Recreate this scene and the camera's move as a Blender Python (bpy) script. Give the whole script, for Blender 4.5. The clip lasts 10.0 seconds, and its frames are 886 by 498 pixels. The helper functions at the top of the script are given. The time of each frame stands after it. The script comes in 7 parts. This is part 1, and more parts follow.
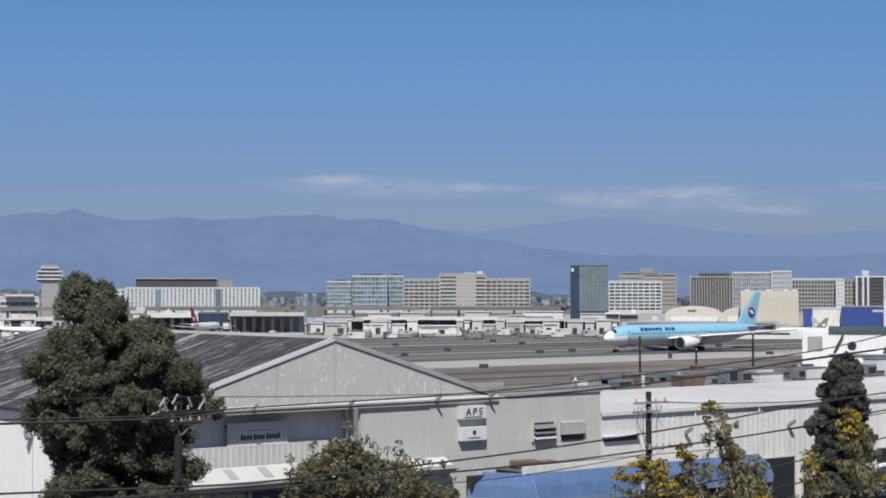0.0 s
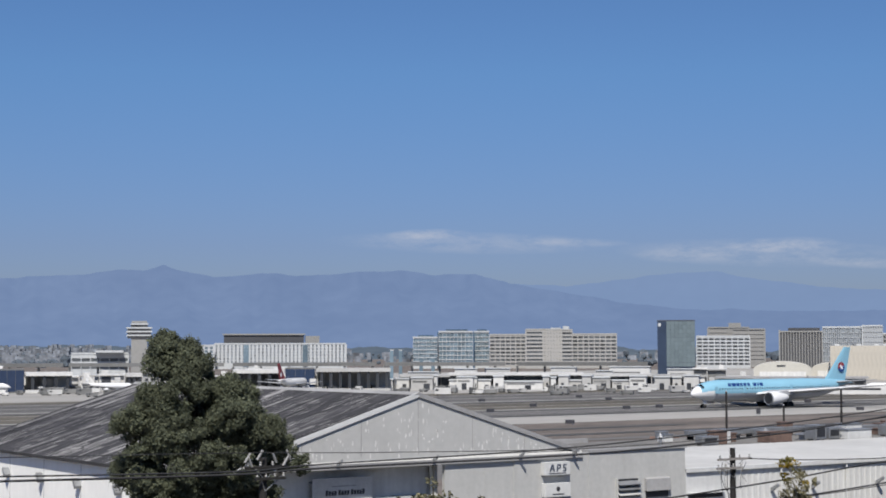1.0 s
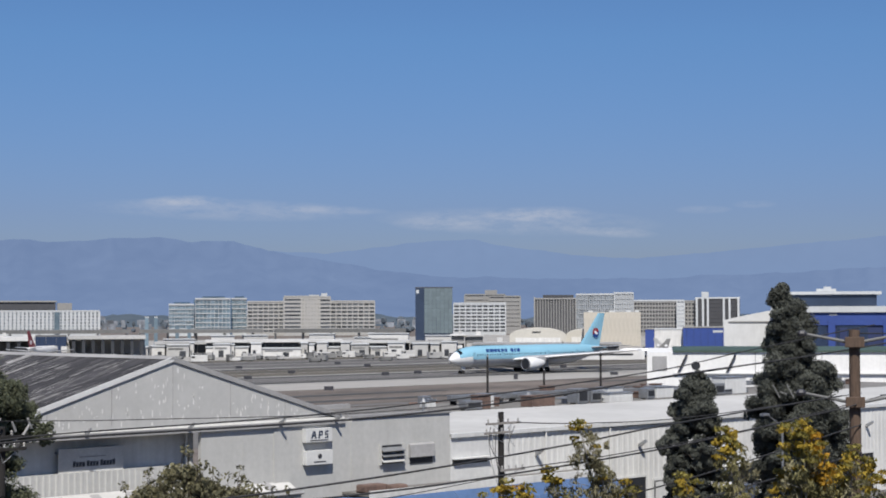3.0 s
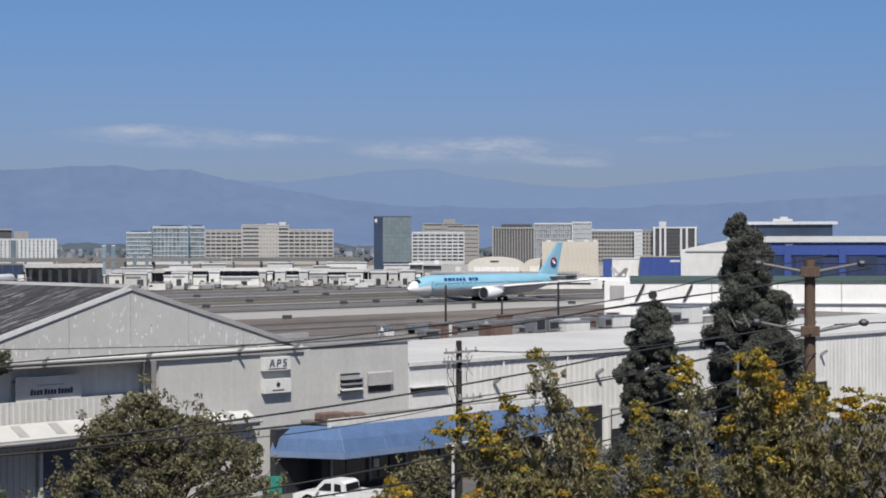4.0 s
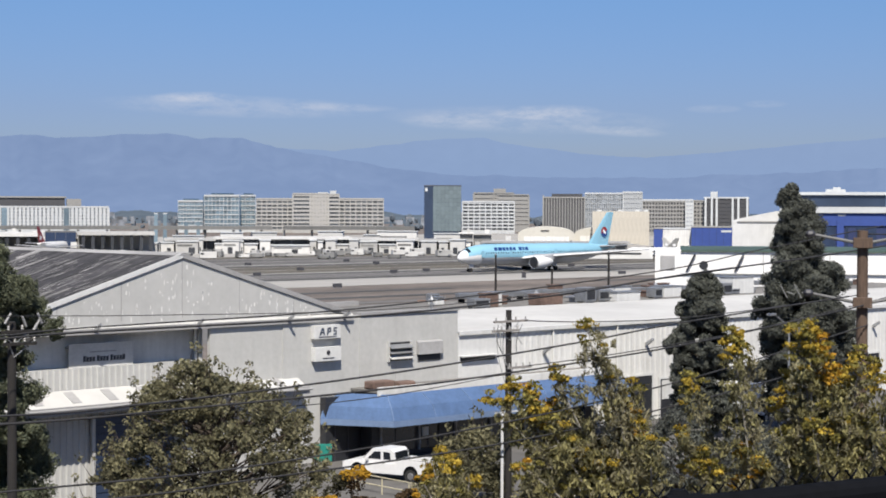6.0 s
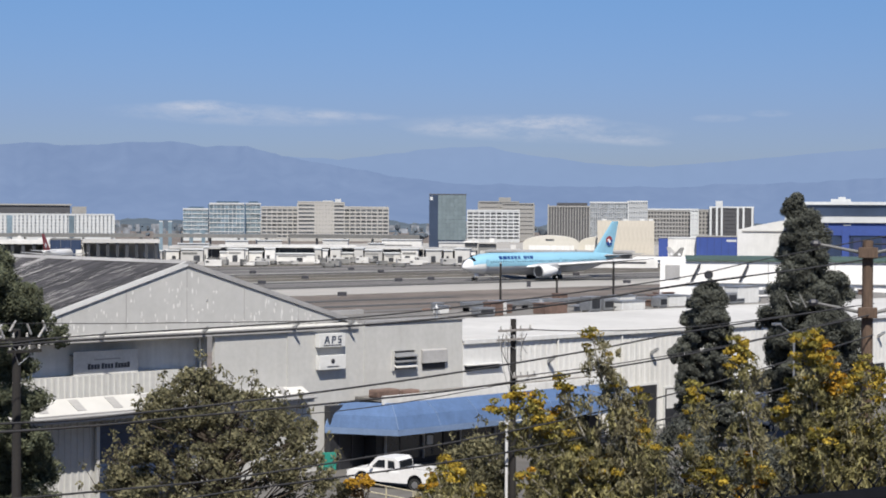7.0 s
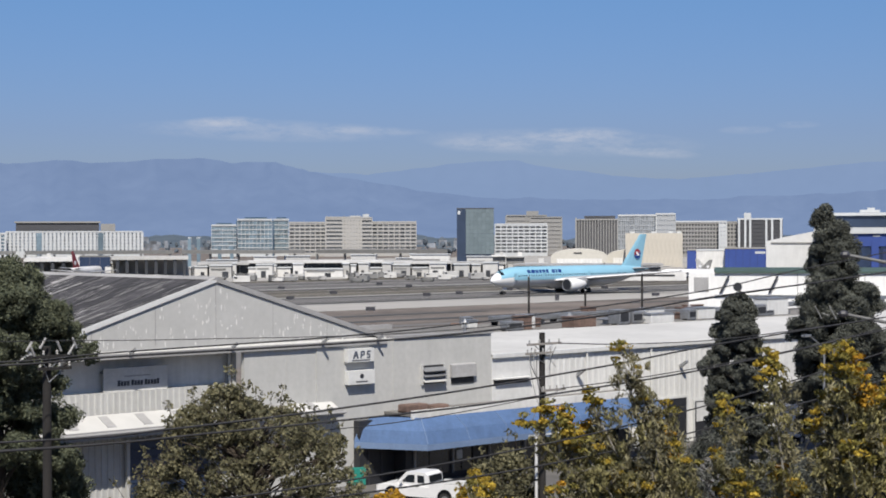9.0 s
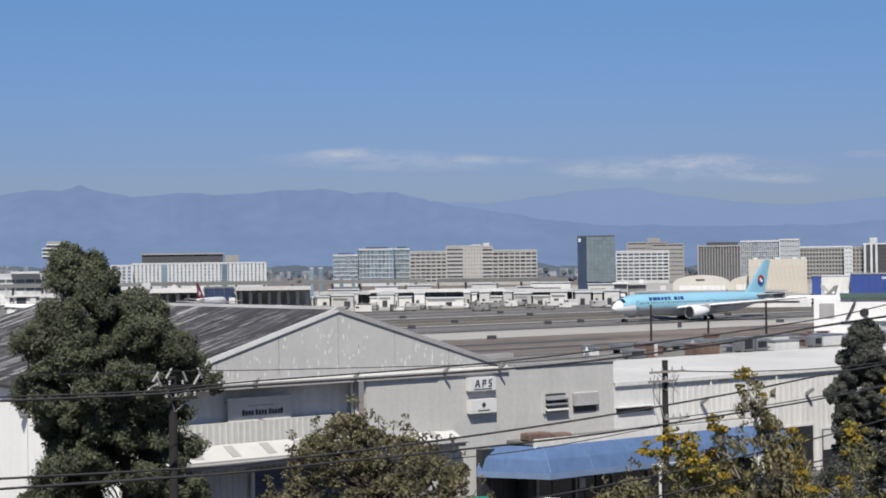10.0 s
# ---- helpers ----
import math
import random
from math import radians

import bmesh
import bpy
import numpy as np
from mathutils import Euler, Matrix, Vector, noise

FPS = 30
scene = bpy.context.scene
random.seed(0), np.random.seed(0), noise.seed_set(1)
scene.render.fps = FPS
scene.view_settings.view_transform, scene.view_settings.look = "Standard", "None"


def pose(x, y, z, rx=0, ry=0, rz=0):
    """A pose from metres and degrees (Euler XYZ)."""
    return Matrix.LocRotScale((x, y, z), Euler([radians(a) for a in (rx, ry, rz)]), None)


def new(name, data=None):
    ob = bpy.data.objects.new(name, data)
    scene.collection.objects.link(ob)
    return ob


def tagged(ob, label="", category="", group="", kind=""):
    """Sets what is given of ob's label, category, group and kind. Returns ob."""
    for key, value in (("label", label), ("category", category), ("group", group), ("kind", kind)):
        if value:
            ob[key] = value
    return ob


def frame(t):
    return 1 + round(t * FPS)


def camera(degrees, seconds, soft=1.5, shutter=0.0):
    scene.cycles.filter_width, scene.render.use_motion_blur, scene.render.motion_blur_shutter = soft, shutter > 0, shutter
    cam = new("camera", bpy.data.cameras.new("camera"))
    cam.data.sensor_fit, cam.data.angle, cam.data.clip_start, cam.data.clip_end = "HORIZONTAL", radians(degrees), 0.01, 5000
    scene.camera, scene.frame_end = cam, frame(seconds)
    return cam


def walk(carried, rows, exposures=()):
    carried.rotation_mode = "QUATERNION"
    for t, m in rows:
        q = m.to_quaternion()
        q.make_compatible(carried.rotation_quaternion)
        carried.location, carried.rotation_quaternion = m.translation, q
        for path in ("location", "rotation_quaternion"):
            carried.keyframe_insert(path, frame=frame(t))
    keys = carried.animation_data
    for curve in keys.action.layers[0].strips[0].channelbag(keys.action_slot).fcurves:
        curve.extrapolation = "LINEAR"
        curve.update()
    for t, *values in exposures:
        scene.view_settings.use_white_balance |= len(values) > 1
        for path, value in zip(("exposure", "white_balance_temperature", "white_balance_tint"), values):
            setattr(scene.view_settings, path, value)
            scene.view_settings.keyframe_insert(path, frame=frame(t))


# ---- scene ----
cam = camera(29.292, 10.0, soft=1.85)
EYE = (0.0, 0.0, 16.4)
# seconds, heading (degrees from north to east), tilt, roll, metres back along the heading
PATH = [
    (0.0, 38.209, 1.43, -0.001, 3.8),
    (0.5, 34.352, 1.79, -0.279, 4.5),
    (1.0, 35.298, 3.30, -0.118, 4.5),
    (1.5, 38.308, 3.616, 0.081, 0),
    (2.0, 40.892, 3.973, 0.176, 0),
    (2.5, 43.039, 2.988, 0.073, 0),
    (3.0, 43.462, 2.184, -0.187, 0),
    (3.2, 44.285, 1.806, 0.026, 0),
    (4.3, 44.496, -1.227, 0.012, 0),
    (4.5, 43.984, -2.028, -0.049, 0),
    (4.9, 44.042, -3.036, -0.198, 0),
    (5.0, 43.218, -3.239, -0.388, 0),
    (5.5, 43.446, -1.472, -0.121, 0),
    (5.7, 43.316, -1.342, -0.019, 0),
    (6.8, 43.059, -1.155, 0.458, 0),
    (7.0, 42.999, -0.965, 0.331, 0),
    (7.5, 42.535, -1.077, 0.388, 0),
    (8.0, 43.260, -0.150, 0.738, 0),
    (8.5, 40.938, -0.105, 0.435, 0),
    (9.0, 42.055, -0.485, -0.149, 0),
    (9.5, 40.553, -0.029, -0.523, 0),
    (10.0, 37.988, 0.509, -0.688, 0),
]


def aim(az, tilt, roll, back):
    s, c = math.sin(radians(az)), math.cos(radians(az))
    return pose(EYE[0] - s * back, EYE[1] - c * back, EYE[2] + 0.078 * back, 90 + tilt, 0, -az) @ pose(0, 0, 0, 0, 0, roll)


walk(cam, [(t, aim(*r)) for t, *r in PATH], exposures=[(0.0, 0.55, 6600, 9), (3.2, 0.55, 6620, 9), (4.3, 0.62, 6780, 9), (4.9, 0.82, 6760, 9), (5.5, 0.88, 6850, 9), (8.0, 0.77, 6840, 9), (10.0, 0.67, 6760, 9)])

# ---- world, sun ----
SUN_AZ, SUN_EL = 220.0, 53.0     # degrees from north to east; above the horizon
world = bpy.data.worlds.new("world")
scene.world = world
world.use_nodes = True
wn, wl = world.node_tree.nodes, world.node_tree.links
wn.clear()


def wnode(kind, **kw):
    n = wn.new(kind)
    for k, v in kw.items():
        if k == "op":
            n.operation = v
        else:
            n.inputs[k].default_value = v
    return n


def wramp(stops, ease="LINEAR"):
    r = wn.new("ShaderNodeValToRGB")
    r.color_ramp.interpolation = ease
    while len(r.color_ramp.elements) < len(stops):
        r.color_ramp.elements.new(0.5)
    for e, (p, c) in zip(r.color_ramp.elements, stops):
        e.position, e.color = p, (c if len(c) == 4 else (*c, 1))
    return r


sky = wn.new("ShaderNodeTexSky")
sky.sky_type, sky.sun_disc = "NISHITA", False
sky.sun_elevation, sky.sun_rotation = radians(SUN_EL), radians(SUN_AZ)
sky.air_density, sky.dust_density, sky.ozone_density = 1.0, 0.6, 3.0
wtc = wn.new("ShaderNodeTexCoord")
wsep = wn.new("ShaderNodeSeparateXYZ")
wl.new(wtc.outputs["Generated"], wsep.inputs[0])
# blue haze that thins with height above the horizon
tint = wramp([(0.0, (0.40, 0.47, 0.76)), (0.06, (0.40, 0.47, 0.76)), (0.16, (0.415, 0.590, 0.85)), (0.5, (0.40, 0.53, 0.76))])
wl.new(wsep.outputs["Z"], tint.inputs[0])
mul = wn.new("ShaderNodeMixRGB")
mul.blend_type = "MULTIPLY"
mul.inputs[0].default_value = 1.0
wl.new(sky.outputs[0], mul.inputs[1])
wl.new(tint.outputs[0], mul.inputs[2])
# thin streaks of cloud over the far ridges
wmap = wn.new("ShaderNodeMapping")
wmap.inputs["Scale"].default_value = (34.0, 34.0, 120.0)
wmap.inputs["Location"].default_value = (0.35, 0.2, 0.0)
wl.new(wtc.outputs["Generated"], wmap.inputs[0])
wno = wnode("ShaderNodeTexNoise", Scale=1.0, Detail=8.0, Roughness=0.70)
wl.new(wmap.outputs[0], wno.inputs["Vector"])
cloud = wramp([(0.30, (0, 0, 0)), (0.68, (1, 1, 1))], "EASE")
wl.new(wno.outputs["Fac"], cloud.inputs[0])
waz = wnode("ShaderNodeMath", op="ARCTAN2")
wl.new(wsep.outputs["X"], waz.inputs[0])
wl.new(wsep.outputs["Y"], waz.inputs[1])


def wmath(op, a, b):
    n = wn.new("ShaderNodeMath")
    n.operation = op
    for k, v in ((0, a), (1, b)):
        if isinstance(v, (int, float)):
            n.inputs[k].default_value = v
        else:
            wl.new(v, n.inputs[k])
    return n.outputs[0]


def bank(az, half, el, thick, fall):
    """A lens-shaped bank of thin cloud round a bearing and a height, in degrees."""
    d = wmath("SUBTRACT", waz.outputs[0], radians(az))
    u = wmath("POWER", wmath("ABSOLUTE", wmath("DIVIDE", d, radians(half)), 0), 2.0)
    mid = wmath("ADD", wmath("MULTIPLY", d, fall), radians(el))
    v = wmath("POWER", wmath("ABSOLUTE", wmath("DIVIDE", wmath("SUBTRACT", wsep.outputs["Z"], mid), radians(thick)), 0), 2.0)
    return wmath("MAXIMUM", wmath("SUBTRACT", 1.0, wmath("ADD", u, v)), 0.0)


BANKS = [(36.2, 5.0, 3.5, 0.40, -0.02, 0.75), (34.8, 1.5, 3.8, 0.20, 0.02, 1.1), (39.6, 2.2, 3.5, 0.16, -0.02, 0.6), (46.0, 5.0, 3.1, 0.50, -0.03, 0.8),
         (46.6, 2.0, 3.36, 0.27, 0.02, 1.0), (49.2, 1.6, 2.72, 0.20, -0.06, 0.8), (52.2, 1.0, 3.45, 0.16, 0.0, 0.5), (53.9, 0.8, 3.6, 0.14, 0.0, 0.5), (43.4, 1.8, 3.05, 0.3, 0.0, 0.5)]
banks = None
for *shape, gain in BANKS:
    one = wmath("MULTIPLY", bank(*shape), gain)
    banks = one if banks is None else wmath("ADD", banks, one)
cm = wnode("ShaderNodeMath", op="MULTIPLY")
wl.new(cloud.outputs[0], cm.inputs[0])
wl.new(banks, cm.inputs[1])
cm2 = wnode("ShaderNodeMath", op="MULTIPLY")
cm2.inputs[1].default_value = 0.46
wl.new(cm.outputs[0], cm2.inputs[0])
cmix = wn.new("ShaderNodeMixRGB")
cmix.inputs[2].default_value = (5.0, 5.3, 6.2, 1)
wl.new(cm2.outputs[0], cmix.inputs[0])
wl.new(mul.outputs[0], cmix.inputs[1])
bg = wn.new("ShaderNodeBackground")
bg.inputs["Strength"].default_value = 0.07
wl.new(cmix.outputs[0], bg.inputs["Color"])
wout = wn.new("ShaderNodeOutputWorld")
wl.new(bg.outputs[0], wout.inputs["Surface"])

sun_data = bpy.data.lights.new("sun", "SUN")
sun_data.energy, sun_data.angle, sun_data.color = 4.05, radians(0.5), (1.0, 0.965, 0.92)
sun = new("sun", sun_data)
_sd = Vector((math.sin(radians(SUN_AZ)) * math.cos(radians(SUN_EL)), math.cos(radians(SUN_AZ)) * math.cos(radians(SUN_EL)), math.sin(radians(SUN_EL))))
sun.rotation_mode = "QUATERNION"
sun.rotation_quaternion = _sd.to_track_quat("Z", "Y")
sun.location = (0, 0, 60)


# ---- materials ----
def mat(name, base, rough=0.7, metal=0.0, big=(0.3, 0.25), fine=(8.0, 0.2), bump=0.0, piece=0.0, streak=0.0, spec=0.5, stretch=(1, 1, 1)):
    """Painted or raw surface: broad stains, fine grain, optional drips and a shade of its own per object."""
    m = bpy.data.materials.new(name)
    m.use_nodes = True
    nt = m.node_tree
    N, L = nt.nodes, nt.links
    b = N["Principled BSDF"]
    b.inputs["Roughness"].default_value, b.inputs["Metallic"].default_value = rough, metal
    b.inputs["Specular IOR Level"].default_value = spec
    tc = N.new("ShaderNodeTexCoord")
    mp = N.new("ShaderNodeMapping")
    mp.inputs["Scale"].default_value = stretch
    L.new(tc.outputs["Object"], mp.inputs[0])
    fac = None

    def noise_val(scale, amount, vec, detail=4):
        n = N.new("ShaderNodeTexNoise")
        n.inputs["Scale"].default_value, n.inputs["Detail"].default_value = scale, detail
        L.new(vec, n.inputs["Vector"])
        r = N.new("ShaderNodeMapRange")
        r.inputs["From Min"].default_value, r.inputs["From Max"].default_value = 0.3, 0.7
        r.inputs["To Min"].default_value, r.inputs["To Max"].default_value = 1 - amount, 1 + amount * 0.6
        L.new(n.outputs["Fac"], r.inputs["Value"])
        return n, r.outputs[0]

    def times(a, c):
        if a is None:
            return c
        x = N.new("ShaderNodeMath")
        x.operation = "MULTIPLY"
        L.new(a, x.inputs[0])
        L.new(c, x.inputs[1])
        return x.outputs[0]

    n1, v = noise_val(big[0], big[1], mp.outputs[0])
    fac = times(fac, v)
    n2, v = noise_val(fine[0], fine[1], mp.outputs[0], 6)
    fac = times(fac, v)
    if streak:
        m2 = N.new("ShaderNodeMapping")
        m2.inputs["Scale"].default_value = (2.2, 2.2, 0.16)
        L.new(tc.outputs["Object"], m2.inputs[0])
        _, v = noise_val(1.0, streak, m2.outputs[0], 5)
        fac = times(fac, v)
    if piece:
        oi = N.new("ShaderNodeObjectInfo")
        r = N.new("ShaderNodeMapRange")
        r.inputs["To Min"].default_value, r.inputs["To Max"].default_value = 1 - piece, 1 + piece * 0.6
        L.new(oi.outputs["Random"], r.inputs["Value"])
        fac = times(fac, r.outputs[0])
    mix = N.new("ShaderNodeVectorMath")
    mix.operation = "SCALE"
    mix.inputs[0].default_value = base
    L.new(fac, mix.inputs["Scale"])
    L.new(mix.outputs[0], b.inputs["Base Color"])
    if bump:
        bp = N.new("ShaderNodeBump")
        bp.inputs["Strength"].default_value, bp.inputs["Distance"].default_value = bump, 0.03
        L.new(n2.outputs["Fac"], bp.inputs["Height"])
        L.new(bp.outputs[0], b.inputs["Normal"])
    return m


def leaf_mat(name, dark, light, veil=0.34):
    """Leaves that differ one by one; veil is the share of light that passes through them."""
    m = bpy.data.materials.new(name)
    m.use_nodes = True
    N, L = m.node_tree.nodes, m.node_tree.links
    b = N["Principled BSDF"]
    b.inputs["Roughness"].default_value = 0.75
    b.inputs["Specular IOR Level"].default_value = 0.06
    g = N.new("ShaderNodeNewGeometry")
    r = N.new("ShaderNodeValToRGB")
    stops = [(0.0, dark), (0.85, light)]
    while len(r.color_ramp.elements) < len(stops):
        r.color_ramp.elements.new(0.5)
    for e, (p, c) in zip(r.color_ramp.elements, stops):
        e.position, e.color = p, (*c, 1)
    L.new(g.outputs["Random Per Island"], r.inputs[0])
    tc = N.new("ShaderNodeTexCoord")
    n = N.new("ShaderNodeTexNoise")
    n.inputs["Scale"].default_value = 0.8
    L.new(tc.outputs["Object"], n.inputs["Vector"])
    mr = N.new("ShaderNodeMapRange")
    mr.inputs["From Min"].default_value, mr.inputs["From Max"].default_value = 0.3, 0.7
    mr.inputs["To Min"].default_value, mr.inputs["To Max"].default_value = 0.65, 1.3
    L.new(n.outputs["Fac"], mr.inputs["Value"])
    v = N.new("ShaderNodeVectorMath")
    v.operation = "SCALE"
    L.new(r.outputs[0], v.inputs[0])
    L.new(mr.outputs[0], v.inputs["Scale"])
    L.new(v.outputs[0], b.inputs["Base Color"])
    tr = N.new("ShaderNodeBsdfTranslucent")
    L.new(v.outputs[0], tr.inputs["Color"])
    mx = N.new("ShaderNodeMixShader")
    mx.inputs[0].default_value = veil
    L.new(b.outputs[0], mx.inputs[1])
    L.new(tr.outputs[0], mx.inputs[2])
    L.new(mx.outputs[0], N["Material Output"].inputs["Surface"])
    return m


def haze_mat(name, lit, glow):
    """A far ridge seen through miles of bright air: the air's light is put in as emission."""
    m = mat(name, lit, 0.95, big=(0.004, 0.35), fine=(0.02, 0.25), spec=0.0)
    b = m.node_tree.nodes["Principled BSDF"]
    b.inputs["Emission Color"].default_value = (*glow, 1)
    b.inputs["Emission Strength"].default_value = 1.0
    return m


WHITE = mat("white_paint", (0.55, 0.55, 0.54), 0.6, big=(0.25, 0.08), fine=(3, 0.06), streak=0.06)
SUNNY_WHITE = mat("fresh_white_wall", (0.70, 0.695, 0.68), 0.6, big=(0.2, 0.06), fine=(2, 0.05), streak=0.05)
# brighter than the other whites, to make up for weak sun on this wall
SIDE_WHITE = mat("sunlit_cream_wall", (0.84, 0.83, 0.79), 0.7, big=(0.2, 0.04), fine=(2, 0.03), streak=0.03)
RIB_WALL = mat("grey_ribbed_metal", (0.40, 0.395, 0.38), 0.7, big=(0.3, 0.07), fine=(4, 0.05), streak=0.06)
CREAM_WALL = mat("pale_metal_wall", (0.60, 0.595, 0.575), 0.65, big=(0.3, 0.10), fine=(4, 0.06), streak=0.12)
GREY_WALL = mat("weathered_grey_wall", (0.414, 0.411, 0.396), 0.75, big=(0.35, 0.07), fine=(3.0, 0.06), streak=0.05)
GABLE = mat("flaking_gable_paint", (0.412, 0.409, 0.397), 0.8, big=(0.5, 0.05), fine=(2.6, 0.05), streak=0.04)
FASCIA = mat("grey_fascia", (0.296, 0.292, 0.289), 0.6, big=(0.3, 0.15), fine=(4, 0.1))
DARK_ROOF = mat("tarred_roof", (0.036, 0.035, 0.037), 0.9, big=(0.25, 0.35), fine=(5, 0.25), bump=0.4)
ROOF_STRIP = mat("worn_roof_sheet", (0.046, 0.044, 0.047), 0.85, big=(0.4, 0.45), fine=(3, 0.3), piece=0.55, stretch=(1, 0.3, 1))
PALE_STRIP = mat("bleached_roof_sheet", (0.225, 0.218, 0.215), 0.85, big=(0.5, 0.4), fine=(3, 0.4), piece=0.4, stretch=(1, 0.3, 1))
BLEACH = mat("bleached_tar", (0.36, 0.35, 0.345), 0.9, big=(0.6, 0.4), fine=(3, 0.3), piece=0.3)
FLAT_ROOF = mat("gravel_roof", (0.165, 0.158, 0.148), 0.95, big=(0.12, 0.3), fine=(2.0, 0.2))
WHITE_ROOF = mat("white_coated_roof", (0.45, 0.445, 0.43), 0.7, big=(0.1, 0.12), fine=(1.0, 0.06))
STEEL = mat("galvanised_steel", (0.311, 0.318, 0.326), 0.45, 0.6, big=(0.8, 0.2), fine=(8, 0.15))
BLACK = mat("black_metal", (0.0045, 0.005, 0.0065), 0.85, big=(2, 0.2), fine=(20, 0.2), spec=0.06)
# near-black for unlit depth in openings and for shade under the awning
DARK = mat("dark_opening_and_shade", (0.02, 0.021, 0.025), 0.5, big=(1, 0.2), fine=(8, 0.2))
GLASS = mat("dark_window_glass", (0.02, 0.026, 0.034), 0.08, big=(0.3, 0.3), fine=(2, 0.1), spec=0.8, piece=0.4)
BLUE_AWN = mat("blue_canvas", (0.060, 0.112, 0.225), 0.8, big=(0.5, 0.09), fine=(6, 0.1), streak=0.12)
BLUE_AWN2 = mat("faded_blue_valance", (0.125, 0.185, 0.30), 0.8, big=(0.6, 0.15), fine=(8, 0.1))
BLUE_DOOR = mat("blue_roller_door", (0.022, 0.037, 0.074), 0.5, big=(0.5, 0.2), fine=(6, 0.1))
WOOD_POLE = mat("creosoted_pole", (0.017, 0.015, 0.014), 0.9, big=(1, 0.3), fine=(12, 0.3), bump=0.3)
BROWN_POLE = mat("weathered_brown_pole", (0.096, 0.063, 0.044), 0.9, big=(1, 0.3), fine=(10, 0.3), bump=0.3, stretch=(3, 3, 0.4))
GREY_WOOD = mat("grey_crossarm", (0.222, 0.207, 0.192), 0.85, big=(2, 0.2), fine=(12, 0.2))
PORCELAIN = mat("grey_insulator", (0.333, 0.326, 0.311), 0.3, big=(4, 0.1), fine=(20, 0.1))
CABLE = mat("black_cable", (0.025, 0.025, 0.027), 0.7, big=(1, 0.2), fine=(10, 0.2))
BARK = mat("bark", (0.056, 0.043, 0.033), 0.95, big=(1.5, 0.3), fine=(9, 0.3), bump=0.5, stretch=(2, 2, 0.5))
PALE_BARK = mat("pale_bark", (0.222, 0.207, 0.178), 0.95, big=(1.5, 0.3), fine=(9, 0.3), bump=0.4)
RUST = mat("brown_tarp", (0.141, 0.092, 0.074), 0.9, big=(1.0, 0.3), fine=(6, 0.2))
TEAL = mat("teal_plastic", (0.011, 0.192, 0.148), 0.5, big=(1, 0.15), fine=(8, 0.1))
RAIL_PAINT = mat("cream_rail_paint", (0.407, 0.370, 0.266), 0.6, big=(1, 0.2), fine=(10, 0.15))
SIGN_WHITE = mat("sign_white", (0.548, 0.548, 0.533), 0.5, big=(0.8, 0.1), fine=(6, 0.06))
SIGN_GREY = mat("faded_sign_grey", (0.50, 0.495, 0.48), 0.6, big=(0.8, 0.15), fine=(6, 0.08))
SIGN_SLATE = mat("sign_slate", (0.060, 0.075, 0.110), 0.5, big=(1, 0.1), fine=(6, 0.1))
SIGN_DARK = mat("sign_dark", (0.037, 0.037, 0.044), 0.5, big=(1, 0.1), fine=(6, 0.1))
CAR_WHITE = mat("white_car_paint", (0.640, 0.640, 0.640), 0.25, big=(0.5, 0.05), fine=(4, 0.04))
CAR_GLASS = mat("car_glass", (0.015, 0.018, 0.022), 0.06, big=(1, 0.1), fine=(4, 0.1), spec=0.8)
TYRE = mat("tyre_rubber", (0.02, 0.02, 0.02), 0.85, big=(2, 0.2), fine=(20, 0.2))
RIM = mat("alloy_rim", (0.370, 0.370, 0.377), 0.35, 0.8, big=(2, 0.1), fine=(20, 0.1))
LAMP_RED = mat("red_lens", (0.259, 0.015, 0.015), 0.3, big=(2, 0.1), fine=(20, 0.1))
LAMP_CLEAR = mat("clear_lens", (0.481, 0.481, 0.488), 0.2, big=(2, 0.1), fine=(20, 0.1))
JET_BLUE = mat("pale_blue_airliner_paint", (0.205, 0.400, 0.510), 0.35, big=(0.1, 0.05), fine=(1, 0.03))
JET_SILVER = mat("silver_belly_paint", (0.42, 0.43, 0.45), 0.35, 0.1, big=(0.1, 0.08), fine=(1, 0.05))
JET_WHITE = mat("white_airliner_paint", (0.640, 0.640, 0.640), 0.35, big=(0.1, 0.05), fine=(1, 0.03))
JET_GREY = mat("wing_grey", (0.311, 0.318, 0.333), 0.45, big=(0.2, 0.1), fine=(1, 0.06))
JET_DARK = mat("airliner_dark_blue", (0.009, 0.044, 0.178), 0.4, big=(0.2, 0.1), fine=(1, 0.06))
JET_RED = mat("airliner_red", (0.240, 0.030, 0.036), 0.4, big=(0.2, 0.1), fine=(1, 0.06))
JET_YELLOW = mat("airliner_yellow", (0.46, 0.31, 0.03), 0.4, big=(0.2, 0.1), fine=(1, 0.06))
ASPHALT = mat("street_asphalt", (0.055, 0.054, 0.055), 0.92, big=(0.15, 0.25), fine=(3, 0.25), bump=0.2)
DIRT = mat("dry_earth_and_grass", (0.136, 0.114, 0.098), 0.97, big=(0.05, 0.4), fine=(0.5, 0.35), stretch=(0.4, 1, 1))
LOT = mat("pale_concrete_lot", (0.105, 0.10, 0.095), 0.95, big=(0.06, 0.2), fine=(0.8, 0.2))
RUNWAY = mat("runway_asphalt", (0.122, 0.117, 0.111), 0.93, big=(0.02, 0.2), fine=(0.4, 0.18), stretch=(0.15, 1, 1))
RUNWAY_DARK = mat("dark_runway_asphalt", (0.052, 0.051, 0.050), 0.93, big=(0.02, 0.25), fine=(0.4, 0.2), stretch=(0.15, 1, 1))
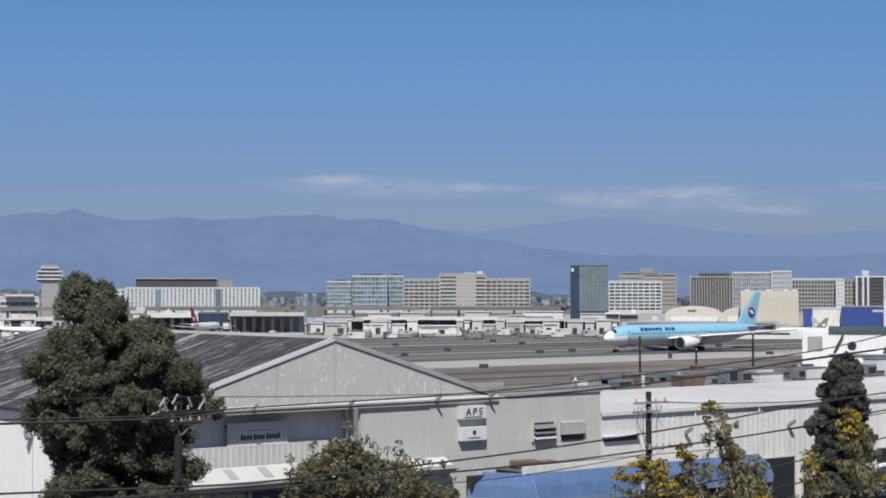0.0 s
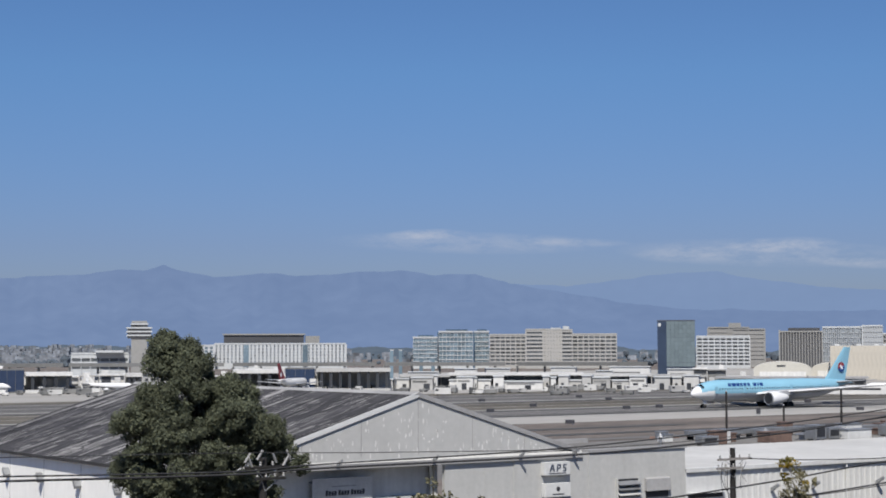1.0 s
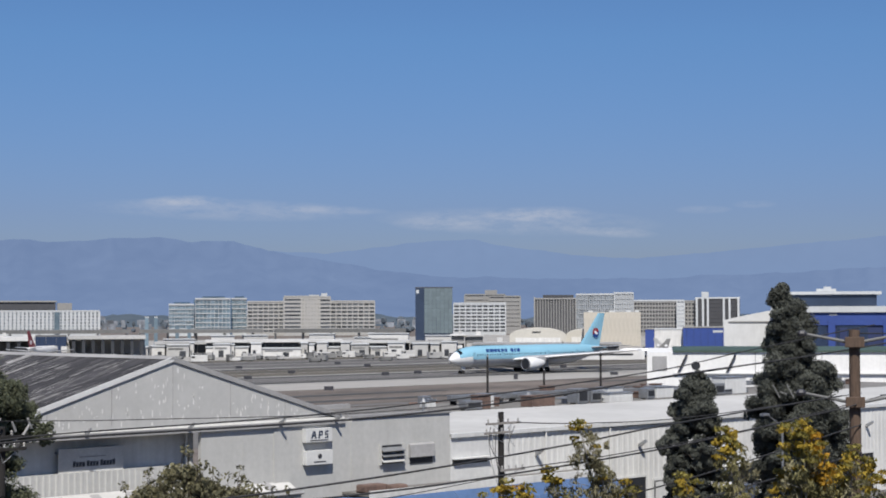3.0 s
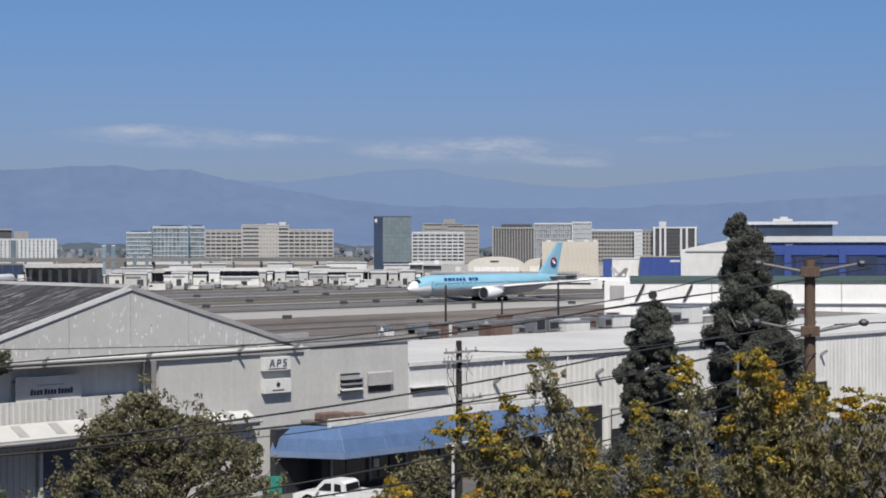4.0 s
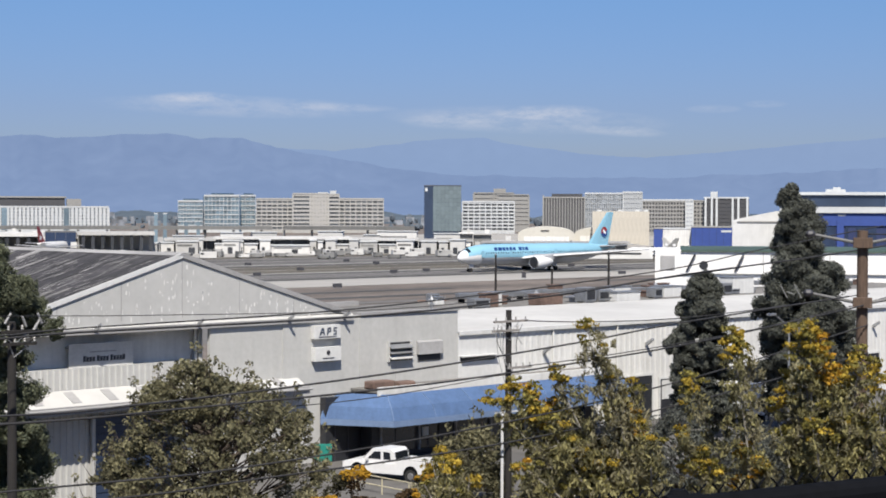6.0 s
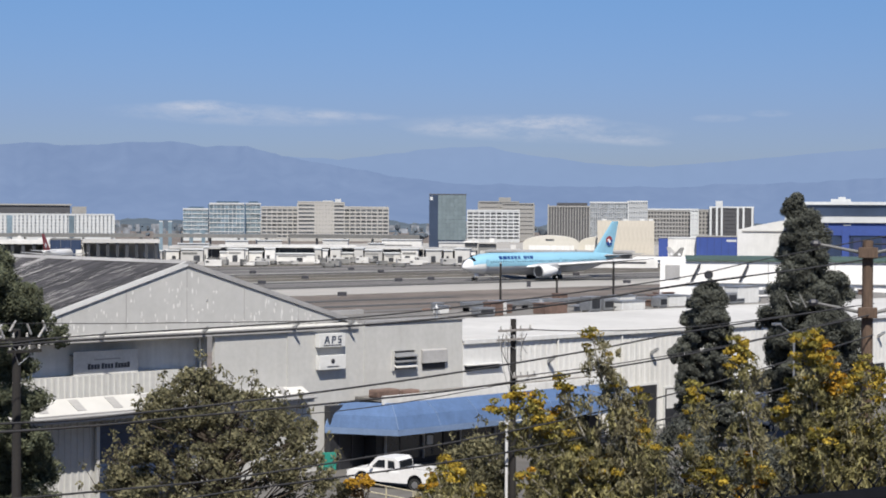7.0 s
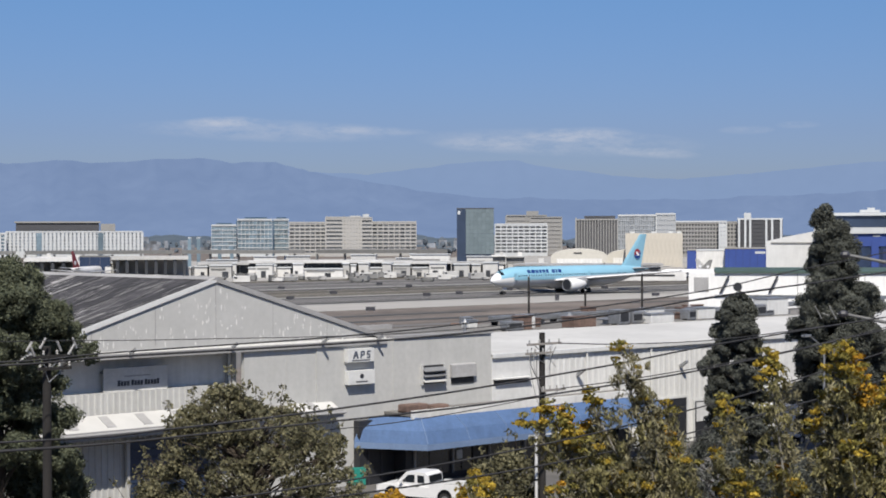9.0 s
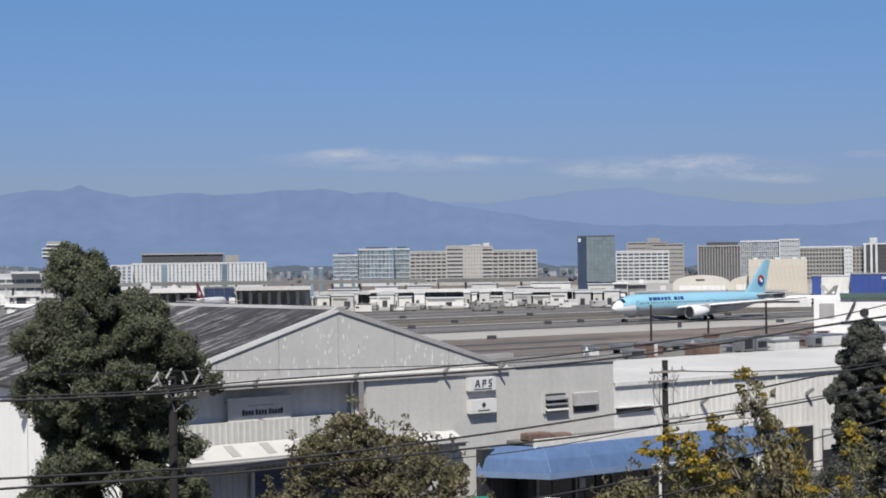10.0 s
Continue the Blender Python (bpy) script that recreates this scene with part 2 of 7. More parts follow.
TYRE_LINE = mat("tyre_blackened_asphalt", (0.026, 0.026, 0.027), 0.93, big=(0.03, 0.4), fine=(0.4, 0.3), stretch=(0.15, 1, 1))
CONCRETE = mat("pale_concrete", (0.296, 0.285, 0.266), 0.92, big=(0.03, 0.15), fine=(0.5, 0.12), stretch=(0.2, 1, 1))
DRY_GRASS = mat("mown_dry_grass", (0.137, 0.122, 0.096), 0.97, big=(0.02, 0.3), fine=(0.3, 0.25), stretch=(0.2, 1, 1))

# HOT_WHITE and HOT_GLASS lean pale blue: some distance haze is in the colour
HOT_WHITE = mat("far_white_concrete", (0.459, 0.474, 0.481), 0.8, big=(0.05, 0.08), fine=(0.6, 0.08))
HOT_BEIGE = mat("far_beige_concrete", (0.345, 0.338, 0.322), 0.85, big=(0.05, 0.10), fine=(0.6, 0.08))
HOT_GREY = mat("far_grey_concrete", (0.252, 0.248, 0.237), 0.85, big=(0.05, 0.10), fine=(0.6, 0.08))
HOT_DARK = mat("far_bronze_facade", (0.063, 0.063, 0.067), 0.5, big=(0.05, 0.15), fine=(0.6, 0.1))
HOT_GLASS = mat("far_window_glass", (0.096, 0.104, 0.111), 0.3, big=(0.1, 0.2), fine=(0.8, 0.15), piece=0.5)
FIN_GREY = mat("far_pale_grey_fins", (0.33, 0.345, 0.36), 0.8, big=(0.05, 0.10), fine=(0.6, 0.08))
RIB_GLASS = mat("far_pale_rib_glass", (0.20, 0.225, 0.25), 0.4, big=(0.1, 0.2), fine=(0.8, 0.15), piece=0.4)
BLUE_GLASS = mat("pale_blue_curtain_glass", (0.150, 0.205, 0.245), 0.25, big=(0.06, 0.25), fine=(0.6, 0.15), piece=0.35)
BLUE_GLASS2 = mat("deep_blue_curtain_glass", (0.074, 0.126, 0.185), 0.2, big=(0.06, 0.25), fine=(0.6, 0.15), piece=0.3)
TOWER_GLASS = mat("green_grey_tower_glass", (0.140, 0.176, 0.190), 0.25, big=(0.05, 0.15), fine=(0.3, 0.08), piece=0.10)
TOWER_DARK = mat("dark_tower_side", (0.030, 0.045, 0.078), 0.3, big=(0.05, 0.2), fine=(0.3, 0.1))
SAND = mat("cream_hangar_wall", (0.455, 0.420, 0.360), 0.85, big=(0.05, 0.08), fine=(0.6, 0.06), streak=0.08)
PALE_SAND = mat("pale_hangar_roof", (0.480, 0.460, 0.410), 0.8, big=(0.05, 0.08), fine=(0.6, 0.06))
AIR_BLUE = mat("royal_blue_cladding", (0.028, 0.060, 0.235), 0.55, big=(0.05, 0.1), fine=(0.6, 0.08))
NAVY = mat("navy_cladding", (0.022, 0.033, 0.096), 0.5, big=(0.05, 0.15), fine=(0.6, 0.1))
GREEN_ROOF = mat("green_roof_edge", (0.048, 0.080, 0.064), 0.7, big=(0.1, 0.2), fine=(1, 0.15))
TERM_WHITE = mat("terminal_white", (0.503, 0.496, 0.481), 0.7, big=(0.05, 0.15), fine=(0.5, 0.1), piece=0.32)
TERM_GREY = mat("terminal_grey", (0.178, 0.178, 0.174), 0.8, big=(0.05, 0.2), fine=(0.5, 0.15), piece=0.35)
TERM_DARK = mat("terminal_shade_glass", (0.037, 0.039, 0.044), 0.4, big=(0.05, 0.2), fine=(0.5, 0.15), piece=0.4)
TERM_BLUE = mat("terminal_blue_glass", (0.026, 0.041, 0.081), 0.25, big=(0.05, 0.2), fine=(0.5, 0.15))
# second colour of each: haze glow given off by the ridge mesh itself
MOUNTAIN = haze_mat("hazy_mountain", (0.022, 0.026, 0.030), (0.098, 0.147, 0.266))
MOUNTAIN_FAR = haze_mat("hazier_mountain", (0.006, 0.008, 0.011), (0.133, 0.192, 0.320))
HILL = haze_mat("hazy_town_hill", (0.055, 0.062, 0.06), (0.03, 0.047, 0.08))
# distance haze is mixed into these house and tree colours as blue-grey
FAR_HOUSE = mat("hazed_house_wall", (0.19, 0.205, 0.23), 0.9, big=(0.05, 0.5), fine=(0.2, 0.4))
FAR_TREES = mat("hazed_tree_green", (0.080, 0.098, 0.118), 0.95, big=(0.1, 0.3), fine=(1, 0.3))

PINE_LEAF = leaf_mat("pine_needles", (0.080, 0.092, 0.066), (0.142, 0.152, 0.098), veil=0.38)
PINE_LEAF2 = leaf_mat("dark_pine_needles", (0.080, 0.085, 0.076), (0.126, 0.132, 0.112), veil=0.38)
BUSH_LEAF = leaf_mat("broad_leaves", (0.066, 0.066, 0.042), (0.225, 0.208, 0.124), veil=0.36)
GREV_LEAF = leaf_mat("grey_green_leaves", (0.090, 0.088, 0.050), (0.295, 0.268, 0.124), veil=0.4)
DARK_LEAF = leaf_mat("dark_shrub_leaves", (0.024, 0.024, 0.016), (0.070, 0.064, 0.038))
GREV_FLOWER = leaf_mat("golden_blossom", (0.230, 0.165, 0.030), (0.430, 0.310, 0.055))
MUSTARD_LEAF = leaf_mat("mustard_young_leaves", (0.100, 0.092, 0.026), (0.270, 0.232, 0.070))
BROWN_LEAF = leaf_mat("brown_old_blossom", (0.035, 0.024, 0.014), (0.090, 0.060, 0.034))
AMBER = leaf_mat("amber_blossom", (0.270, 0.150, 0.022), (0.430, 0.245, 0.035))
GREV_FLOWER2 = leaf_mat("orange_blossom", (0.300, 0.160, 0.020), (0.470, 0.280, 0.040))
SEED_LEAF = leaf_mat("pale_dry_leaves", (0.115, 0.107, 0.066), (0.279, 0.254, 0.156))


# ---- shapes ----
def bmbox(bm, x0, x1, y0, y1, z0, z1, m=None):
    vs = [bm.verts.new(m @ Vector(p) if m else p) for p in
          ((x0, y0, z0), (x1, y0, z0), (x1, y1, z0), (x0, y1, z0), (x0, y0, z1), (x1, y0, z1), (x1, y1, z1), (x0, y1, z1))]
    for f in ((0, 3, 2, 1), (4, 5, 6, 7), (0, 1, 5, 4), (1, 2, 6, 5), (2, 3, 7, 6), (3, 0, 4, 7)):
        bm.faces.new([vs[i] for i in f])
    return vs


def box(x0, x1, y0, y1, z0, z1, bevel=0.0):
    bm = bmesh.new()
    bmbox(bm, x0, x1, y0, y1, z0, z1)
    if bevel:
        bmesh.ops.bevel(bm, geom=bm.edges[:], offset=bevel, segments=2, affect="EDGES", profile=0.6)
    return bm


def prism(points, axis, a, b):
    """A polygon given in two coordinates, drawn out along the third axis from a to b."""
    bm = bmesh.new()

    def at(p, q):
        return {"x": (q, p[0], p[1]), "y": (p[0], q, p[1]), "z": (p[0], p[1], q)}[axis]
    lo, hi = [bm.verts.new(at(p, a)) for p in points], [bm.verts.new(at(p, b)) for p in points]
    bm.faces.new(lo)
    bm.faces.new(hi[::-1])
    n = len(points)
    for i in range(n):
        bm.faces.new((lo[i], hi[i], hi[(i + 1) % n], lo[(i + 1) % n]))
    bmesh.ops.recalc_face_normals(bm, faces=bm.faces[:])
    return bm


def tube(bm, p, q, r0, r1=None, n=8):
    p, q = Vector(p), Vector(q)
    r1 = r0 if r1 is None else r1
    d = (q - p).normalized()
    u = d.orthogonal().normalized()
    v = d.cross(u)
    rings = []
    for c, r in ((p, r0), (q, r1)):
        rings.append([bm.verts.new(c + (u * math.cos(2 * math.pi * i / n) + v * math.sin(2 * math.pi * i / n)) * r) for i in range(n)])
    for i in range(n):
        bm.faces.new((rings[0][i], rings[0][(i + 1) % n], rings[1][(i + 1) % n], rings[1][i]))
    bm.faces.new(rings[0][::-1])
    bm.faces.new(rings[1])


def rod(p, q, r0, r1=None, n=8):
    bm = bmesh.new()
    tube(bm, p, q, r0, r1, n)
    return bm


def bent(points, r, n=6):
    """One bent rod through the points."""
    bm = bmesh.new()
    P = [Vector(p) for p in points]
    rings = []
    for i, c in enumerate(P):
        d = (P[min(i + 1, len(P) - 1)] - P[max(i - 1, 0)]).normalized()
        u = d.cross(Vector((0.3, 1.0, 0.2))).normalized()
        v = d.cross(u)
        rings.append([bm.verts.new(c + (u * math.cos(2 * math.pi * k / n) + v * math.sin(2 * math.pi * k / n)) * r) for k in range(n)])
    for a, b in zip(rings, rings[1:]):
        for k in range(n):
            bm.faces.new((a[k], a[(k + 1) % n], b[(k + 1) % n], b[k]))
    bm.faces.new(rings[0][::-1])
    bm.faces.new(rings[-1])
    return bm


def lathe(profile, n=24, axis="x"):
    """A round body: (position along the axis, radius, lift) rows."""
    bm = bmesh.new()
    rings = []
    for s, r, lift in profile:
        ring = []
        for i in range(n):
            a = 2 * math.pi * i / n
            c, d = r * math.cos(a), r * math.sin(a) + lift
            ring.append(bm.verts.new((s, c, d) if axis == "x" else (c, s, d) if axis == "y" else (c, r * math.sin(a), s)))
        rings.append(ring)
    for a, b in zip(rings, rings[1:]):
        for i in range(n):
            bm.faces.new((a[i], a[(i + 1) % n], b[(i + 1) % n], b[i]))
    bm.faces.new(rings[0])
    bm.faces.new(rings[-1][::-1])
    bmesh.ops.recalc_face_normals(bm, faces=bm.faces[:])
    return bm


def ribbed(x0, x1, y, z0, z1, pitch=0.3, depth=0.05, thick=0.12):
    """A sheet of upright trapezoid ribs that faces -y, closed behind."""
    bm = bmesh.new()
    n = max(1, round((x1 - x0) / pitch))
    p = (x1 - x0) / n
    line = [(x0, 0.0)]
    for i in range(n):
        a = x0 + i * p
        line += [(a + 0.5 * p, 0.0), (a + 0.6 * p, -depth), (a + 0.9 * p, -depth), (a + p, 0.0)]
    lo, hi = [bm.verts.new((a, y + d, z0)) for a, d in line], [bm.verts.new((a, y + d, z1)) for a, d in line]
    for i in range(len(line) - 1):
        bm.faces.new((lo[i], lo[i + 1], hi[i + 1], hi[i]))
    bmbox(bm, x0, x1, y + 0.004, y + thick, z0, z1)
    return bm


def mesh_of(name, bm, material, smooth=False):
    me = bpy.data.meshes.new(name)
    bm.to_mesh(me)
    bm.free()
    if smooth:
        for p in me.polygons:
            p.use_smooth = True
    me.materials.append(material)
    return me


def part(name, bm, material, parent, label="", smooth=False):
    """Links a bmesh (or a mesh) as one object under a thing or a part."""
    me = bm if isinstance(bm, bpy.types.Mesh) else mesh_of(name, bm, material, smooth)
    ob = new(name, me)
    ob.parent = parent
    if label:
        ob["label"] = label
    return ob


def thing(name, label, category, m=None, group="", kind=""):
    ob = new(name)
    if m is not None:
        ob.matrix_basis = m
    return tagged(ob, label, category, group, kind)


def solid(name, bm, material, label, category="", kind="", group="", smooth=False, m=None):
    ob = new(name, mesh_of(name, bm, material, smooth))
    if m is not None:
        ob.matrix_basis = m
    return tagged(ob, label, category, group, kind)


def spot(az, dist, z=0.0):
    return Vector((dist * math.sin(radians(az)), dist * math.cos(radians(az)), z))


def facing(az, dist, turn=0.0, z=0.0):
    """A frame at that bearing and distance whose -y side faces the hill."""
    p = spot(az, dist, z)
    return pose(p.x, p.y, p.z, 0, 0, -az + turn)


def height(el, dist):
    return EYE[2] + dist * math.tan(radians(el))


# ---- ground ----
def lerp_rows(rows, v):
    if v <= rows[0][0]:
        return rows[0][1]
    for (a, p), (b, q) in zip(rows, rows[1:]):
        if v <= b:
            return p + (q - p) * (v - a) / (b - a)
    return rows[-1][1]


def clamp01(v):
    return max(0.0, min(1.0, v))


SLOPE = [(4.6, 14.6), (7, 12.4), (12, 9.6), (25, 5.2), (40, 1.8), (55, 0.0)]


def ground_z(x, y):
    dip = 1.7 * clamp01((62 - x) / 14) * clamp01((y - 50) / 12) * clamp01((160 - y) / 25)
    return lerp_rows(SLOPE, y) - dip


def build_ground():
    xs = [-4800, -2000, -800, -300, -120, -60, -30, *range(-15, 150, 5), 170, 220, 400, 900, 2000, 4800]
    ys = [-300, -60, -20, -5, 0, 4.6, 5.5, 7, 9, 12, 16, 20, 25, 30, 35, 40, 45, 50, 55, 60, 65, 70, 80, 90, 100, 120, 140, 160, 200, 400, 900, 2000, 4900]
    bm = bmesh.new()
    rows = [[bm.verts.new((x, y, ground_z(x, y) + (0.25 * noise.noise(Vector((x * .3, y * .3, 0))) if 7 < y < 55 else 0))) for x in xs] for y in ys]
    for a, b in zip(rows, rows[1:]):
        for i in range(len(xs) - 1):
            bm.faces.new((a[i], a[i + 1], b[i + 1], b[i]))
    solid("ground", bm, DIRT, "dry brown earth ground of the airport plain and slope", "ground", "structure")


build_ground()


def sheet(name, material, label, x0, x1, y0, y1, z, turn=0.0):
    bm = bmesh.new()
    m = Matrix.Rotation(radians(turn), 4, "Z")
    n = 24
    lo, hi = [], []
    for i in range(n + 1):
        x = x0 + (x1 - x0) * i / n
        lo.append(bm.verts.new(m @ Vector((x, y0, z))))
        hi.append(bm.verts.new(m @ Vector((x, y1, z))))
    for i in range(n):
        bm.faces.new((lo[i], lo[i + 1], hi[i + 1], hi[i]))
    solid(name, bm, material, label, name, "structure")



def draped(name, material, label, xs, ys, lift):
    bm = bmesh.new()
    rows = [[bm.verts.new((x, y, ground_z(x, y) + lift)) for x in xs] for y in ys]
    for a, b in zip(rows, rows[1:]):
        for i in range(len(xs) - 1):
            bm.faces.new((a[i], a[i + 1], b[i + 1], b[i]))
    solid(name, bm, material, label, name, "structure")


draped("road", ASPHALT, "grey asphalt street below the slope", [-120, -60, 0, 20, 40, *range(44, 66, 2), 80, 150, 420], [55.5, 57, 59, 60.5, 62, 64, 66, 69], 0.06)
draped("pavement", LOT, "worn grey concrete parking lot in front of warehouses", [-120, -60, 0, 20, 40, *range(44, 66, 2), 80, 150, 300], [69.2, 72, 75, 80, 85, 90], 0.08)
sheet("service_road", RUNWAY, "grey asphalt service road behind warehouses", -200, 1500, 172, 222, 0.03)
for x0, x1, y0, y1 in ((60, 250, 262, 267), (170, 460, 244, 249), (90, 340, 229, 234), (300, 700, 268, 272), (20, 160, 246, 250)):
    sheet("old_pavement", RUNWAY_DARK if y0 != 229 else RUNWAY, "strip of old grey asphalt in dry earth", x0, x1, y0, y1, 0.04)
sheet("taxiway", CONCRETE, "pale concrete taxiway beside dry earth", -300, 2200, 286, 316, 0.05)
sheet("taxiway_shoulder", RUNWAY_DARK, "dark asphalt shoulder of the taxiway", -300, 2200, 316, 321, 0.06)
sheet("runway", RUNWAY, "grey asphalt runway with worn surface", -300, 2200, 321, 344, 0.07)
sheet("runway_edge", RUNWAY_DARK, "dark asphalt edge of the runway", -300, 2200, 344, 350, 0.08)
sheet("runway_stripe", CONCRETE, "pale concrete strip beside the runway", -300, 2200, 350, 355, 0.07)
sheet("infield", DRY_GRASS, "mown dry grass infield between runways", -400, 2200, 355, 398, 0.05)
sheet("second_runway", RUNWAY_DARK, "dark asphalt second runway", -400, 2200, 398, 408, 0.07)
sheet("second_stripe", CONCRETE, "pale concrete band of second runway", -400, 2200, 408, 413, 0.07)
sheet("far_infield", RUNWAY, "grey far infield and taxiway", -400, 2200, 413, 470, 0.06)
sheet("far_taxiway", DRY_GRASS, "dry grass strip before the apron", -400, 2200, 470, 492, 0.07)
for yy, ww, mt in ((329.2, 0.7, CONCRETE), (338.5, 0.5, CONCRETE), (362, 1.6, RUNWAY_DARK), (371, 1.2, CONCRETE), (384, 2.2, RUNWAY_DARK), (391, 1.2, CONCRETE), (402.5, 0.9, CONCRETE), (424, 2.5, RUNWAY_DARK), (437, 1.8, CONCRETE), (452, 3.0, RUNWAY_DARK), (463, 2.0, CONCRETE), (480, 2.5, RUNWAY_DARK), (319, 1.4, TYRE_LINE), (325.5, 0.8, TYRE_LINE), (346, 1.5, TYRE_LINE), (356.5, 0.9, TYRE_LINE), (377, 1.3, TYRE_LINE), (396.5, 1.5, TYRE_LINE), (414.5, 1.4, TYRE_LINE), (445, 1.6, TYRE_LINE), (471, 1.8, TYRE_LINE)):
    sheet("runway_line", mt, "thin worn edge line along the runway", -400, 2200, yy, yy + ww, 0.10)
sheet("apron", CONCRETE, "pale concrete apron before the terminals", -400, 2200, 492, 900, 0.06)


# ---- the gabled warehouse ----
FY = 86.0            # street face of the warehouses


def board_sign(parent, x0, x1, z0, z1, y, depth, draw):
    s = part("sign_board", box(x0, x1, y - depth, y - 0.01, z0, z1, 0.02), SIGN_WHITE, parent, "white wall sign board")
    draw(s, y - depth - 0.012)


def bars(parent, name, rows, y, material):
    """Flat bars of lettering: x0, x1, z0, z1, slant."""
    for x0, x1, z0, z1, k in rows:
        part(name, prism([(x0, z0), (x1, z0), (x1 + k, z1), (x0 + k, z1)], "y", y - 0.012, y), material, parent)


def warehouse():
    w = thing("warehouse", "grey gabled warehouse with dark tarred roof and blue door", "warehouse")
    ax, az_, gl, gr, pitch = 58.9, 13.75, 44.2, 71.8, 0.305
    zl, zr = az_ - (ax - gl) * pitch, az_ - (gr - ax) * pitch
    yf = 128.0
    # street wall: left bay set back under the deep fascia
    part("wall", ribbed(gl + 0.2, 61.0, FY + 0.62, -2.2, 7.2, 0.42, 0.05, 0.2), GREY_WALL, w, "pale ribbed metal wall below the fascia")
    part("wall", box(gl + 0.3, 60.74, FY + 1.4, FY + 1.6, 7.0, 9.3), CREAM_WALL, w, "smooth grey wall set back in shade")
    part("ledge", box(gl + 0.3, 60.74, FY + 0.83, FY + 1.39, 7.05, 7.2), GREY_WALL, w)
    part("wall", box(61.0, 66.6, FY, FY + 0.3, -0.5, 9.2), GREY_WALL, w, "grey weathered plaster wall")
    part("wall", box(66.6, 73.0, FY - 0.06, FY + 0.3, -0.5, 9.5), GREY_WALL, w, "grey weathered plaster wall")
    part("wall", box(73.0, 82.0, FY - 0.10, FY + 0.3, -0.5, 9.5), GREY_WALL, w, "grey weathered plaster wall")
    for x in (64.2, 76.2):
        part("panel_joint", box(x - 0.015, x + 0.015, FY - 0.108 if x > 73 else FY - 0.008, FY + 0.05, 0.2, 9.1), RIB_WALL, w)
    part("return_wall", box(60.75, 61.0, FY + 0.84, FY + 1.6, -0.5, 9.2), GREY_WALL, w)
    part("downpipe", rod((60.6, FY + 1.0, 0), (60.6, FY + 1.0, 9.2), 0.09), CREAM_WALL, w)
    # gable
    gable = part("gable", prism([(gl + 0.3, 9.3), (gr, 9.75), (gr, zr), (ax, az_ - 0.12), (gl + 0.3, zl)], "y", FY - 0.02, FY + 0.25), GABLE, w, "flaking grey painted gable")
    for x in (50.3, 54.6, 58.9, 63.2, 67.5):
        top = az_ - abs(x - ax) * pitch - 0.15
        part("panel_joint", box(x - 0.02, x + 0.02, FY - 0.035, FY - 0.015, 9.9, top), FASCIA, gable)
    frng = random.Random(8)
    bm = bmesh.new()
    for i in range(150):
        x = frng.uniform(gl + 1.5, gr - 2)
        zm = az_ - abs(x - ax) * pitch - 0.4
        z = frng.uniform(9.8, max(9.9, zm))
        fw, fh = frng.uniform(0.03, 0.10), frng.uniform(0.05, 0.30)
        c = [(x + fw * math.cos(k * 1.047) * frng.uniform(0.5, 1), z + fh * math.sin(k * 1.047) * frng.uniform(0.5, 1)) for k in range(6)]
        if max(p[1] for p in c) < zm:
            bm.faces.new([bm.verts.new((px, FY - 0.026, pz)) for px, pz in c])
    tagged(part("paint_flake", bm, CREAM_WALL, gable), "scattered paler bare paint flakes", kind="stuff")
    # roof, two slopes with thickness, sheets laid down the slope
    for side, (xe, ze) in {"west": (gl - 0.4, zl - 0.12), "east": (gr + 0.4, zr - 0.12)}.items():
        part("roof_slope", prism([(ax, az_), (xe, ze), (xe, ze - 0.2), (ax, az_ - 0.2)], "y", FY - 0.02, yf), DARK_ROOF, w, "dark tarred roof slope")
        part("barge_board", prism([(ax, az_ + 0.1), (xe, ze + 0.1), (xe, ze - 0.2), (ax, az_ - 0.2)], "y", FY - 0.13, FY - 0.022), WHITE if side == "west" else FASCIA, w, "pale roof verge trim")
    rng = random.Random(5)
    n = 84
    for i in range(n):
        y0 = FY + (yf - FY) * i / n
        y1 = FY + (yf - FY) * (i + 1) / n
        cuts = [0.0] + sorted(rng.uniform(0.08, 0.92) for _ in range(rng.randint(1, 4))) + [1.0]
        for u0, u1 in zip(cuts, cuts[1:]):
            xa, xb = ax + (gl - 0.4 - ax) * u0, ax + (gl - 0.4 - ax) * u1
            za, zb = az_ + (zl - 0.12 - az_) * u0, az_ + (zl - 0.12 - az_) * u1
            d = rng.uniform(0.006, 0.03)
            part("roof_sheet", prism([(xa, za + d), (xb + 0.05, zb + d), (xb + 0.05, zb + 0.002), (xa, za + 0.002)], "y", y0 + 0.03, y1 - 0.03), PALE_STRIP if rng.random() < 0.17 else ROOF_STRIP, w)
    bm = bmesh.new()
    for i in range(620):
        u0, y0 = rng.random() ** 0.9, rng.uniform(FY + 0.3, yf - 0.5)
        u1 = min(1.0, u0 + rng.uniform(0.02, 0.14))
        dy = rng.uniform(0.03, 0.13)
        q = [(ax + (gl - 0.4 - ax) * u, yy, az_ + (zl - 0.12 - az_) * u + 0.036) for u, yy in ((u0, y0), (u1, y0 + dy * 0.3), (u1, y0 + dy), (u0 + (u1 - u0) * 0.2, y0 + dy))]
        bm.faces.new([bm.verts.new(p) for p in q])
    bmesh.ops.recalc_face_normals(bm, faces=bm.faces[:])
    tagged(part("bleached_scuff", bm, BLEACH, w), "pale bleached scuffs down the roof", kind="stuff")
    part("ridge_cap", prism([(ax - 0.35, az_ - 0.06), (ax, az_ + 0.13), (ax + 0.35, az_ - 0.06)], "y", FY - 0.14, yf), FASCIA, w)
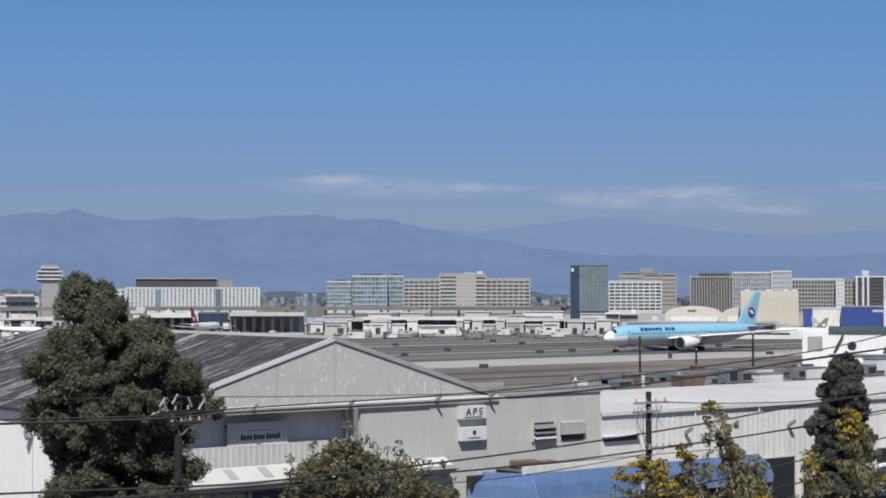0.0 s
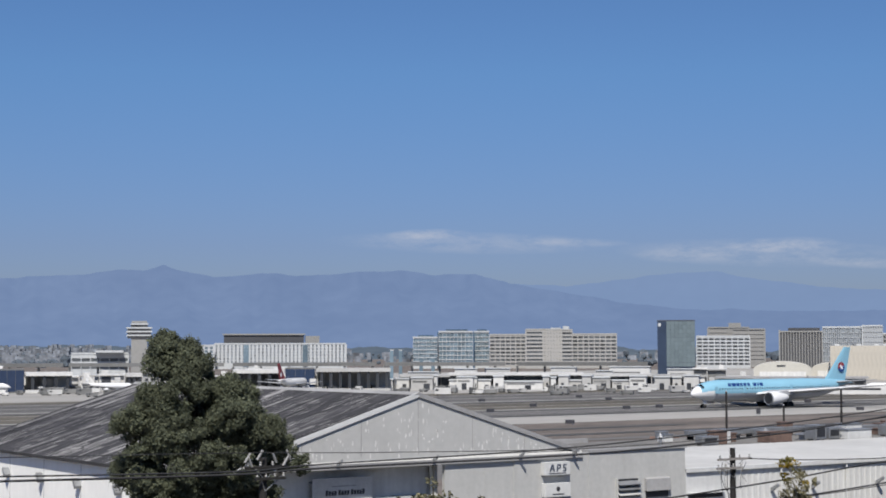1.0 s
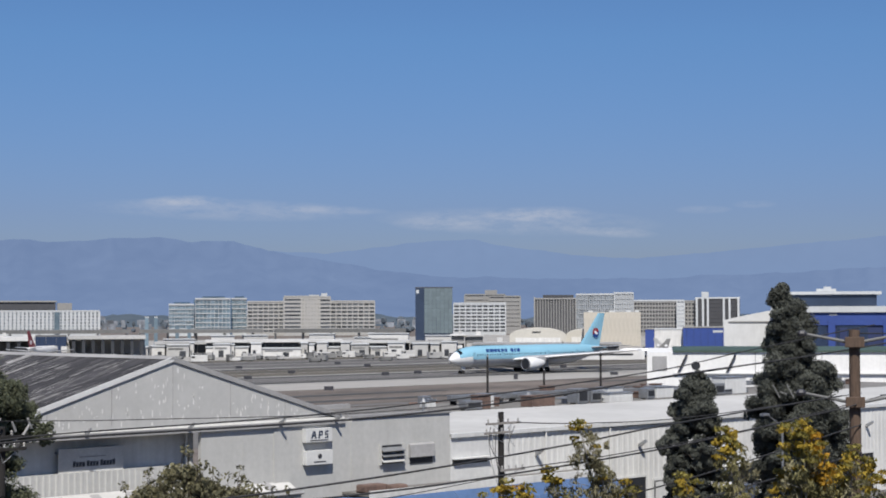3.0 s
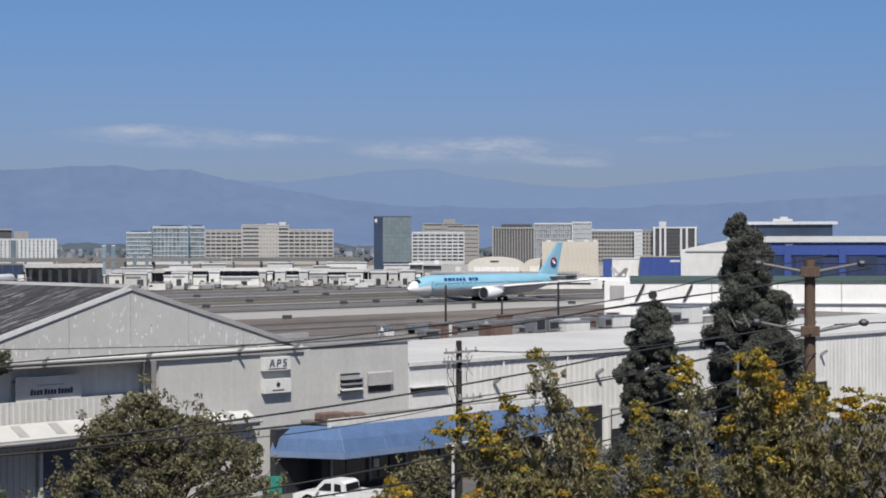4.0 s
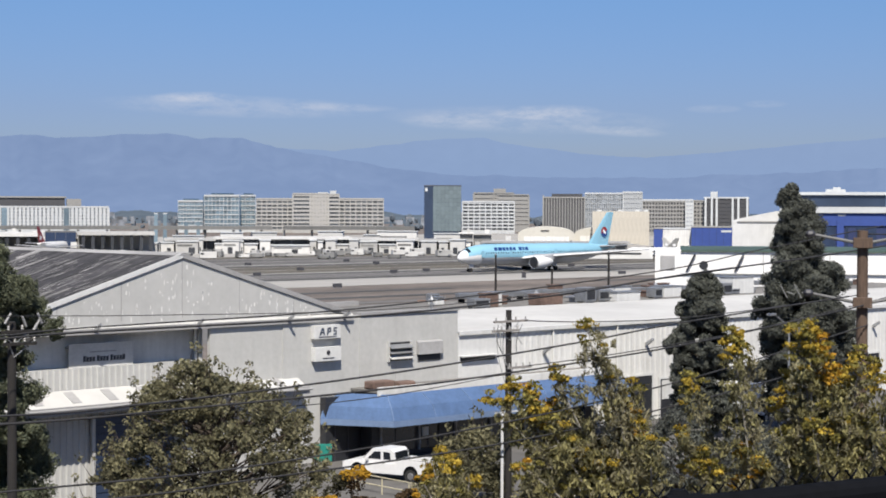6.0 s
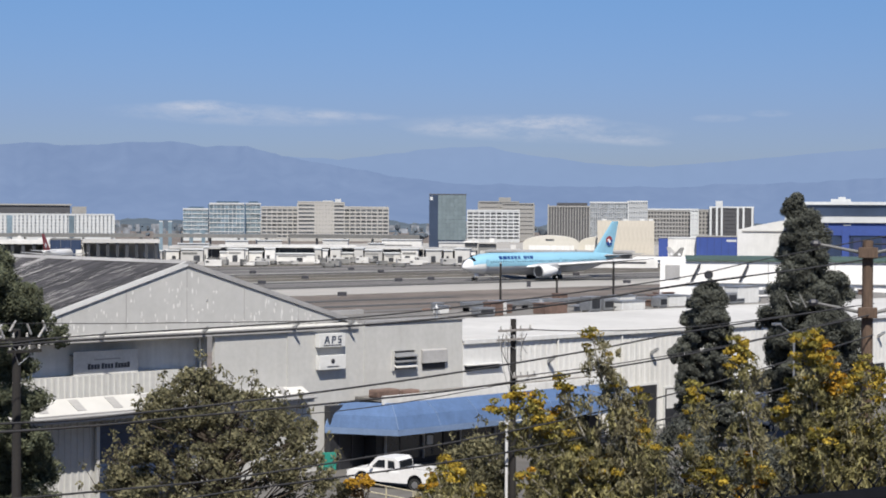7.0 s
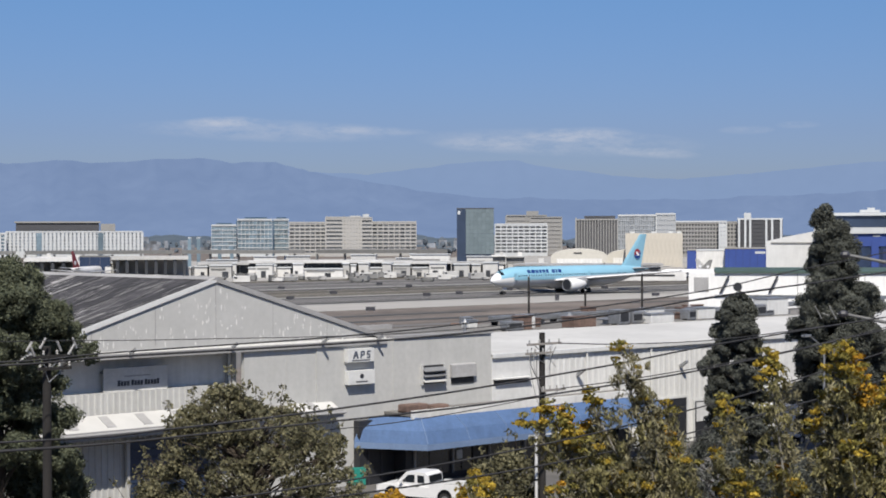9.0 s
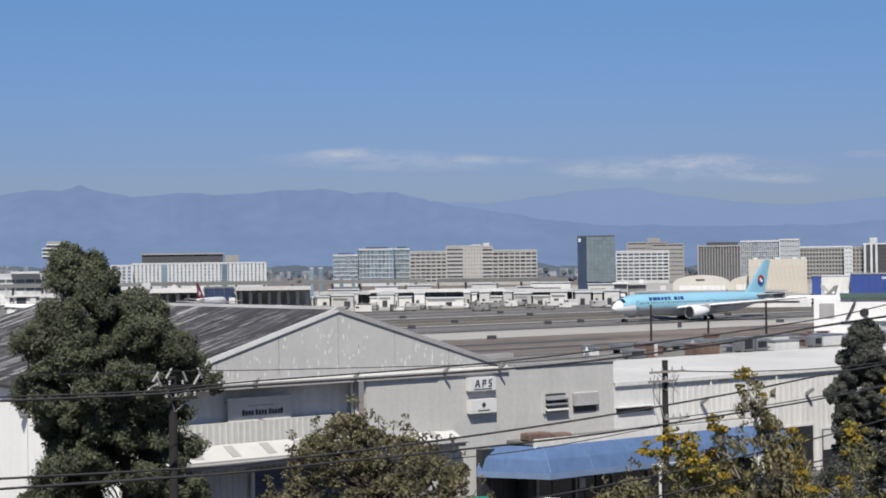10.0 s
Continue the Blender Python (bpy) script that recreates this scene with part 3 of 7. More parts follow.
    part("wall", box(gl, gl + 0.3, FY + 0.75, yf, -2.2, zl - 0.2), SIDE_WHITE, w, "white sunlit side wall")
    for y in (92, 98.5, 105, 111.5, 118):
        part("panel_joint", box(gl - 0.012, gl - 0.001, y - 0.03, y + 0.03, -2, zl - 0.4), FASCIA, w)
        part("wall_lamp", prism([(y, 7.2), (y + 0.35, 7.7), (y + 0.3, 7.9), (y - 0.15, 7.4)], "x", gl - 0.5, gl - 0.01), STEEL, w)
    part("wall", prism([(gl, -2), (gr, -2), (gr, zr - 0.2), (ax, az_ - 0.2), (gl, zl - 0.2)], "y", yf - 0.3, yf - 0.01), GREY_WALL, w)
    # white flashing and fascia along the eave line
    part("flashing", prism([(FY - 0.2, 9.52), (FY - 0.02, 9.66), (FY - 0.02, 9.52)], "x", gl, 72.4), GREY_WALL, w, "pale flashing strip")
    part("fascia", box(gl, 72.4, FY - 0.22, FY + 0.0, 9.2, 9.515), FASCIA, w, "grey fascia")
    part("coping", box(73.0, 82.1, FY - 0.22, FY + 0.32, 9.5, 9.68), FASCIA, w)
    part("flat_roof", box(71.9, 82.0, FY + 0.32, 104, 9.1, 9.42), FLAT_ROOF, w, "flat gravel roof")
    part("roof_curb", box(74, 81.5, 96, 96.4, 9.42, 9.75), FASCIA, w)
    part("wall", box(81.7, 82.0, FY + 0.32, 104, 0, 9.1), GREY_WALL, w)
    for x in (52.7, 59.9, 66.9, 71.5):
        part("cable_bracket", prism([(FY - 0.22, 9.3), (FY - 0.85, 9.7), (FY - 0.85, 9.88), (FY - 0.22, 9.55)], "x", x - 0.04, x + 0.04), STEEL, w)
    # signs
    def letters(s, y):
        bars(s, "lettering_bar", [(69.25, 69.37, 8.36, 8.84, 0.18), (69.6, 69.72, 8.36, 8.84, -0.12), (69.36, 69.62, 8.5, 8.58, 0), (69.86, 69.97, 8.36, 8.84, 0.06), (69.98, 70.2, 8.74, 8.84, 0.02),
                                  (70.12, 70.22, 8.56, 8.8, 0.02), (69.95, 70.18, 8.54, 8.62, 0), (70.4, 70.68, 8.36, 8.44, 0), (70.6, 70.7, 8.4, 8.6, 0), (70.42, 70.68, 8.56, 8.64, 0), (70.42, 70.52, 8.6, 8.8, 0), (70.46, 70.74, 8.76, 8.84, 0)], y, SIGN_SLATE)
        bars(s, "lettering_bar", [(69.2, 70.7, 8.22, 8.27, 0)], y, SIGN_DARK)
    board_sign(w, 68.85, 71.05, 8.12, 9.0, FY - 0.06, 0.42, letters)

    def emblem(s, y):
        bm = bmesh.new()
        tube(bm, (70.0, y - 0.012, 7.2), (70.0, y, 7.2), 0.16, 0.16, 14)
        part("emblem", bm, SIGN_DARK, s, "dark round emblem")
        bars(s, "lettering_bar", [(69.5, 70.5, 6.82, 6.88, 0)], y, SIGN_DARK)
    board_sign(w, 68.9, 71.1, 6.66, 7.58, FY - 0.06, 0.42, emblem)
    fy = FY + 0.95
    big = part("sign_board", box(51.6, 56.0, fy - 0.06, fy, 7.2, 8.6, 0.01), SIGN_GREY, w, "large pale sign with dark lettering bars")
    bars(big, "lettering_bar", [(x, x + 0.17, 7.52, 7.80 if k % 4 else 7.86, 0.02) for k, x in enumerate((52.55, 52.76, 52.97, 53.18, 53.48, 53.69, 53.90, 54.11, 54.40, 54.61, 54.82, 55.03, 55.24))], fy - 0.065, SIGN_DARK)
    for x in (51.7, 55.8):
        part("sign_bracket", box(x - 0.05, x + 0.05, fy + 0.002, FY + 1.399, 8.3, 8.4), STEEL, big)
    bars(big, "lettering_bar", [(53.0, 54.8, 8.05, 8.12, 0)], fy - 0.07, FASCIA)
    # vents
    v = part("louvre_window", box(75.5, 77.5, FY - 0.13, FY - 0.09, 6.3, 7.55), DARK, w, "dark louvred vent window")
    for i in range(3):
        z = 6.45 + 0.36 * i
        part("louvre", prism([(FY - 0.14, z + 0.25), (FY - 0.5, z + 0.02), (FY - 0.5, z - 0.03), (FY - 0.14, z + 0.2)], "x", 75.5, 77.5), STEEL if i else GREY_WALL, v)
    part("louvre_frame", box(75.42, 75.52, FY - 0.3, FY - 0.1, 6.25, 7.6), GREY_WALL, v)
    part("louvre_frame", box(77.48, 77.58, FY - 0.3, FY - 0.1, 6.25, 7.6), GREY_WALL, v)
    v = part("vent_hood", prism([(FY - 0.1, 7.55), (FY - 0.3, 7.45), (FY - 0.38, 6.62), (FY - 0.1, 6.62)], "x", 78.1, 80.4), FASCIA, w, "pale metal vent hood")
    part("vent_slot", box(78.2, 80.3, FY - 0.16, FY - 0.101, 6.15, 6.61), DARK, v)
    # porch roof with darker rooflight sheets
    porch = part("porch_roof", prism([(FY + 0.53, 5.95), (FY - 1.05, 5.2), (FY - 1.05, 5.02), (FY + 0.53, 5.75)], "x", gl + 0.2, 67.8), WHITE_ROOF, w, "white sheet porch roof")
    for i in range(9):
        x = 46.0 + i * 2.45
        a, b = 0.12, 0.82
        ya, yb = FY + 0.53 - 1.58 * a, FY + 0.53 - 1.58 * b
        za, zb = 5.955 - 0.75 * a, 5.955 - 0.75 * b
        bm = bmesh.new()
        lo = [bm.verts.new(p) for p in ((x, ya, za), (x + 0.6, ya, za), (x + 0.6, yb, zb), (x, yb, zb))]
        hi = [bm.verts.new(vv.co + Vector((0, 0, 0.03))) for vv in lo]
        bm.faces.new(hi)
        for k in range(4):
            bm.faces.new((lo[k], lo[(k + 1) % 4], hi[(k + 1) % 4], hi[k]))
        bmesh.ops.recalc_face_normals(bm, faces=bm.faces[:])
        part("rooflight_sheet", bm, FASCIA, porch)
    part("porch_fascia", box(gl + 0.1, 67.9, FY - 1.2, FY - 1.055, 4.75, 5.22), FASCIA, w)
    part("porch_gutter", rod((gl, FY - 1.3, 5.05), (68, FY - 1.3, 5.05), 0.09), FASCIA, w)
    # blue door under the porch
    d = part("roller_door", box(53.0, 58.6, FY + 0.43, FY + 0.49, -1.8, 4.3), BLUE_DOOR, w, "dark blue roller door")
    for i in range(12):
        part("door_slat", box(53.02, 58.58, FY + 0.38, FY + 0.429, -1.7 + i * 0.5, -1.7 + i * 0.5 + 0.42), BLUE_DOOR, d)
    part("door_frame", box(52.8, 53.0, FY + 0.25, FY + 0.49, -1.9, 4.4), GREY_WALL, w)
    part("door_frame", box(58.6, 58.8, FY + 0.25, FY + 0.49, -1.9, 4.4), GREY_WALL, w)
    return w


warehouse()


def shop_front():
    s = thing("shop_annex", "low shop annex with blue canvas awning and dark windows", "shop")
    # annex wall colour carries the awning's shade
    part("wall", box(72.6, 94.5, 84.2, FY - 0.12, 0, 4.55), DARK, s, "annex wall in near-black for the awning's shade")
    # corner sheet and its mullions are added to darken the space under the awning
    part("wall", box(69.6, 72.58, 85.3, FY - 0.12, -0.6, 4.3), DARK, s, "near-black sheet for the shade under the awning corner")
    part("roof", box(72.2, 95.0, 83.2, FY - 0.12, 4.56, 4.72), FLAT_ROOF, s)
    for x in (70.3, 71.4):
        part("mullion", box(x, x + 0.1, 85.24, 85.299, -0.5, 2.9), SIGN_DARK, s)
    part("parapet", box(72.2, 95.0, 83.0, 83.2, 4.4, 4.95), CREAM_WALL, s)
    lo, mid, top = [(69.4, 85.6), (71.9, 81.2), (95.2, 81.2)], [(69.75, 85.6), (72.0, 81.6), (95.2, 81.6)], [(70.9, 85.6), (72.6, 82.7), (95.2, 82.7)]
    bm = bmesh.new()
    lev = [[(x, y, 2.55) for x, y in lo], [(x, y, 2.95) for x, y in lo], [(x, y, 3.75) for x, y in mid], [(x, y, 4.5) for x, y in top]]
    rows = [[bm.verts.new(p) for p in r] for r in lev]
    inner = [[bm.verts.new((x + 0.05, y + 0.05, z - 0.03)) for x, y, z in r] for r in lev]
    for a, b in zip(rows[1:], rows[2:]):
        for i in range(2):
            bm.faces.new((a[i], a[i + 1], b[i + 1], b[i]))
    for a, b in zip(inner[1:], inner[2:]):
        for i in range(2):
            bm.faces.new((a[i + 1], a[i], b[i], b[i + 1]))
    aw = part("awning", bm, BLUE_AWN, s, "blue canvas awning with curved top")
    bm = bmesh.new()
    for (xa, ya), (xb, yb) in zip(lo, lo[1:]):
        a = [bm.verts.new((xa, ya, 2.55)), bm.verts.new((xb, yb, 2.55)), bm.verts.new((xb, yb, 2.95)), bm.verts.new((xa, ya, 2.95))]
        b = [bm.verts.new((v.co.x + 0.03, v.co.y + 0.03, v.co.z)) for v in a]
        bm.faces.new(a)
        bm.faces.new(b[::-1])
        for k in range(4):
            bm.faces.new((a[k], b[k], b[(k + 1) % 4], a[(k + 1) % 4]))
    va = part("valance", bm, BLUE_AWN2, aw, "faded blue valance with white lettering bars")
    for (xa, ya), (xb, yb), (xc, yc) in zip(lo, mid, top):
        part("seam", bent([(xa, ya - 0.02, 2.95), (xb, yb - 0.02, 3.76), (xc, yc - 0.02, 4.51)], 0.035), BLUE_AWN2, aw)
    for x in (75.6, 79.2, 82.8, 86.4, 90.0):
        part("seam", bent([(x, 81.18, 2.95), (x, 81.58, 3.76), (x, 82.68, 4.51)], 0.02, 5), BLUE_AWN2, aw)
    for x0, x1 in ((81.0, 82.0), (82.2, 83.4), (83.6, 84.2)):
        part("lettering_bar", box(x0, x1, 81.17, 81.19, 2.7, 2.8), SIGN_WHITE, aw)
    for i in range(6):
        x = 73.4 + i * 3.4
        win = part("window", box(x, x + 2.9, 84.1, 84.19, 0.5, 2.5), GLASS, s, "dark shop window")
        part("window_frame", box(x - 0.12, x, 84.05, 84.19, 0.4, 2.6), FASCIA, win)
    part("door", box(78.5, 79.6, 84.0, 84.09, 0.05, 2.3), DARK, s, "dark glass door")
    part("notice", box(77.0, 77.5, 84.0, 84.09, 1.3, 1.9), SIGN_WHITE, s)
    for x in (72.2, 80.0, 88.0, 95.0):
        part("awning_post", rod((x, 81.4, 0.05), (x, 81.4, 2.9), 0.05), BLACK, s)
    return s


shop_front()
for k, (x, y, sx, sy, sz) in enumerate(((73.3, 84.2, 1.9, 1.0, 0.55), (75.6, 84.5, 1.5, 0.9, 0.35))):
    bm = box(-sx / 2, sx / 2, -sy / 2, sy / 2, 0, sz, 0.12)
    for v in bm.verts:
        v.co += Vector((noise.noise(v.co * 2 + Vector((k, 0, 0))), noise.noise(v.co * 2 + Vector((0, k, 3))), 0)) * 0.12
    solid("rolled_tarp", bm, RUST, "brown rolled tarp lying on the annex roof", "tarp", m=pose(x, y, 4.72))


# ---- the long white building ----
def white_building():
    b = thing("white_building", "long white ribbed metal building with white roof", "warehouse")
    x1 = 172.0
    part("wall", ribbed(86.0, x1, FY, 0, 8.0, 0.62, 0.026, 0.3), CREAM_WALL, b, "pale ribbed metal wall")
    part("wall", box(82.1, 86.0, FY - 0.05, FY + 0.3, 0, 8.0), WHITE, b, "smooth white wall panel")
    roof = part("roof", prism([(FY - 0.12, 7.98), (100, 8.42), (100, 8.2), (FY - 0.12, 7.84)], "x", 82.1, x1), WHITE_ROOF, b, "white coated roof")
    part("gutter", box(82.1, x1, FY - 0.24, FY - 0.121, 7.72, 8.0), WHITE, b)
    part("back_roof", box(82.3, x1, 100, 112, 7.9, 8.3), FLAT_ROOF, b, "flat grey back roof")
    part("wall", box(x1 - 0.3, x1, FY + 0.3, 112, 0, 7.8), WHITE, b)
    part("wall", box(82.3, x1 - 0.3, 111.7, 112, 0, 7.9), WHITE, b)
    part("window_slot", box(82.3, 85.7, FY - 0.1, FY - 0.051, 5.85, 6.2), DARK, b, "dark slot window")
    part("slot_hood", box(82.2, 85.8, FY - 0.45, FY - 0.051, 6.2, 6.28), WHITE, b)
    for x0, xx, z1 in ((98.6, 103.2, 3.6), (104.2, 107.4, 3.2), (113.5, 118.0, 3.6), (122, 126, 3.3), (131, 135.5, 3.6)):
        d = part("door_opening", box(x0, xx, FY - 0.09, FY - 0.052, 0.05, z1), DARK, b, "dark open doorway")
        part("door_frame", box(x0 - 0.15, x0, FY - 0.14, FY - 0.052, 0.05, z1 + 0.15), WHITE, d)
        part("door_frame", box(xx, xx + 0.15, FY - 0.14, FY - 0.052, 0.05, z1 + 0.15), WHITE, d)
        part("door_frame", box(x0, xx, FY - 0.14, FY - 0.052, z1, z1 + 0.15), WHITE, d)
    part("roller_door", box(104.4, 107.2, FY - 0.12, FY - 0.091, 1.6, 3.1), WHITE, b)
    for x in (90.8, 95.2, 102.5, 118.5, 134.5):
        part("wall_lamp", prism([(FY - 0.05, 6.2), (FY - 0.7, 6.55), (FY - 0.8, 6.4), (FY - 0.05, 5.9)], "x", x - 0.12, x + 0.12), STEEL, b, "grey wall lamp")
    for x in (91.8, 99.0, 110.0, 120.0):
        part("downpipe", rod((x, FY - 0.12, 0), (x, FY - 0.12, 7.8), 0.07), CREAM_WALL, b)
    return b


white_building()

rng = random.Random(11)


def roof_unit(x, y, sx, sy, sz, kind):
    base = 8.31
    if kind == "ac":
        sx, sy, sz = sx * 0.85, sy * 0.85, sz * 0.72
        t = thing("rooftop_air_unit", "grey metal rooftop air unit with dark grille", "air unit", pose(x, y, base), "roof units")
        part("case", box(-sx / 2, sx / 2, -sy / 2, sy / 2, 0.1, sz, 0.04), STEEL, t)
        part("grille", box(-sx * 0.38, sx * 0.38, -sy / 2 - 0.03, -sy / 2 - 0.002, 0.3, sz * 0.8), DARK, t, "dark grille")
        part("base_rail", box(-sx / 2, sx / 2, -sy * 0.4, -sy * 0.3, 0, 0.1), FASCIA, t)
        part("base_rail", box(-sx / 2, sx / 2, sy * 0.3, sy * 0.4, 0, 0.1), FASCIA, t)
    elif kind == "vent":
        t = thing("rooftop_vent", "galvanised rooftop vent with round cap", "vent", pose(x, y, base), "roof vents")
        part("pipe", rod((0, 0, 0), (0, 0, sz * 0.7), sx * 0.3, sx * 0.3, 12), STEEL, t)
        part("cap", rod((0, 0, sz * 0.7), (0, 0, sz), sx * 0.5, sx * 0.1, 12), STEEL, t)
    else:
        t = thing("rooftop_box", "pale rooftop equipment box" if kind == "white" else "rusty brown rooftop box", "roof box", pose(x, y, base), "roof boxes")
        mt = WHITE if kind == "white" else RUST
        part("case", box(-sx / 2, sx / 2, -sy / 2, sy / 2, 0, sz, 0.05), mt, t)
        part("lid", box(-sx / 2 - 0.06, sx / 2 + 0.06, -sy / 2 - 0.06, sy / 2 + 0.06, sz + 0.002, sz + 0.1), STEEL if kind == "white" else RUST, t)


for x, y, sx, sy, sz, k in ((108, 102, 2.8, 1.5, 0.85, "rust"), (103.5, 104, 1.2, 1, 1.1, "white"), (113.2, 102, 1.6, 1.6, 1.9, "ac"), (115.6, 102.5, 1.7, 1.5, 1.5, "ac"), (118, 101.6, 3.2, 1.2, 0.8, "white"),
                            (121, 105, 2.2, 1.4, 1.1, "white"), (124, 103, 1.3, 1.3, 1.4, "ac"), (127, 104, 2.6, 1.6, 1.0, "white"), (131, 102, 2.0, 1.4, 0.9, "white"), (134.5, 103, 1.8, 1.4, 1.6, "ac"),
                            (138, 104, 3.4, 1.8, 1.6, "white"), (143, 103, 1.6, 1.2, 1.2, "ac"), (147, 103, 3.0, 1.5, 1.0, "white"), (152, 102, 2.0, 1.2, 1.4, "ac"), (111, 106, 0.8, 0.8, 1.0, "vent"), (129, 107, 0.7, 0.7, 1.2, "vent"),
                            (95.8, 103.5, 0.5, 0.5, 1.1, "vent"), (140.5, 107, 0.8, 0.8, 1.3, "vent"), (100.5, 108, 1.0, 1, 0.6, "white")):
    roof_unit(x, y, sx, sy, sz, k)

for i in range(26):
    roof_unit(rng.uniform(95, 168), rng.uniform(101.5, 110.5), rng.uniform(0.8, 2.4), rng.uniform(0.7, 1.4), rng.uniform(0.5, 1.3), rng.choice(["ac", "white", "ac", "vent", "rust"]))
for x0, x1, y in ((104, 120, 109), (122, 141, 106.5), (140, 166, 109.5)):
    t = thing("roof_duct", "long grey duct on short stands across the roof", "duct", pose(0, 0, 8.3), "roof ducts")
    part("duct", box(x0, x1, y - 0.3, y + 0.3, 0.35, 0.85, 0.05), STEEL, t)
    for x in (x0 + 0.5, (x0 + x1) / 2, x1 - 0.5):
        part("stand", box(x - 0.08, x + 0.08, y - 0.35, y + 0.35, 0, 0.35), BLACK, t)


# ---- the white shed with the green roof edge ----
def green_shed():
    D = 330.0
    m = facing(50.3, D, -0.6)
    s = thing("green_roofed_shed", "long white shed with green roof edge and dark braces", "shed", m)
    L, z0, z1 = 74.0, 0.0, 8.85
    part("wall", box(0, L, 0, 40, z0, z1), SUNNY_WHITE, s, "bright white shed wall")
    part("roof_edge", box(5, L + 0.3, -0.4, 40, z1 + 0.005, z1 + 0.36), GREEN_ROOF, s, "green roof edge")
    part("ledge", box(5, L, -0.5, -0.005, z1 - 4.2, z1 - 4.0), WHITE, s)
    part("window", box(1.0, 3.8, -0.08, -0.004, z1 - 3.6, z1 - 0.8), FASCIA, s, "grey square window panel")
    bm = bmesh.new()
    tube(bm, (9.3, -0.08, z1 - 2.6), (9.3, -0.004, z1 - 2.6), 0.85, 0.85, 16)
    part("round_vent", bm, DARK, s, "dark round vent")
    for x in (5.8, 15.0, 25.6, 57.0, 66.0):
        part("brace", prism([(x, z1 - 3.8), (x + 0.4, z1 - 3.8), (x + 2.0, z1 - 0.5), (x + 1.6, z1 - 0.5)], "y", -0.7, -0.1), SIGN_DARK, s, "dark diagonal brace")
    for x in (20.5, 33, 45, 60, 70):
        part("panel_joint", box(x, x + 0.15, -0.05, -0.004, z0, z1), FASCIA, s)
    part("dock", box(26, 34, -3, -0.6, 0, 2.6), CREAM_WALL, s)
    part("dock_opening", box(28.5, 31, -3.06, -3.005, 0.4, 2.2), DARK, s)


green_shed()


# ---- far buildings ----
def slab_hotel(name, label, category, az0, az1, D, z1, body, glass, floors, bays, pier=0.35, band=0.32, depth=22.0, turn=0.0, z0=0.0, roof_h=0.0, cap=None):
    """A hotel slab: a body, proud floor bands and piers, and a pane in each bay of each floor."""
    mid = (az0 + az1) / 2
    W = 2 * D * math.tan(radians((az1 - az0) / 2)) / math.cos(radians(turn))
    t = thing(name, label, category, facing(mid, D, turn))
    part("body", box(-W / 2, W / 2, 0.5, depth, z0, z1), body, t)
    fh, bw = (z1 - z0 - 1.0) / floors, W / bays
    pm = mesh_of("window", box(-bw * (1 - pier) / 2, bw * (1 - pier) / 2, -0.06, 0.0, 0, fh * (1 - band)), glass)
    for f in range(floors):
        z = z0 + f * fh
        if z + fh < 5.0:
            continue
        if band:
            part("floor_band", box(-W / 2, W / 2, 0.0, 0.495, z + fh * (1 - band), z + fh), body, t)
        for i in range(bays):
            o = part("window", pm, glass, t)
            o.location = (-W / 2 + (i + 0.5) * bw, 0.49, z)
    if pier:
        qm = mesh_of("pier", box(-bw * pier / 2, bw * pier / 2, 0.0, 0.48, 0, z1 - 1.0 - z0), body)
        for i in range(bays + 1):
            o = part("pier", qm, body, t)
            o.location = (-W / 2 + i * bw * 0.999 + 0.001, -0.12, z0)
    part("parapet", box(-W / 2 - 0.2, W / 2 + 0.2, -0.25, depth + 0.2, z1 - 1.0, z1), cap or body, t)
    return t, W


H_A = height(0.14, 1300)
t, W = slab_hotel("ribbed_hotel", "long white hotel slab with upright ribs", "hotel", 27.6, 32.0, 1300, height(0.15, 1300), HOT_WHITE, RIB_GLASS, 8, 34, 0.60, 0.22)
part("penthouse", box(-0.43 * W, 0.18 * W, 4, 18, H_A + 0.3, height(0.42, 1300)), HOT_DARK, t, "dark glazed penthouse storey")
part("penthouse_roof", box(-0.44 * W, 0.19 * W, 3, 19, height(0.42, 1300) + 0.01, height(0.47, 1300)), HOT_GREY, t)
part("penthouse", box(0.19 * W + 0.3, 0.30 * W, 4, 18, H_A + 0.3, height(0.39, 1300)), HOT_GREY, t)
part("glass_strip", box(-0.28 * W, -0.24 * W, -0.45, -0.25, 2, H_A - 1.2), BLUE_GLASS, t, "pale blue glazed strip")
part("glass_strip", box(0.17 * W, 0.21 * W, -0.45, -0.25, 2, H_A - 1.2), BLUE_GLASS, t)
slab_hotel("hotel_wing", "white low hotel wing with glazed corner", "hotel", 26.9, 27.58, 1290, height(0.10, 1290), HOT_WHITE, BLUE_GLASS, 7, 4, 0.4, 0.3)

for a0, a1, el, d in ((34.28, 35.1, 0.36, 1300), (35.15, 36.3, 0.55, 1310), (36.35, 36.85, 0.55, 1322)):
    t, W = slab_hotel("glass_office", "pale blue glass office block with white floor bands", "office", a0, a1, d, height(el, d), HOT_WHITE, BLUE_GLASS, 8, 9, 0.08, 0.17)
    part("roof_screen", box(-W * 0.3, W * 0.35, 3, 12, height(el, d) + 0.01, height(el, d) + 1.2), BLUE_GLASS2, t)
    if d == 1310:
        part("glass_side", box(-W / 2 - 1.2, -W / 2 - 0.3, 0.2, 14, 0, height(el, d) - 1.2), BLUE_GLASS2, t, "deep blue glass flank")
        part("glass_side", box(W / 2 + 0.3, W / 2 + 1.2, 0.2, 14, 0, height(el, d) - 1.2), BLUE_GLASS2, t)
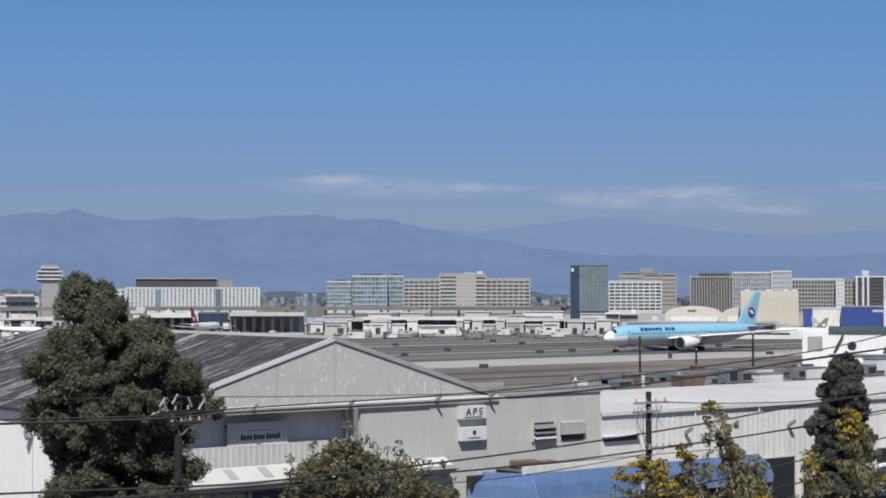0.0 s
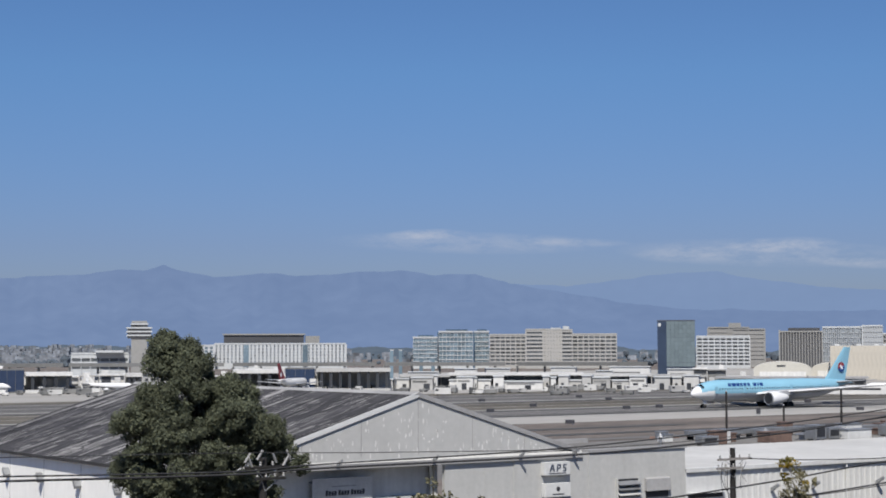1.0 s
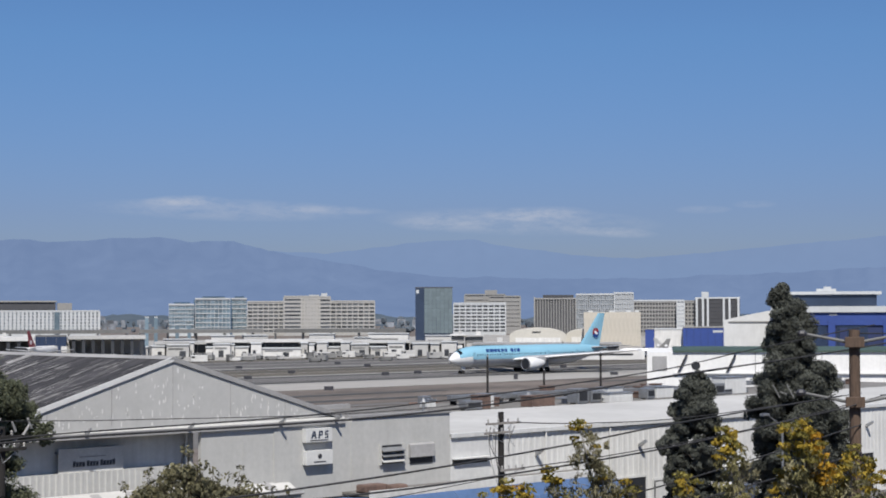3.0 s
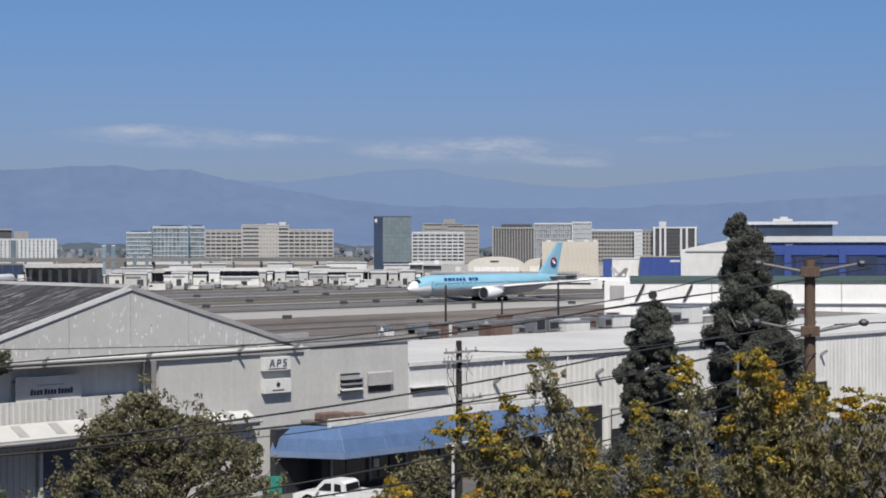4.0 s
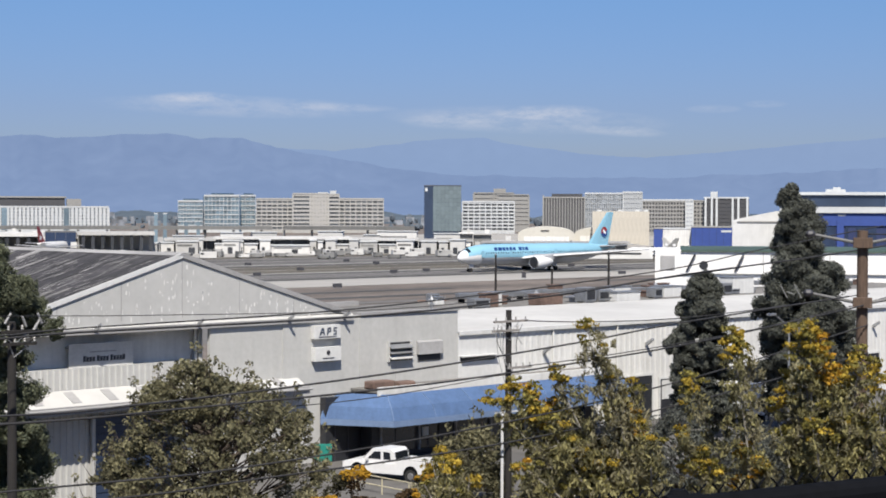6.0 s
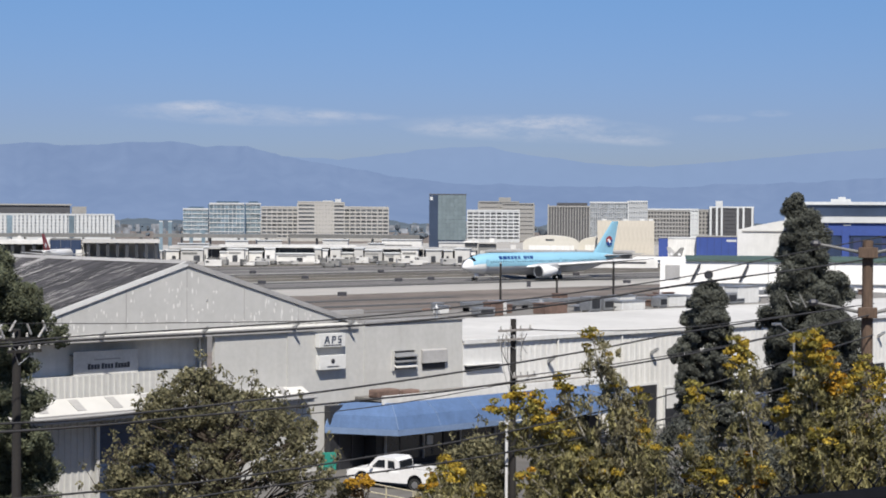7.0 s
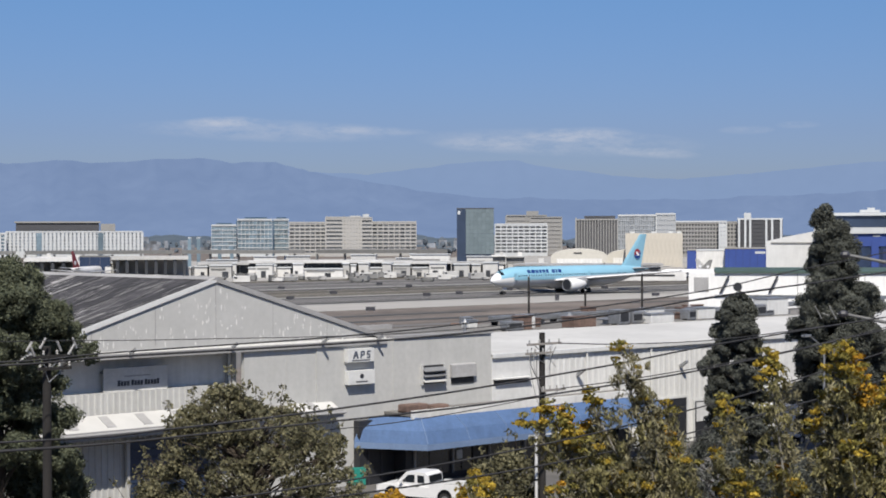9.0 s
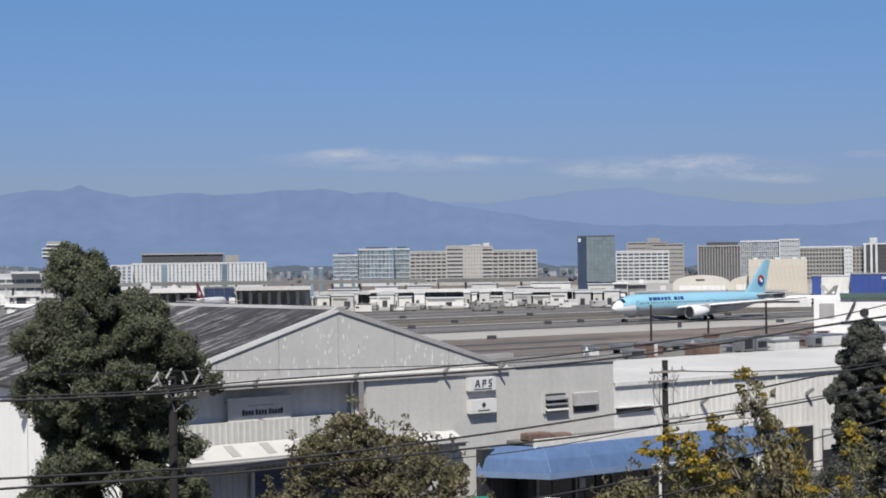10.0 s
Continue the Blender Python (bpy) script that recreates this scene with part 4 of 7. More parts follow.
for a in (33.55, 34.55, 34.95, 33.85):
    t = thing("glass_pylon", "tall slim pale grey-blue glass pylon", "pylon", facing(a, 800), "glass pylons")
    part("shaft", box(-0.85, 0.85, -0.85, 0.85, 0, height(-0.35 if a > 34 else -0.1, 800), 0.15), BLUE_GLASS, t)
    part("cap", box(-0.9, 0.9, -0.9, 0.9, height(-0.35 if a > 34 else -0.1, 800), height(-0.32 if a > 34 else -0.07, 800)), HOT_WHITE, t)

for a0, a1, el, bays, fl in ((36.88, 38.1, 0.445, 7, 9), (39.66, 41.15, 0.455, 8, 9)):
    slab_hotel("hotel_wing", "beige concrete hotel wing with deep balconies", "hotel", a0, a1, 1300, height(el, 1300), HOT_BEIGE, HOT_GLASS, fl, bays, 0.16, 0.42)
slab_hotel("hotel_core", "beige concrete hotel block with banded windows", "hotel", 38.1, 38.68, 1290, height(0.62, 1290), HOT_BEIGE, HOT_GLASS, 10, 1, 0.08, 0.5)
t, W = slab_hotel("hotel_core", "pale plain concrete hotel stair tower", "hotel", 38.69, 39.3, 1292, height(0.62, 1292), HOT_BEIGE, HOT_GLASS, 10, 6, 0.85, 0.6)
part("roof_box", box(-W * 0.1, W * 0.45, 3, 10, height(0.62, 1292), height(0.65, 1292)), HOT_WHITE, t)
t, W = slab_hotel("hotel_core", "beige concrete hotel block with banded windows", "hotel", 39.31, 39.66, 1290, height(0.60, 1290), HOT_BEIGE, HOT_GLASS, 10, 1, 0.08, 0.5)
part("roof_box", box(-W * 0.4, W * 0.2, 3, 10, height(0.60, 1290), height(0.70, 1290)), HOT_WHITE, t)


def glass_tower():
    D = 1000.0
    z1 = height(0.87, D)
    W = D * math.tan(radians(1.25))
    t = thing("glass_tower", "dark green glass office tower with dark flank", "tower", facing(43.15, D))
    part("body", box(-W / 2, W / 2, 0.4, 14, 0, z1), TOWER_DARK, t)
    part("flank", box(-W / 2 - 0.02, -W / 2 + 0.24 * W, -0.05, 0.39, 0, z1), TOWER_DARK, t, "dark flank")
    n, f = 7, 13
    pw, ph = W * 0.76 / n, z1 / f
    me = mesh_of("pane", box(0.05, pw - 0.05, 0.0, 0.3, 0.05, ph - 0.05), TOWER_GLASS)
    for i in range(n):
        for k in range(2, f):
            part("pane", me, TOWER_GLASS, t).location = (-W / 2 + 0.24 * W + i * pw, 0.05, k * ph)
    part("roof_edge", box(-W / 2 - 0.1, W / 2 + 0.1, -0.1, 14.1, z1, z1 + 0.5), HOT_DARK, t)
    part("roof_logo", box(-W / 2 + 0.5, -W / 2 + 2.0, -0.12, -0.055, z1 - 3.2, z1 - 1.2), HOT_WHITE, t, "small pale sign shape")


glass_tower()
slab_hotel("gridded_hotel", "white hotel with gridded window bays", "hotel", 43.82, 45.57, 1290, height(0.37, 1290), HOT_WHITE, HOT_GLASS, 9, 9, 0.16, 0.4)
t, W = slab_hotel("beige_tower", "beige concrete hotel tower behind", "hotel", 44.2, 45.55, 1400, height(0.66, 1400), HOT_GREY, HOT_GREY, 9, 2, 0.1, 0.1)
part("roof_box", box(0, W * 0.3, 2, 9, height(0.66, 1400), height(0.79, 1400)), HOT_GREY, t)
slab_hotel("beige_tower", "beige concrete hotel tower behind", "hotel", 45.0, 46.06, 1380, height(0.60, 1380), HOT_GREY, HOT_GREY, 9, 2, 0.1, 0.1)
t, W = slab_hotel("bronze_office", "dark bronze office block with upright fins", "office", 46.55, 47.93, 1200, height(0.52, 1200), HOT_GREY, HOT_DARK, 1, 15, 0.3, 0.0)
part("corner_fin", box(-W / 2 - 0.6, -W / 2 + 0.4, -0.6, 4, 0, height(0.56, 1200)), HOT_GREY, t)
part("roof_box", box(-W * 0.3, W * 0.45, 3, 12, height(0.52, 1200), height(0.62, 1200)), HOT_DARK, t)
t, W = slab_hotel("fin_office", "grey office slab with fine upright fins", "office", 47.95, 49.2, 1205, height(0.66, 1205), FIN_GREY, RIB_GLASS, 9, 20, 0.35, 0.12, cap=HOT_WHITE)
t, W = slab_hotel("fin_office", "plain grey office slab with white edge", "office", 49.22, 49.86, 1203, height(0.70, 1203), FIN_GREY, FIN_GREY, 9, 8, 0.4, 0.15, cap=HOT_WHITE)
part("white_edge", box(-W / 2 - 0.3, -W / 2 + 0.4, -0.6, 2, 0, height(0.7, 1203)), HOT_WHITE, t)
slab_hotel("gridded_office", "grey office block with egg-crate sunscreens", "office", 49.88, 51.3, 1205, height(0.44, 1205), HOT_GREY, HOT_DARK, 9, 14, 0.3, 0.4, cap=HOT_WHITE)
slab_hotel("gridded_office", "pale plain office stair tower", "office", 51.31, 51.55, 1200, height(0.44, 1200), HOT_WHITE, HOT_WHITE, 9, 2, 0.3, 0.2)
slab_hotel("gridded_office", "grey office block with dark windows", "office", 51.56, 51.9, 1205, height(0.42, 1205), HOT_GREY, HOT_DARK, 9, 3, 0.4, 0.4)
t, W = slab_hotel("striped_tower", "black glass tower with white upright stripes", "tower", 51.92, 53.38, 1200, height(0.52, 1200), HOT_DARK, HOT_DARK, 10, 10, 0.1, 0.25, cap=HOT_WHITE)
for u in (0.03, 0.17, 0.28, 0.64, 0.77, 0.97):
    part("white_stripe", box(-W / 2 + W * u - 0.7, -W / 2 + W * u + 0.7, -0.7, -0.25, 0, height(0.5, 1200)), HOT_WHITE, t, "white upright stripe")
part("roof_box", box(-W * 0.36, -W * 0.2, 3, 8, height(0.52, 1200), height(0.7, 1200)), HOT_WHITE, t)


# cream hangars, blue boxes and the blue hangar
def cream_block():
    D = 850.0
    W = D * math.tan(radians(1.9))
    z1 = height(0.03, D)
    t = thing("cream_block", "tall cream metal hangar block with upright panels", "hangar", facing(49.15, D))
    part("body", box(-W / 2, W / 2, 0.2, 30, 0, z1), SAND, t)
    n = 12
    me = mesh_of("panel", box(0.08, W * 0.9 / n - 0.08, 0, 0.19, 0, z1 - 0.4), SAND)
    for i in range(n):
        part("panel", me, SAND, t).location = (-W / 2 + i * W * 0.9 / n, 0.0, 0.1)
    for u in (-0.42, -0.05, 0.25, 0.4):
        part("roof_box", box(W * u, W * u + 2.2, 3, 6, z1, z1 + 0.9), HOT_WHITE, t)


cream_block()


def arched_hangar(az0, az1, D, z_eave, rise, label):
    W = D * math.tan(radians(az1 - az0))
    t = thing("arched_hangar", label, "hangar", facing((az0 + az1) / 2, D), "arched hangars")
    pts = [(-W / 2, 0), (W / 2, 0)] + [(W / 2 * math.cos(a), z_eave + rise * math.sin(a)) for a in [math.pi * i / 16 for i in range(17)]]
    part("body", prism(pts, "y", 0.3, 40), PALE_SAND, t)
    part("door", box(-W * 0.4, W * 0.4, 0.1, 0.29, 0, z_eave * 0.8), CREAM_WALL, t)
    part("lettering_bar", box(-W * 0.1, W * 0.05, 0.0, 0.28, z_eave + rise * 0.4, z_eave + rise * 0.55), TERM_DARK, t)


arched_hangar(45.7, 47.6, 830, 5.6, 3.6, "pale cream arched hangar with low doors")
arched_hangar(47.6, 49.4, 870, 5.4, 3.2, "pale cream arched hangar with low doors")
for a0, a1, D, e1, mt, lab in ((50.25, 50.55, 800, -0.55, AIR_BLUE, "royal blue metal cargo shed"), (50.56, 51.5, 805, -0.56, CREAM_WALL, "pale metal cargo shed"), (51.5, 53.15, 800, -0.50, AIR_BLUE, "royal blue metal cargo shed"), (53.2, 55.2, 806, -0.42, CREAM_WALL, "pale metal cargo shed")):
    W = D * math.tan(radians(a1 - a0))
    t = thing("cargo_shed", lab, "shed", facing((a0 + a1) / 2, D), "cargo sheds")
    part("body", box(-W / 2, W / 2, 0, 25, 0, height(e1, D)), mt, t)
    part("roof_edge", box(-W / 2 - 0.1, W / 2 + 0.1, -0.2, 25.1, height(e1, D), height(e1, D) + 0.5), HOT_GREY if mt is AIR_BLUE else HOT_WHITE, t)
    if mt is AIR_BLUE and W > 10:
        part("lettering_bar", box(W * 0.1, W * 0.3, -0.06, -0.005, height(e1, D) - 2.2, height(e1, D) - 1.2), HOT_WHITE, t)
        me = mesh_of("panel_joint", box(0, 0.12, -0.05, -0.004, 0, height(e1, D) - 0.2), NAVY)
        for i in range(7):
            part("panel_joint", me, NAVY, t).location = (-W / 2 + W * (i + 0.5) / 7, 0, 0)


def blue_hangar():
    D = 700.0
    t = thing("blue_hangar", "large blue and white aircraft hangar with open bays", "hangar", facing(58.0, D, 2.0))
    L0, L1 = -38.0, 60.0
    z = lambda e: height(e, D)
    part("body", box(L0, L1, 1.0, 60, 0, z(0.0)), NAVY, t)
    part("blue_front", box(L0, L1, 0.3, 0.99, z(-0.42), z(-0.02)), AIR_BLUE, t, "royal blue front band")
    part("roof_edge", box(L0 - 6, L1, -0.6, 60.2, z(0.0) + 0.01, z(0.20)), HOT_WHITE, t, "white roof edge")
    part("upper_storey", box(L0 + 2, L0 + 36, 14, 50, z(0.21), z(0.60)), TOWER_DARK, t, "slate upper storey")
    part("upper_roof", box(L0, L0 + 38, 13, 51, z(0.60) + 0.01, z(0.70)), HOT_WHITE, t)
    part("roof_vent", box(L0 + 12, L0 + 20, 20, 30, z(0.71), z(0.80)), HOT_WHITE, t)
    part("roof_vent", box(L0 + 15, L0 + 18, 20, 30, z(0.80) + 0.01, z(0.87)), HOT_WHITE, t)
    for x in (L0 + 1, L0 + 16.5, L0 + 38, L0 + 60):
        part("bay_pier", box(x, x + 2.8, 0.0, 0.98, 0, z(-0.2)), AIR_BLUE, t, "blue pier between bays")
    for x in (L0 + 4, L0 + 20, L0 + 41):
        part("bay_opening", box(x, x + 12, 0.6, 0.995, 0, z(-0.43)), TERM_BLUE, t, "dark open hangar bay")
        part("door_leaf", box(x + 1, x + 4, 0.3, 0.59, 0, z(-0.5)), NAVY, t)
    part("lettering_bar", box(L0 + 17, L0 + 20, 0.2, 0.29, z(-0.1), z(-0.05)), HOT_WHITE, t)
    w = thing("white_hangar", "low white curved-roof hangar", "hangar", facing(54.2, 720))
    part("body", prism([(-17, 0), (16, 0), (16, height(0.20, 720)), (4, height(0.10, 720)), (-10, height(-0.12, 720)), (-17, height(-0.25, 720))], "y", 0, 40), WHITE, w)
    part("ledge", box(-15, 16, -0.4, -0.005, height(-0.32, 720), height(-0.28, 720)), HOT_GREY, w)


blue_hangar()


# terminals: a long run of low white blocks with canopies, columns and dark glass
def terminal_block(az0, az1, D, z1, style, seed):
    r = random.Random(seed)
    W = D * math.tan(radians(az1 - az0))
    t = thing("terminal_block", {"columns": "white terminal canopy on dark columns", "glass": "terminal block with dark blue glass front", "solid": "low white terminal block with dark openings",
                                 "bands": "grey terminal block with window band and white roof"}[style], "terminal", facing((az0 + az1) / 2, D), "airport terminals")
    if style == "columns":
        part("canopy", box(-W / 2, W / 2, -6, 12, z1 - 1.3, z1), TERM_WHITE, t)
        part("back_wall", box(-W / 2, W / 2, 6, 11.9, 0, z1 - 1.31), TERM_WHITE if seed % 2 else TERM_GREY, t)
        n = max(3, int(W / 3.4))
        me = mesh_of("column", box(-0.6, 0.6, -5.5, -3, 0, z1 - 1.31), TERM_DARK)
        for i in range(n):
            part("column", me, TERM_DARK, t).location = (-W / 2 + (i + 0.6) * W / n, 0, 0)
        part("low_wall", box(-W / 2, W / 2, -6.2, -5.6, 0, 1.2), TERM_WHITE, t)
    elif style == "glass":
        part("body", box(-W / 2, W / 2, 0, 12, 0, z1), TERM_GREY, t)
        n = max(3, int(W / 3))
        me = mesh_of("pane", box(0.06, W / n - 0.06, -0.1, -0.004, 0.6, z1 - 0.5), TERM_BLUE)
        for i in range(n):
            part("pane", me, TERM_BLUE, t).location = (-W / 2 + i * W / n, 0, 0)
    else:
        body = TERM_WHITE if style == "solid" else TERM_GREY
        part("body", box(-W / 2, W / 2, 0, 14, 0, z1 - 0.5), body, t)
        part("roof", box(-W / 2 - 0.5, W / 2 + 0.5, -1.2, 14.5, z1 - 0.49, z1), TERM_WHITE, t)
        n = max(2, int(W / 5))
        for i in range(n):
            x = -W / 2 + (i + r.uniform(0.1, 0.3)) * W / n
            w = W / n * r.uniform(0.5, 0.9)
            zz = r.choice([0.1, 0.1, z1 * 0.5])
            part("window", box(x, min(x + w, W / 2), -0.1, -0.004, zz, min(z1 - 0.8, zz + r.uniform(1.0, 2.6))), TERM_DARK, t, "dark window")
            if r.random() < 0.5:
                part("jet_bridge", box(x, x + r.uniform(2, 5), -r.uniform(4, 14), -0.11, 2.6, r.uniform(4.4, 5.4)), TERM_WHITE, t, "white jet bridge")
        if r.random() < 0.7:
            x = r.uniform(-W / 2, W / 4)
            part("roof_box", box(x, x + W * 0.25, 3, 9, z1 + 0.004, z1 + r.uniform(0.8, 2.0)), TERM_WHITE, t)


r0 = random.Random(21)
a = 16.0
k = 0
while a < 45.6:
    w = r0.uniform(0.3, 0.9)
    style = r0.choice(["solid", "solid", "bands", "columns", "solid"])
    if not 33.4 < a < 43.0:
        terminal_block(a, a + w * 0.93, r0.uniform(650, 695), r0.uniform(5.0, 8.6), style, k)
    a += w
    k += 1


def terminal_hall(az0, az1, el):
    """A concourse below a white roof slab; the shade under it is put into the body's dark colour."""
    D = 676.0
    W, z1 = D * math.tan(radians(az1 - az0)), height(el, D)
    t = thing("terminal_hall", "dark glazed terminal concourse below a white roof", "terminal", facing((az0 + az1) / 2, D), "airport terminals")
    part("body", box(-W / 2, W / 2, 0, 16, 0, z1 - 0.95), TERM_DARK, t, "glass front darkened for the shade below the roof")
    part("roof", box(-W / 2 - 0.3, W / 2 + 0.3, -2.5, 16.4, z1 - 0.94, z1), TERM_WHITE, t, "white roof slab")
    n = max(3, int(W / 6))
    me = mesh_of("mullion", box(-0.18, 0.18, -0.3, -0.004, 0, z1 - 0.96), TERM_GREY)
    for i in range(n):
        part("mullion", me, TERM_GREY, t).location = (-W / 2 + (i + 0.5) * W / n, 0, 0)


def terminal_box(az0, az1, el, D, depth, seed):
    """A white gate room or roof plant house, with a coping, a dark door and a small window."""
    r = random.Random(seed)
    W, z1 = D * math.tan(radians(az1 - az0)), height(el, D)
    t = thing("gate_room", "small white terminal gate room with dark openings", "terminal", facing((az0 + az1) / 2, D, r.uniform(-4, 4)), "gate rooms")
    part("body", box(-W / 2, W / 2, 0, depth, 0, z1 - 0.3), TERM_WHITE, t)
    part("coping", box(-W / 2 - 0.25, W / 2 + 0.25, -0.4, depth + 0.2, z1 - 0.29, z1), HOT_WHITE, t)
    w = min(W * 0.3, 2.4)
    x = r.uniform(-W * 0.35, W * 0.3 - w * 0.5)
    part("door", box(x, x + w, -0.06, -0.004, 0, min(2.6, z1 * 0.5)), TERM_DARK, t, "dark doorway")
    if W > 6:
        part("window_band", box(-W * 0.42, W * r.uniform(0.0, 0.4), -0.06, -0.004, z1 * 0.58, z1 * 0.74), TERM_GREY, t, "grey window band")


for a0, a1, e in ((33.83, 35.5, -0.914), (35.5, 40.03, -0.863), (40.04, 42.32, -0.901), (42.35, 44.14, -0.927)):
    terminal_hall(a0, a1, e)
for i, (a0, a1, e) in enumerate(((32.85, 33.58, -1.067), (33.21, 33.4, -0.927), (33.71, 34.14, -1.041), (34.2, 34.94, -1.003), (34.97, 35.1, -0.927), (35.5, 35.94, -1.086), (35.75, 36.31, -0.978), (36.31, 36.44, -1.003), (36.47, 36.91, -1.086), (37.0, 37.35, -0.959), (37.35, 38.67, -1.137), (38.67, 38.89, -0.959), (38.94, 39.11, -1.003), (39.2, 39.54, -0.946), (39.54, 39.97, -1.105), (40.0, 40.3, -0.946), (40.35, 40.95, -1.003), (41.01, 41.57, -1.105), (41.59, 42.16, -0.959), (42.43, 42.95, -0.99), (43.03, 43.33, -1.003), (43.4, 43.91, -0.94))):
    terminal_box(a0, a1, e, 655 + 3 * (i % 3), 14, 200 + i)
for i, (a0, a1, e) in enumerate(((34.11, 35.13, -0.812), (35.68, 36.44, -0.704), (36.75, 37.57, -0.691), (38.94, 39.78, -0.66), (40.47, 41.01, -0.774), (40.93, 42.28, -0.647), (42.86, 43.91, -0.723))):
    terminal_box(a0, a1, e, 700, 10, 300 + i)
terminal_block(29.95, 30.95, 640, 8.9, "glass", 101)
terminal_block(20.25, 21.35, 640, 8.9, "glass", 103)
terminal_block(31.0, 33.5, 642, 8.7, "columns", 107)
terminal_block(28.2, 29.9, 644, 8.2, "columns", 104)
terminal_block(21.4, 22.9, 644, 7.6, "columns", 105)
# the grey roofs of the road deck behind the terminals
for i, (a0, a1) in enumerate(((16.2, 22.6), (22.8, 27.9), (28.2, 33.0), (33.3, 37.4), (37.8, 42.2))):
    D = 730.0
    W = D * math.tan(radians(a1 - a0))
    t = thing("road_deck", "long grey elevated road deck behind terminals", "road deck", facing((a0 + a1) / 2, D), "road decks")
    part("deck", box(-W / 2, W / 2, 0, 14, height(-0.62, D), height(-0.5, D)), TERM_GREY, t)
    me = mesh_of("pier", box(-0.5, 0.5, 2, 4, 0, height(-0.63, D)), TERM_GREY)
    for j in range(int(W / 12) + 1):
        part("pier", me, TERM_GREY, t).location = (-W / 2 + j * 12, 0, 0)
for i in range(120):
    a = r0.uniform(17, 46)
    D = r0.uniform(580, 650)
    W, Hh = r0.uniform(1.5, 6.0), r0.uniform(1.1, 2.6)
    white = r0.random() < 0.5
    t = thing("ground_equipment", "small white apron vehicle or container" if white else "small dark apron vehicle or container", "apron vehicle", facing(a, D, r0.uniform(-30, 30)), "apron vehicles")
    part("body", box(-W / 2, W / 2, -1.2, 1.2, 0.35, Hh, 0.15), TERM_WHITE if white else TERM_GREY, t)
    for x in (-W * 0.35, W * 0.35):
        part("wheel", rod((x, -1.0, 0.35), (x, 1.0, 0.35), 0.35, 0.35, 8), TYRE, t)
    part("window_band", box(-W * 0.45, -W * 0.25, -1.23, -1.202, Hh * 0.6, Hh * 0.85), TERM_DARK, t)
# long low concourse right of the aircraft
t = thing("concourse", "long grey concourse with dark window band", "concourse", facing(47.4, 640), "")
part("body", box(-32, 22, 0, 12, 0, 4.6), TERM_GREY, t)
part("roof", box(-33, 23, -1, 12.5, 4.61, 5.3), FASCIA, t)
me = mesh_of("pane", box(0, 3.4, -0.1, -0.004, 2.6, 4.2), TERM_DARK)
for i in range(14):
    part("pane", me, TERM_DARK, t).location = (-31 + i * 3.75, 0, 0)
t = thing("concourse", "low white pier with dark window band", "concourse", facing(48.6, 600), "")
part("body", box(-17, 17, 0, 8, 0, 3.0), TERM_WHITE, t)
part("window_band", box(-12, 13, -0.1, -0.004, 1.6, 2.2), TERM_DARK, t)
part("roof_post", box(-12, -11.4, 1, 2, 3.01, 6.4), TERM_GREY, t)


def control_tower():
    D = 1000.0
    t = thing("old_control_tower", "white banded airport control tower", "tower", facing(25.1, D))
    part("shaft", box(-4.6, 4.6, 0, 11, 0, height(0.32, D)), HOT_GREY, t, "grey concrete shaft")
    for i in range(4):
        z = height(0.32 + i * 0.125, D)
        part("glass_band", box(-6.8 + (i > 2) * 2, 6.8 - (i > 2) * 2, -0.5, 13, z, z + 1.35), HOT_DARK, t, "dark window band")
        part("floor_band", box(-7.4 + (i > 2) * 2.4, 7.4 - (i > 2) * 2.4, -1.0, 13.4, z + 1.351, z + 2.15), HOT_WHITE, t, "white floor band")
    part("roof_cap", box(-4.5, 4.5, 1, 11, height(0.82, D) + 0.2, height(0.90, D)), HOT_GREY, t)
    slab_hotel("parking_block", "white banded parking building", "parking", 22.9, 24.75, 1010, height(-0.15, 1010), HOT_WHITE, HOT_GLASS, 3, 6, 0.1, 0.55)
    part("roof_room", box(-25, -9, 3, 9, height(-0.15, 1010), height(-0.08, 1010)), HOT_WHITE, t)


control_tower()


# ---- distance ----
def ridge(name, material, label, rows, D, z0, rough, seed, step=0.06):
    bm = bmesh.new()
    a0, a1 = rows[0][0], rows[-1][0]
    n = int((a1 - a0) / step)
    layers = 5
    cols = []
    for i in range(n + 1):
        az = a0 + (a1 - a0) * i / n
        el = lerp_rows(rows, az)
        jag = sum(noise.noise(Vector((az * f, seed, 0))) * rough / f ** 0.8 for f in (0.5, 1.1, 2.3, 5.1, 11.0))
        top = height(el + jag, D)
        col = []
        for k in range(layers + 1):
            u = k / layers
            d = D - 700 * (1 - u) ** 1.3 + 60 * noise.noise(Vector((az * 1.5, u * 3, seed)))
            col.append(bm.verts.new(spot(az, d, z0 + (top - z0) * u ** 1.2)))
        cols.append(col)
    for a, b in zip(cols, cols[1:]):
        for k in range(layers):
            bm.faces.new((a[k], b[k], b[k + 1], a[k + 1]))
    solid(name, bm, material, label, "mountains", "structure", smooth=True)


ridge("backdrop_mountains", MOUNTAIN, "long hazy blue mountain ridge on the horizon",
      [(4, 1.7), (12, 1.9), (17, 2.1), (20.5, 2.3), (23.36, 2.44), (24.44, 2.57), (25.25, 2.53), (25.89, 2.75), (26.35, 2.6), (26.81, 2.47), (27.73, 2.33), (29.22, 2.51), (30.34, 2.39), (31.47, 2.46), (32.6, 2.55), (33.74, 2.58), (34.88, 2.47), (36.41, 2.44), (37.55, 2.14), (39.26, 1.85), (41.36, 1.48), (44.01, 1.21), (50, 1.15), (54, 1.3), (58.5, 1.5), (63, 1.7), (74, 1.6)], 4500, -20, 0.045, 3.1)
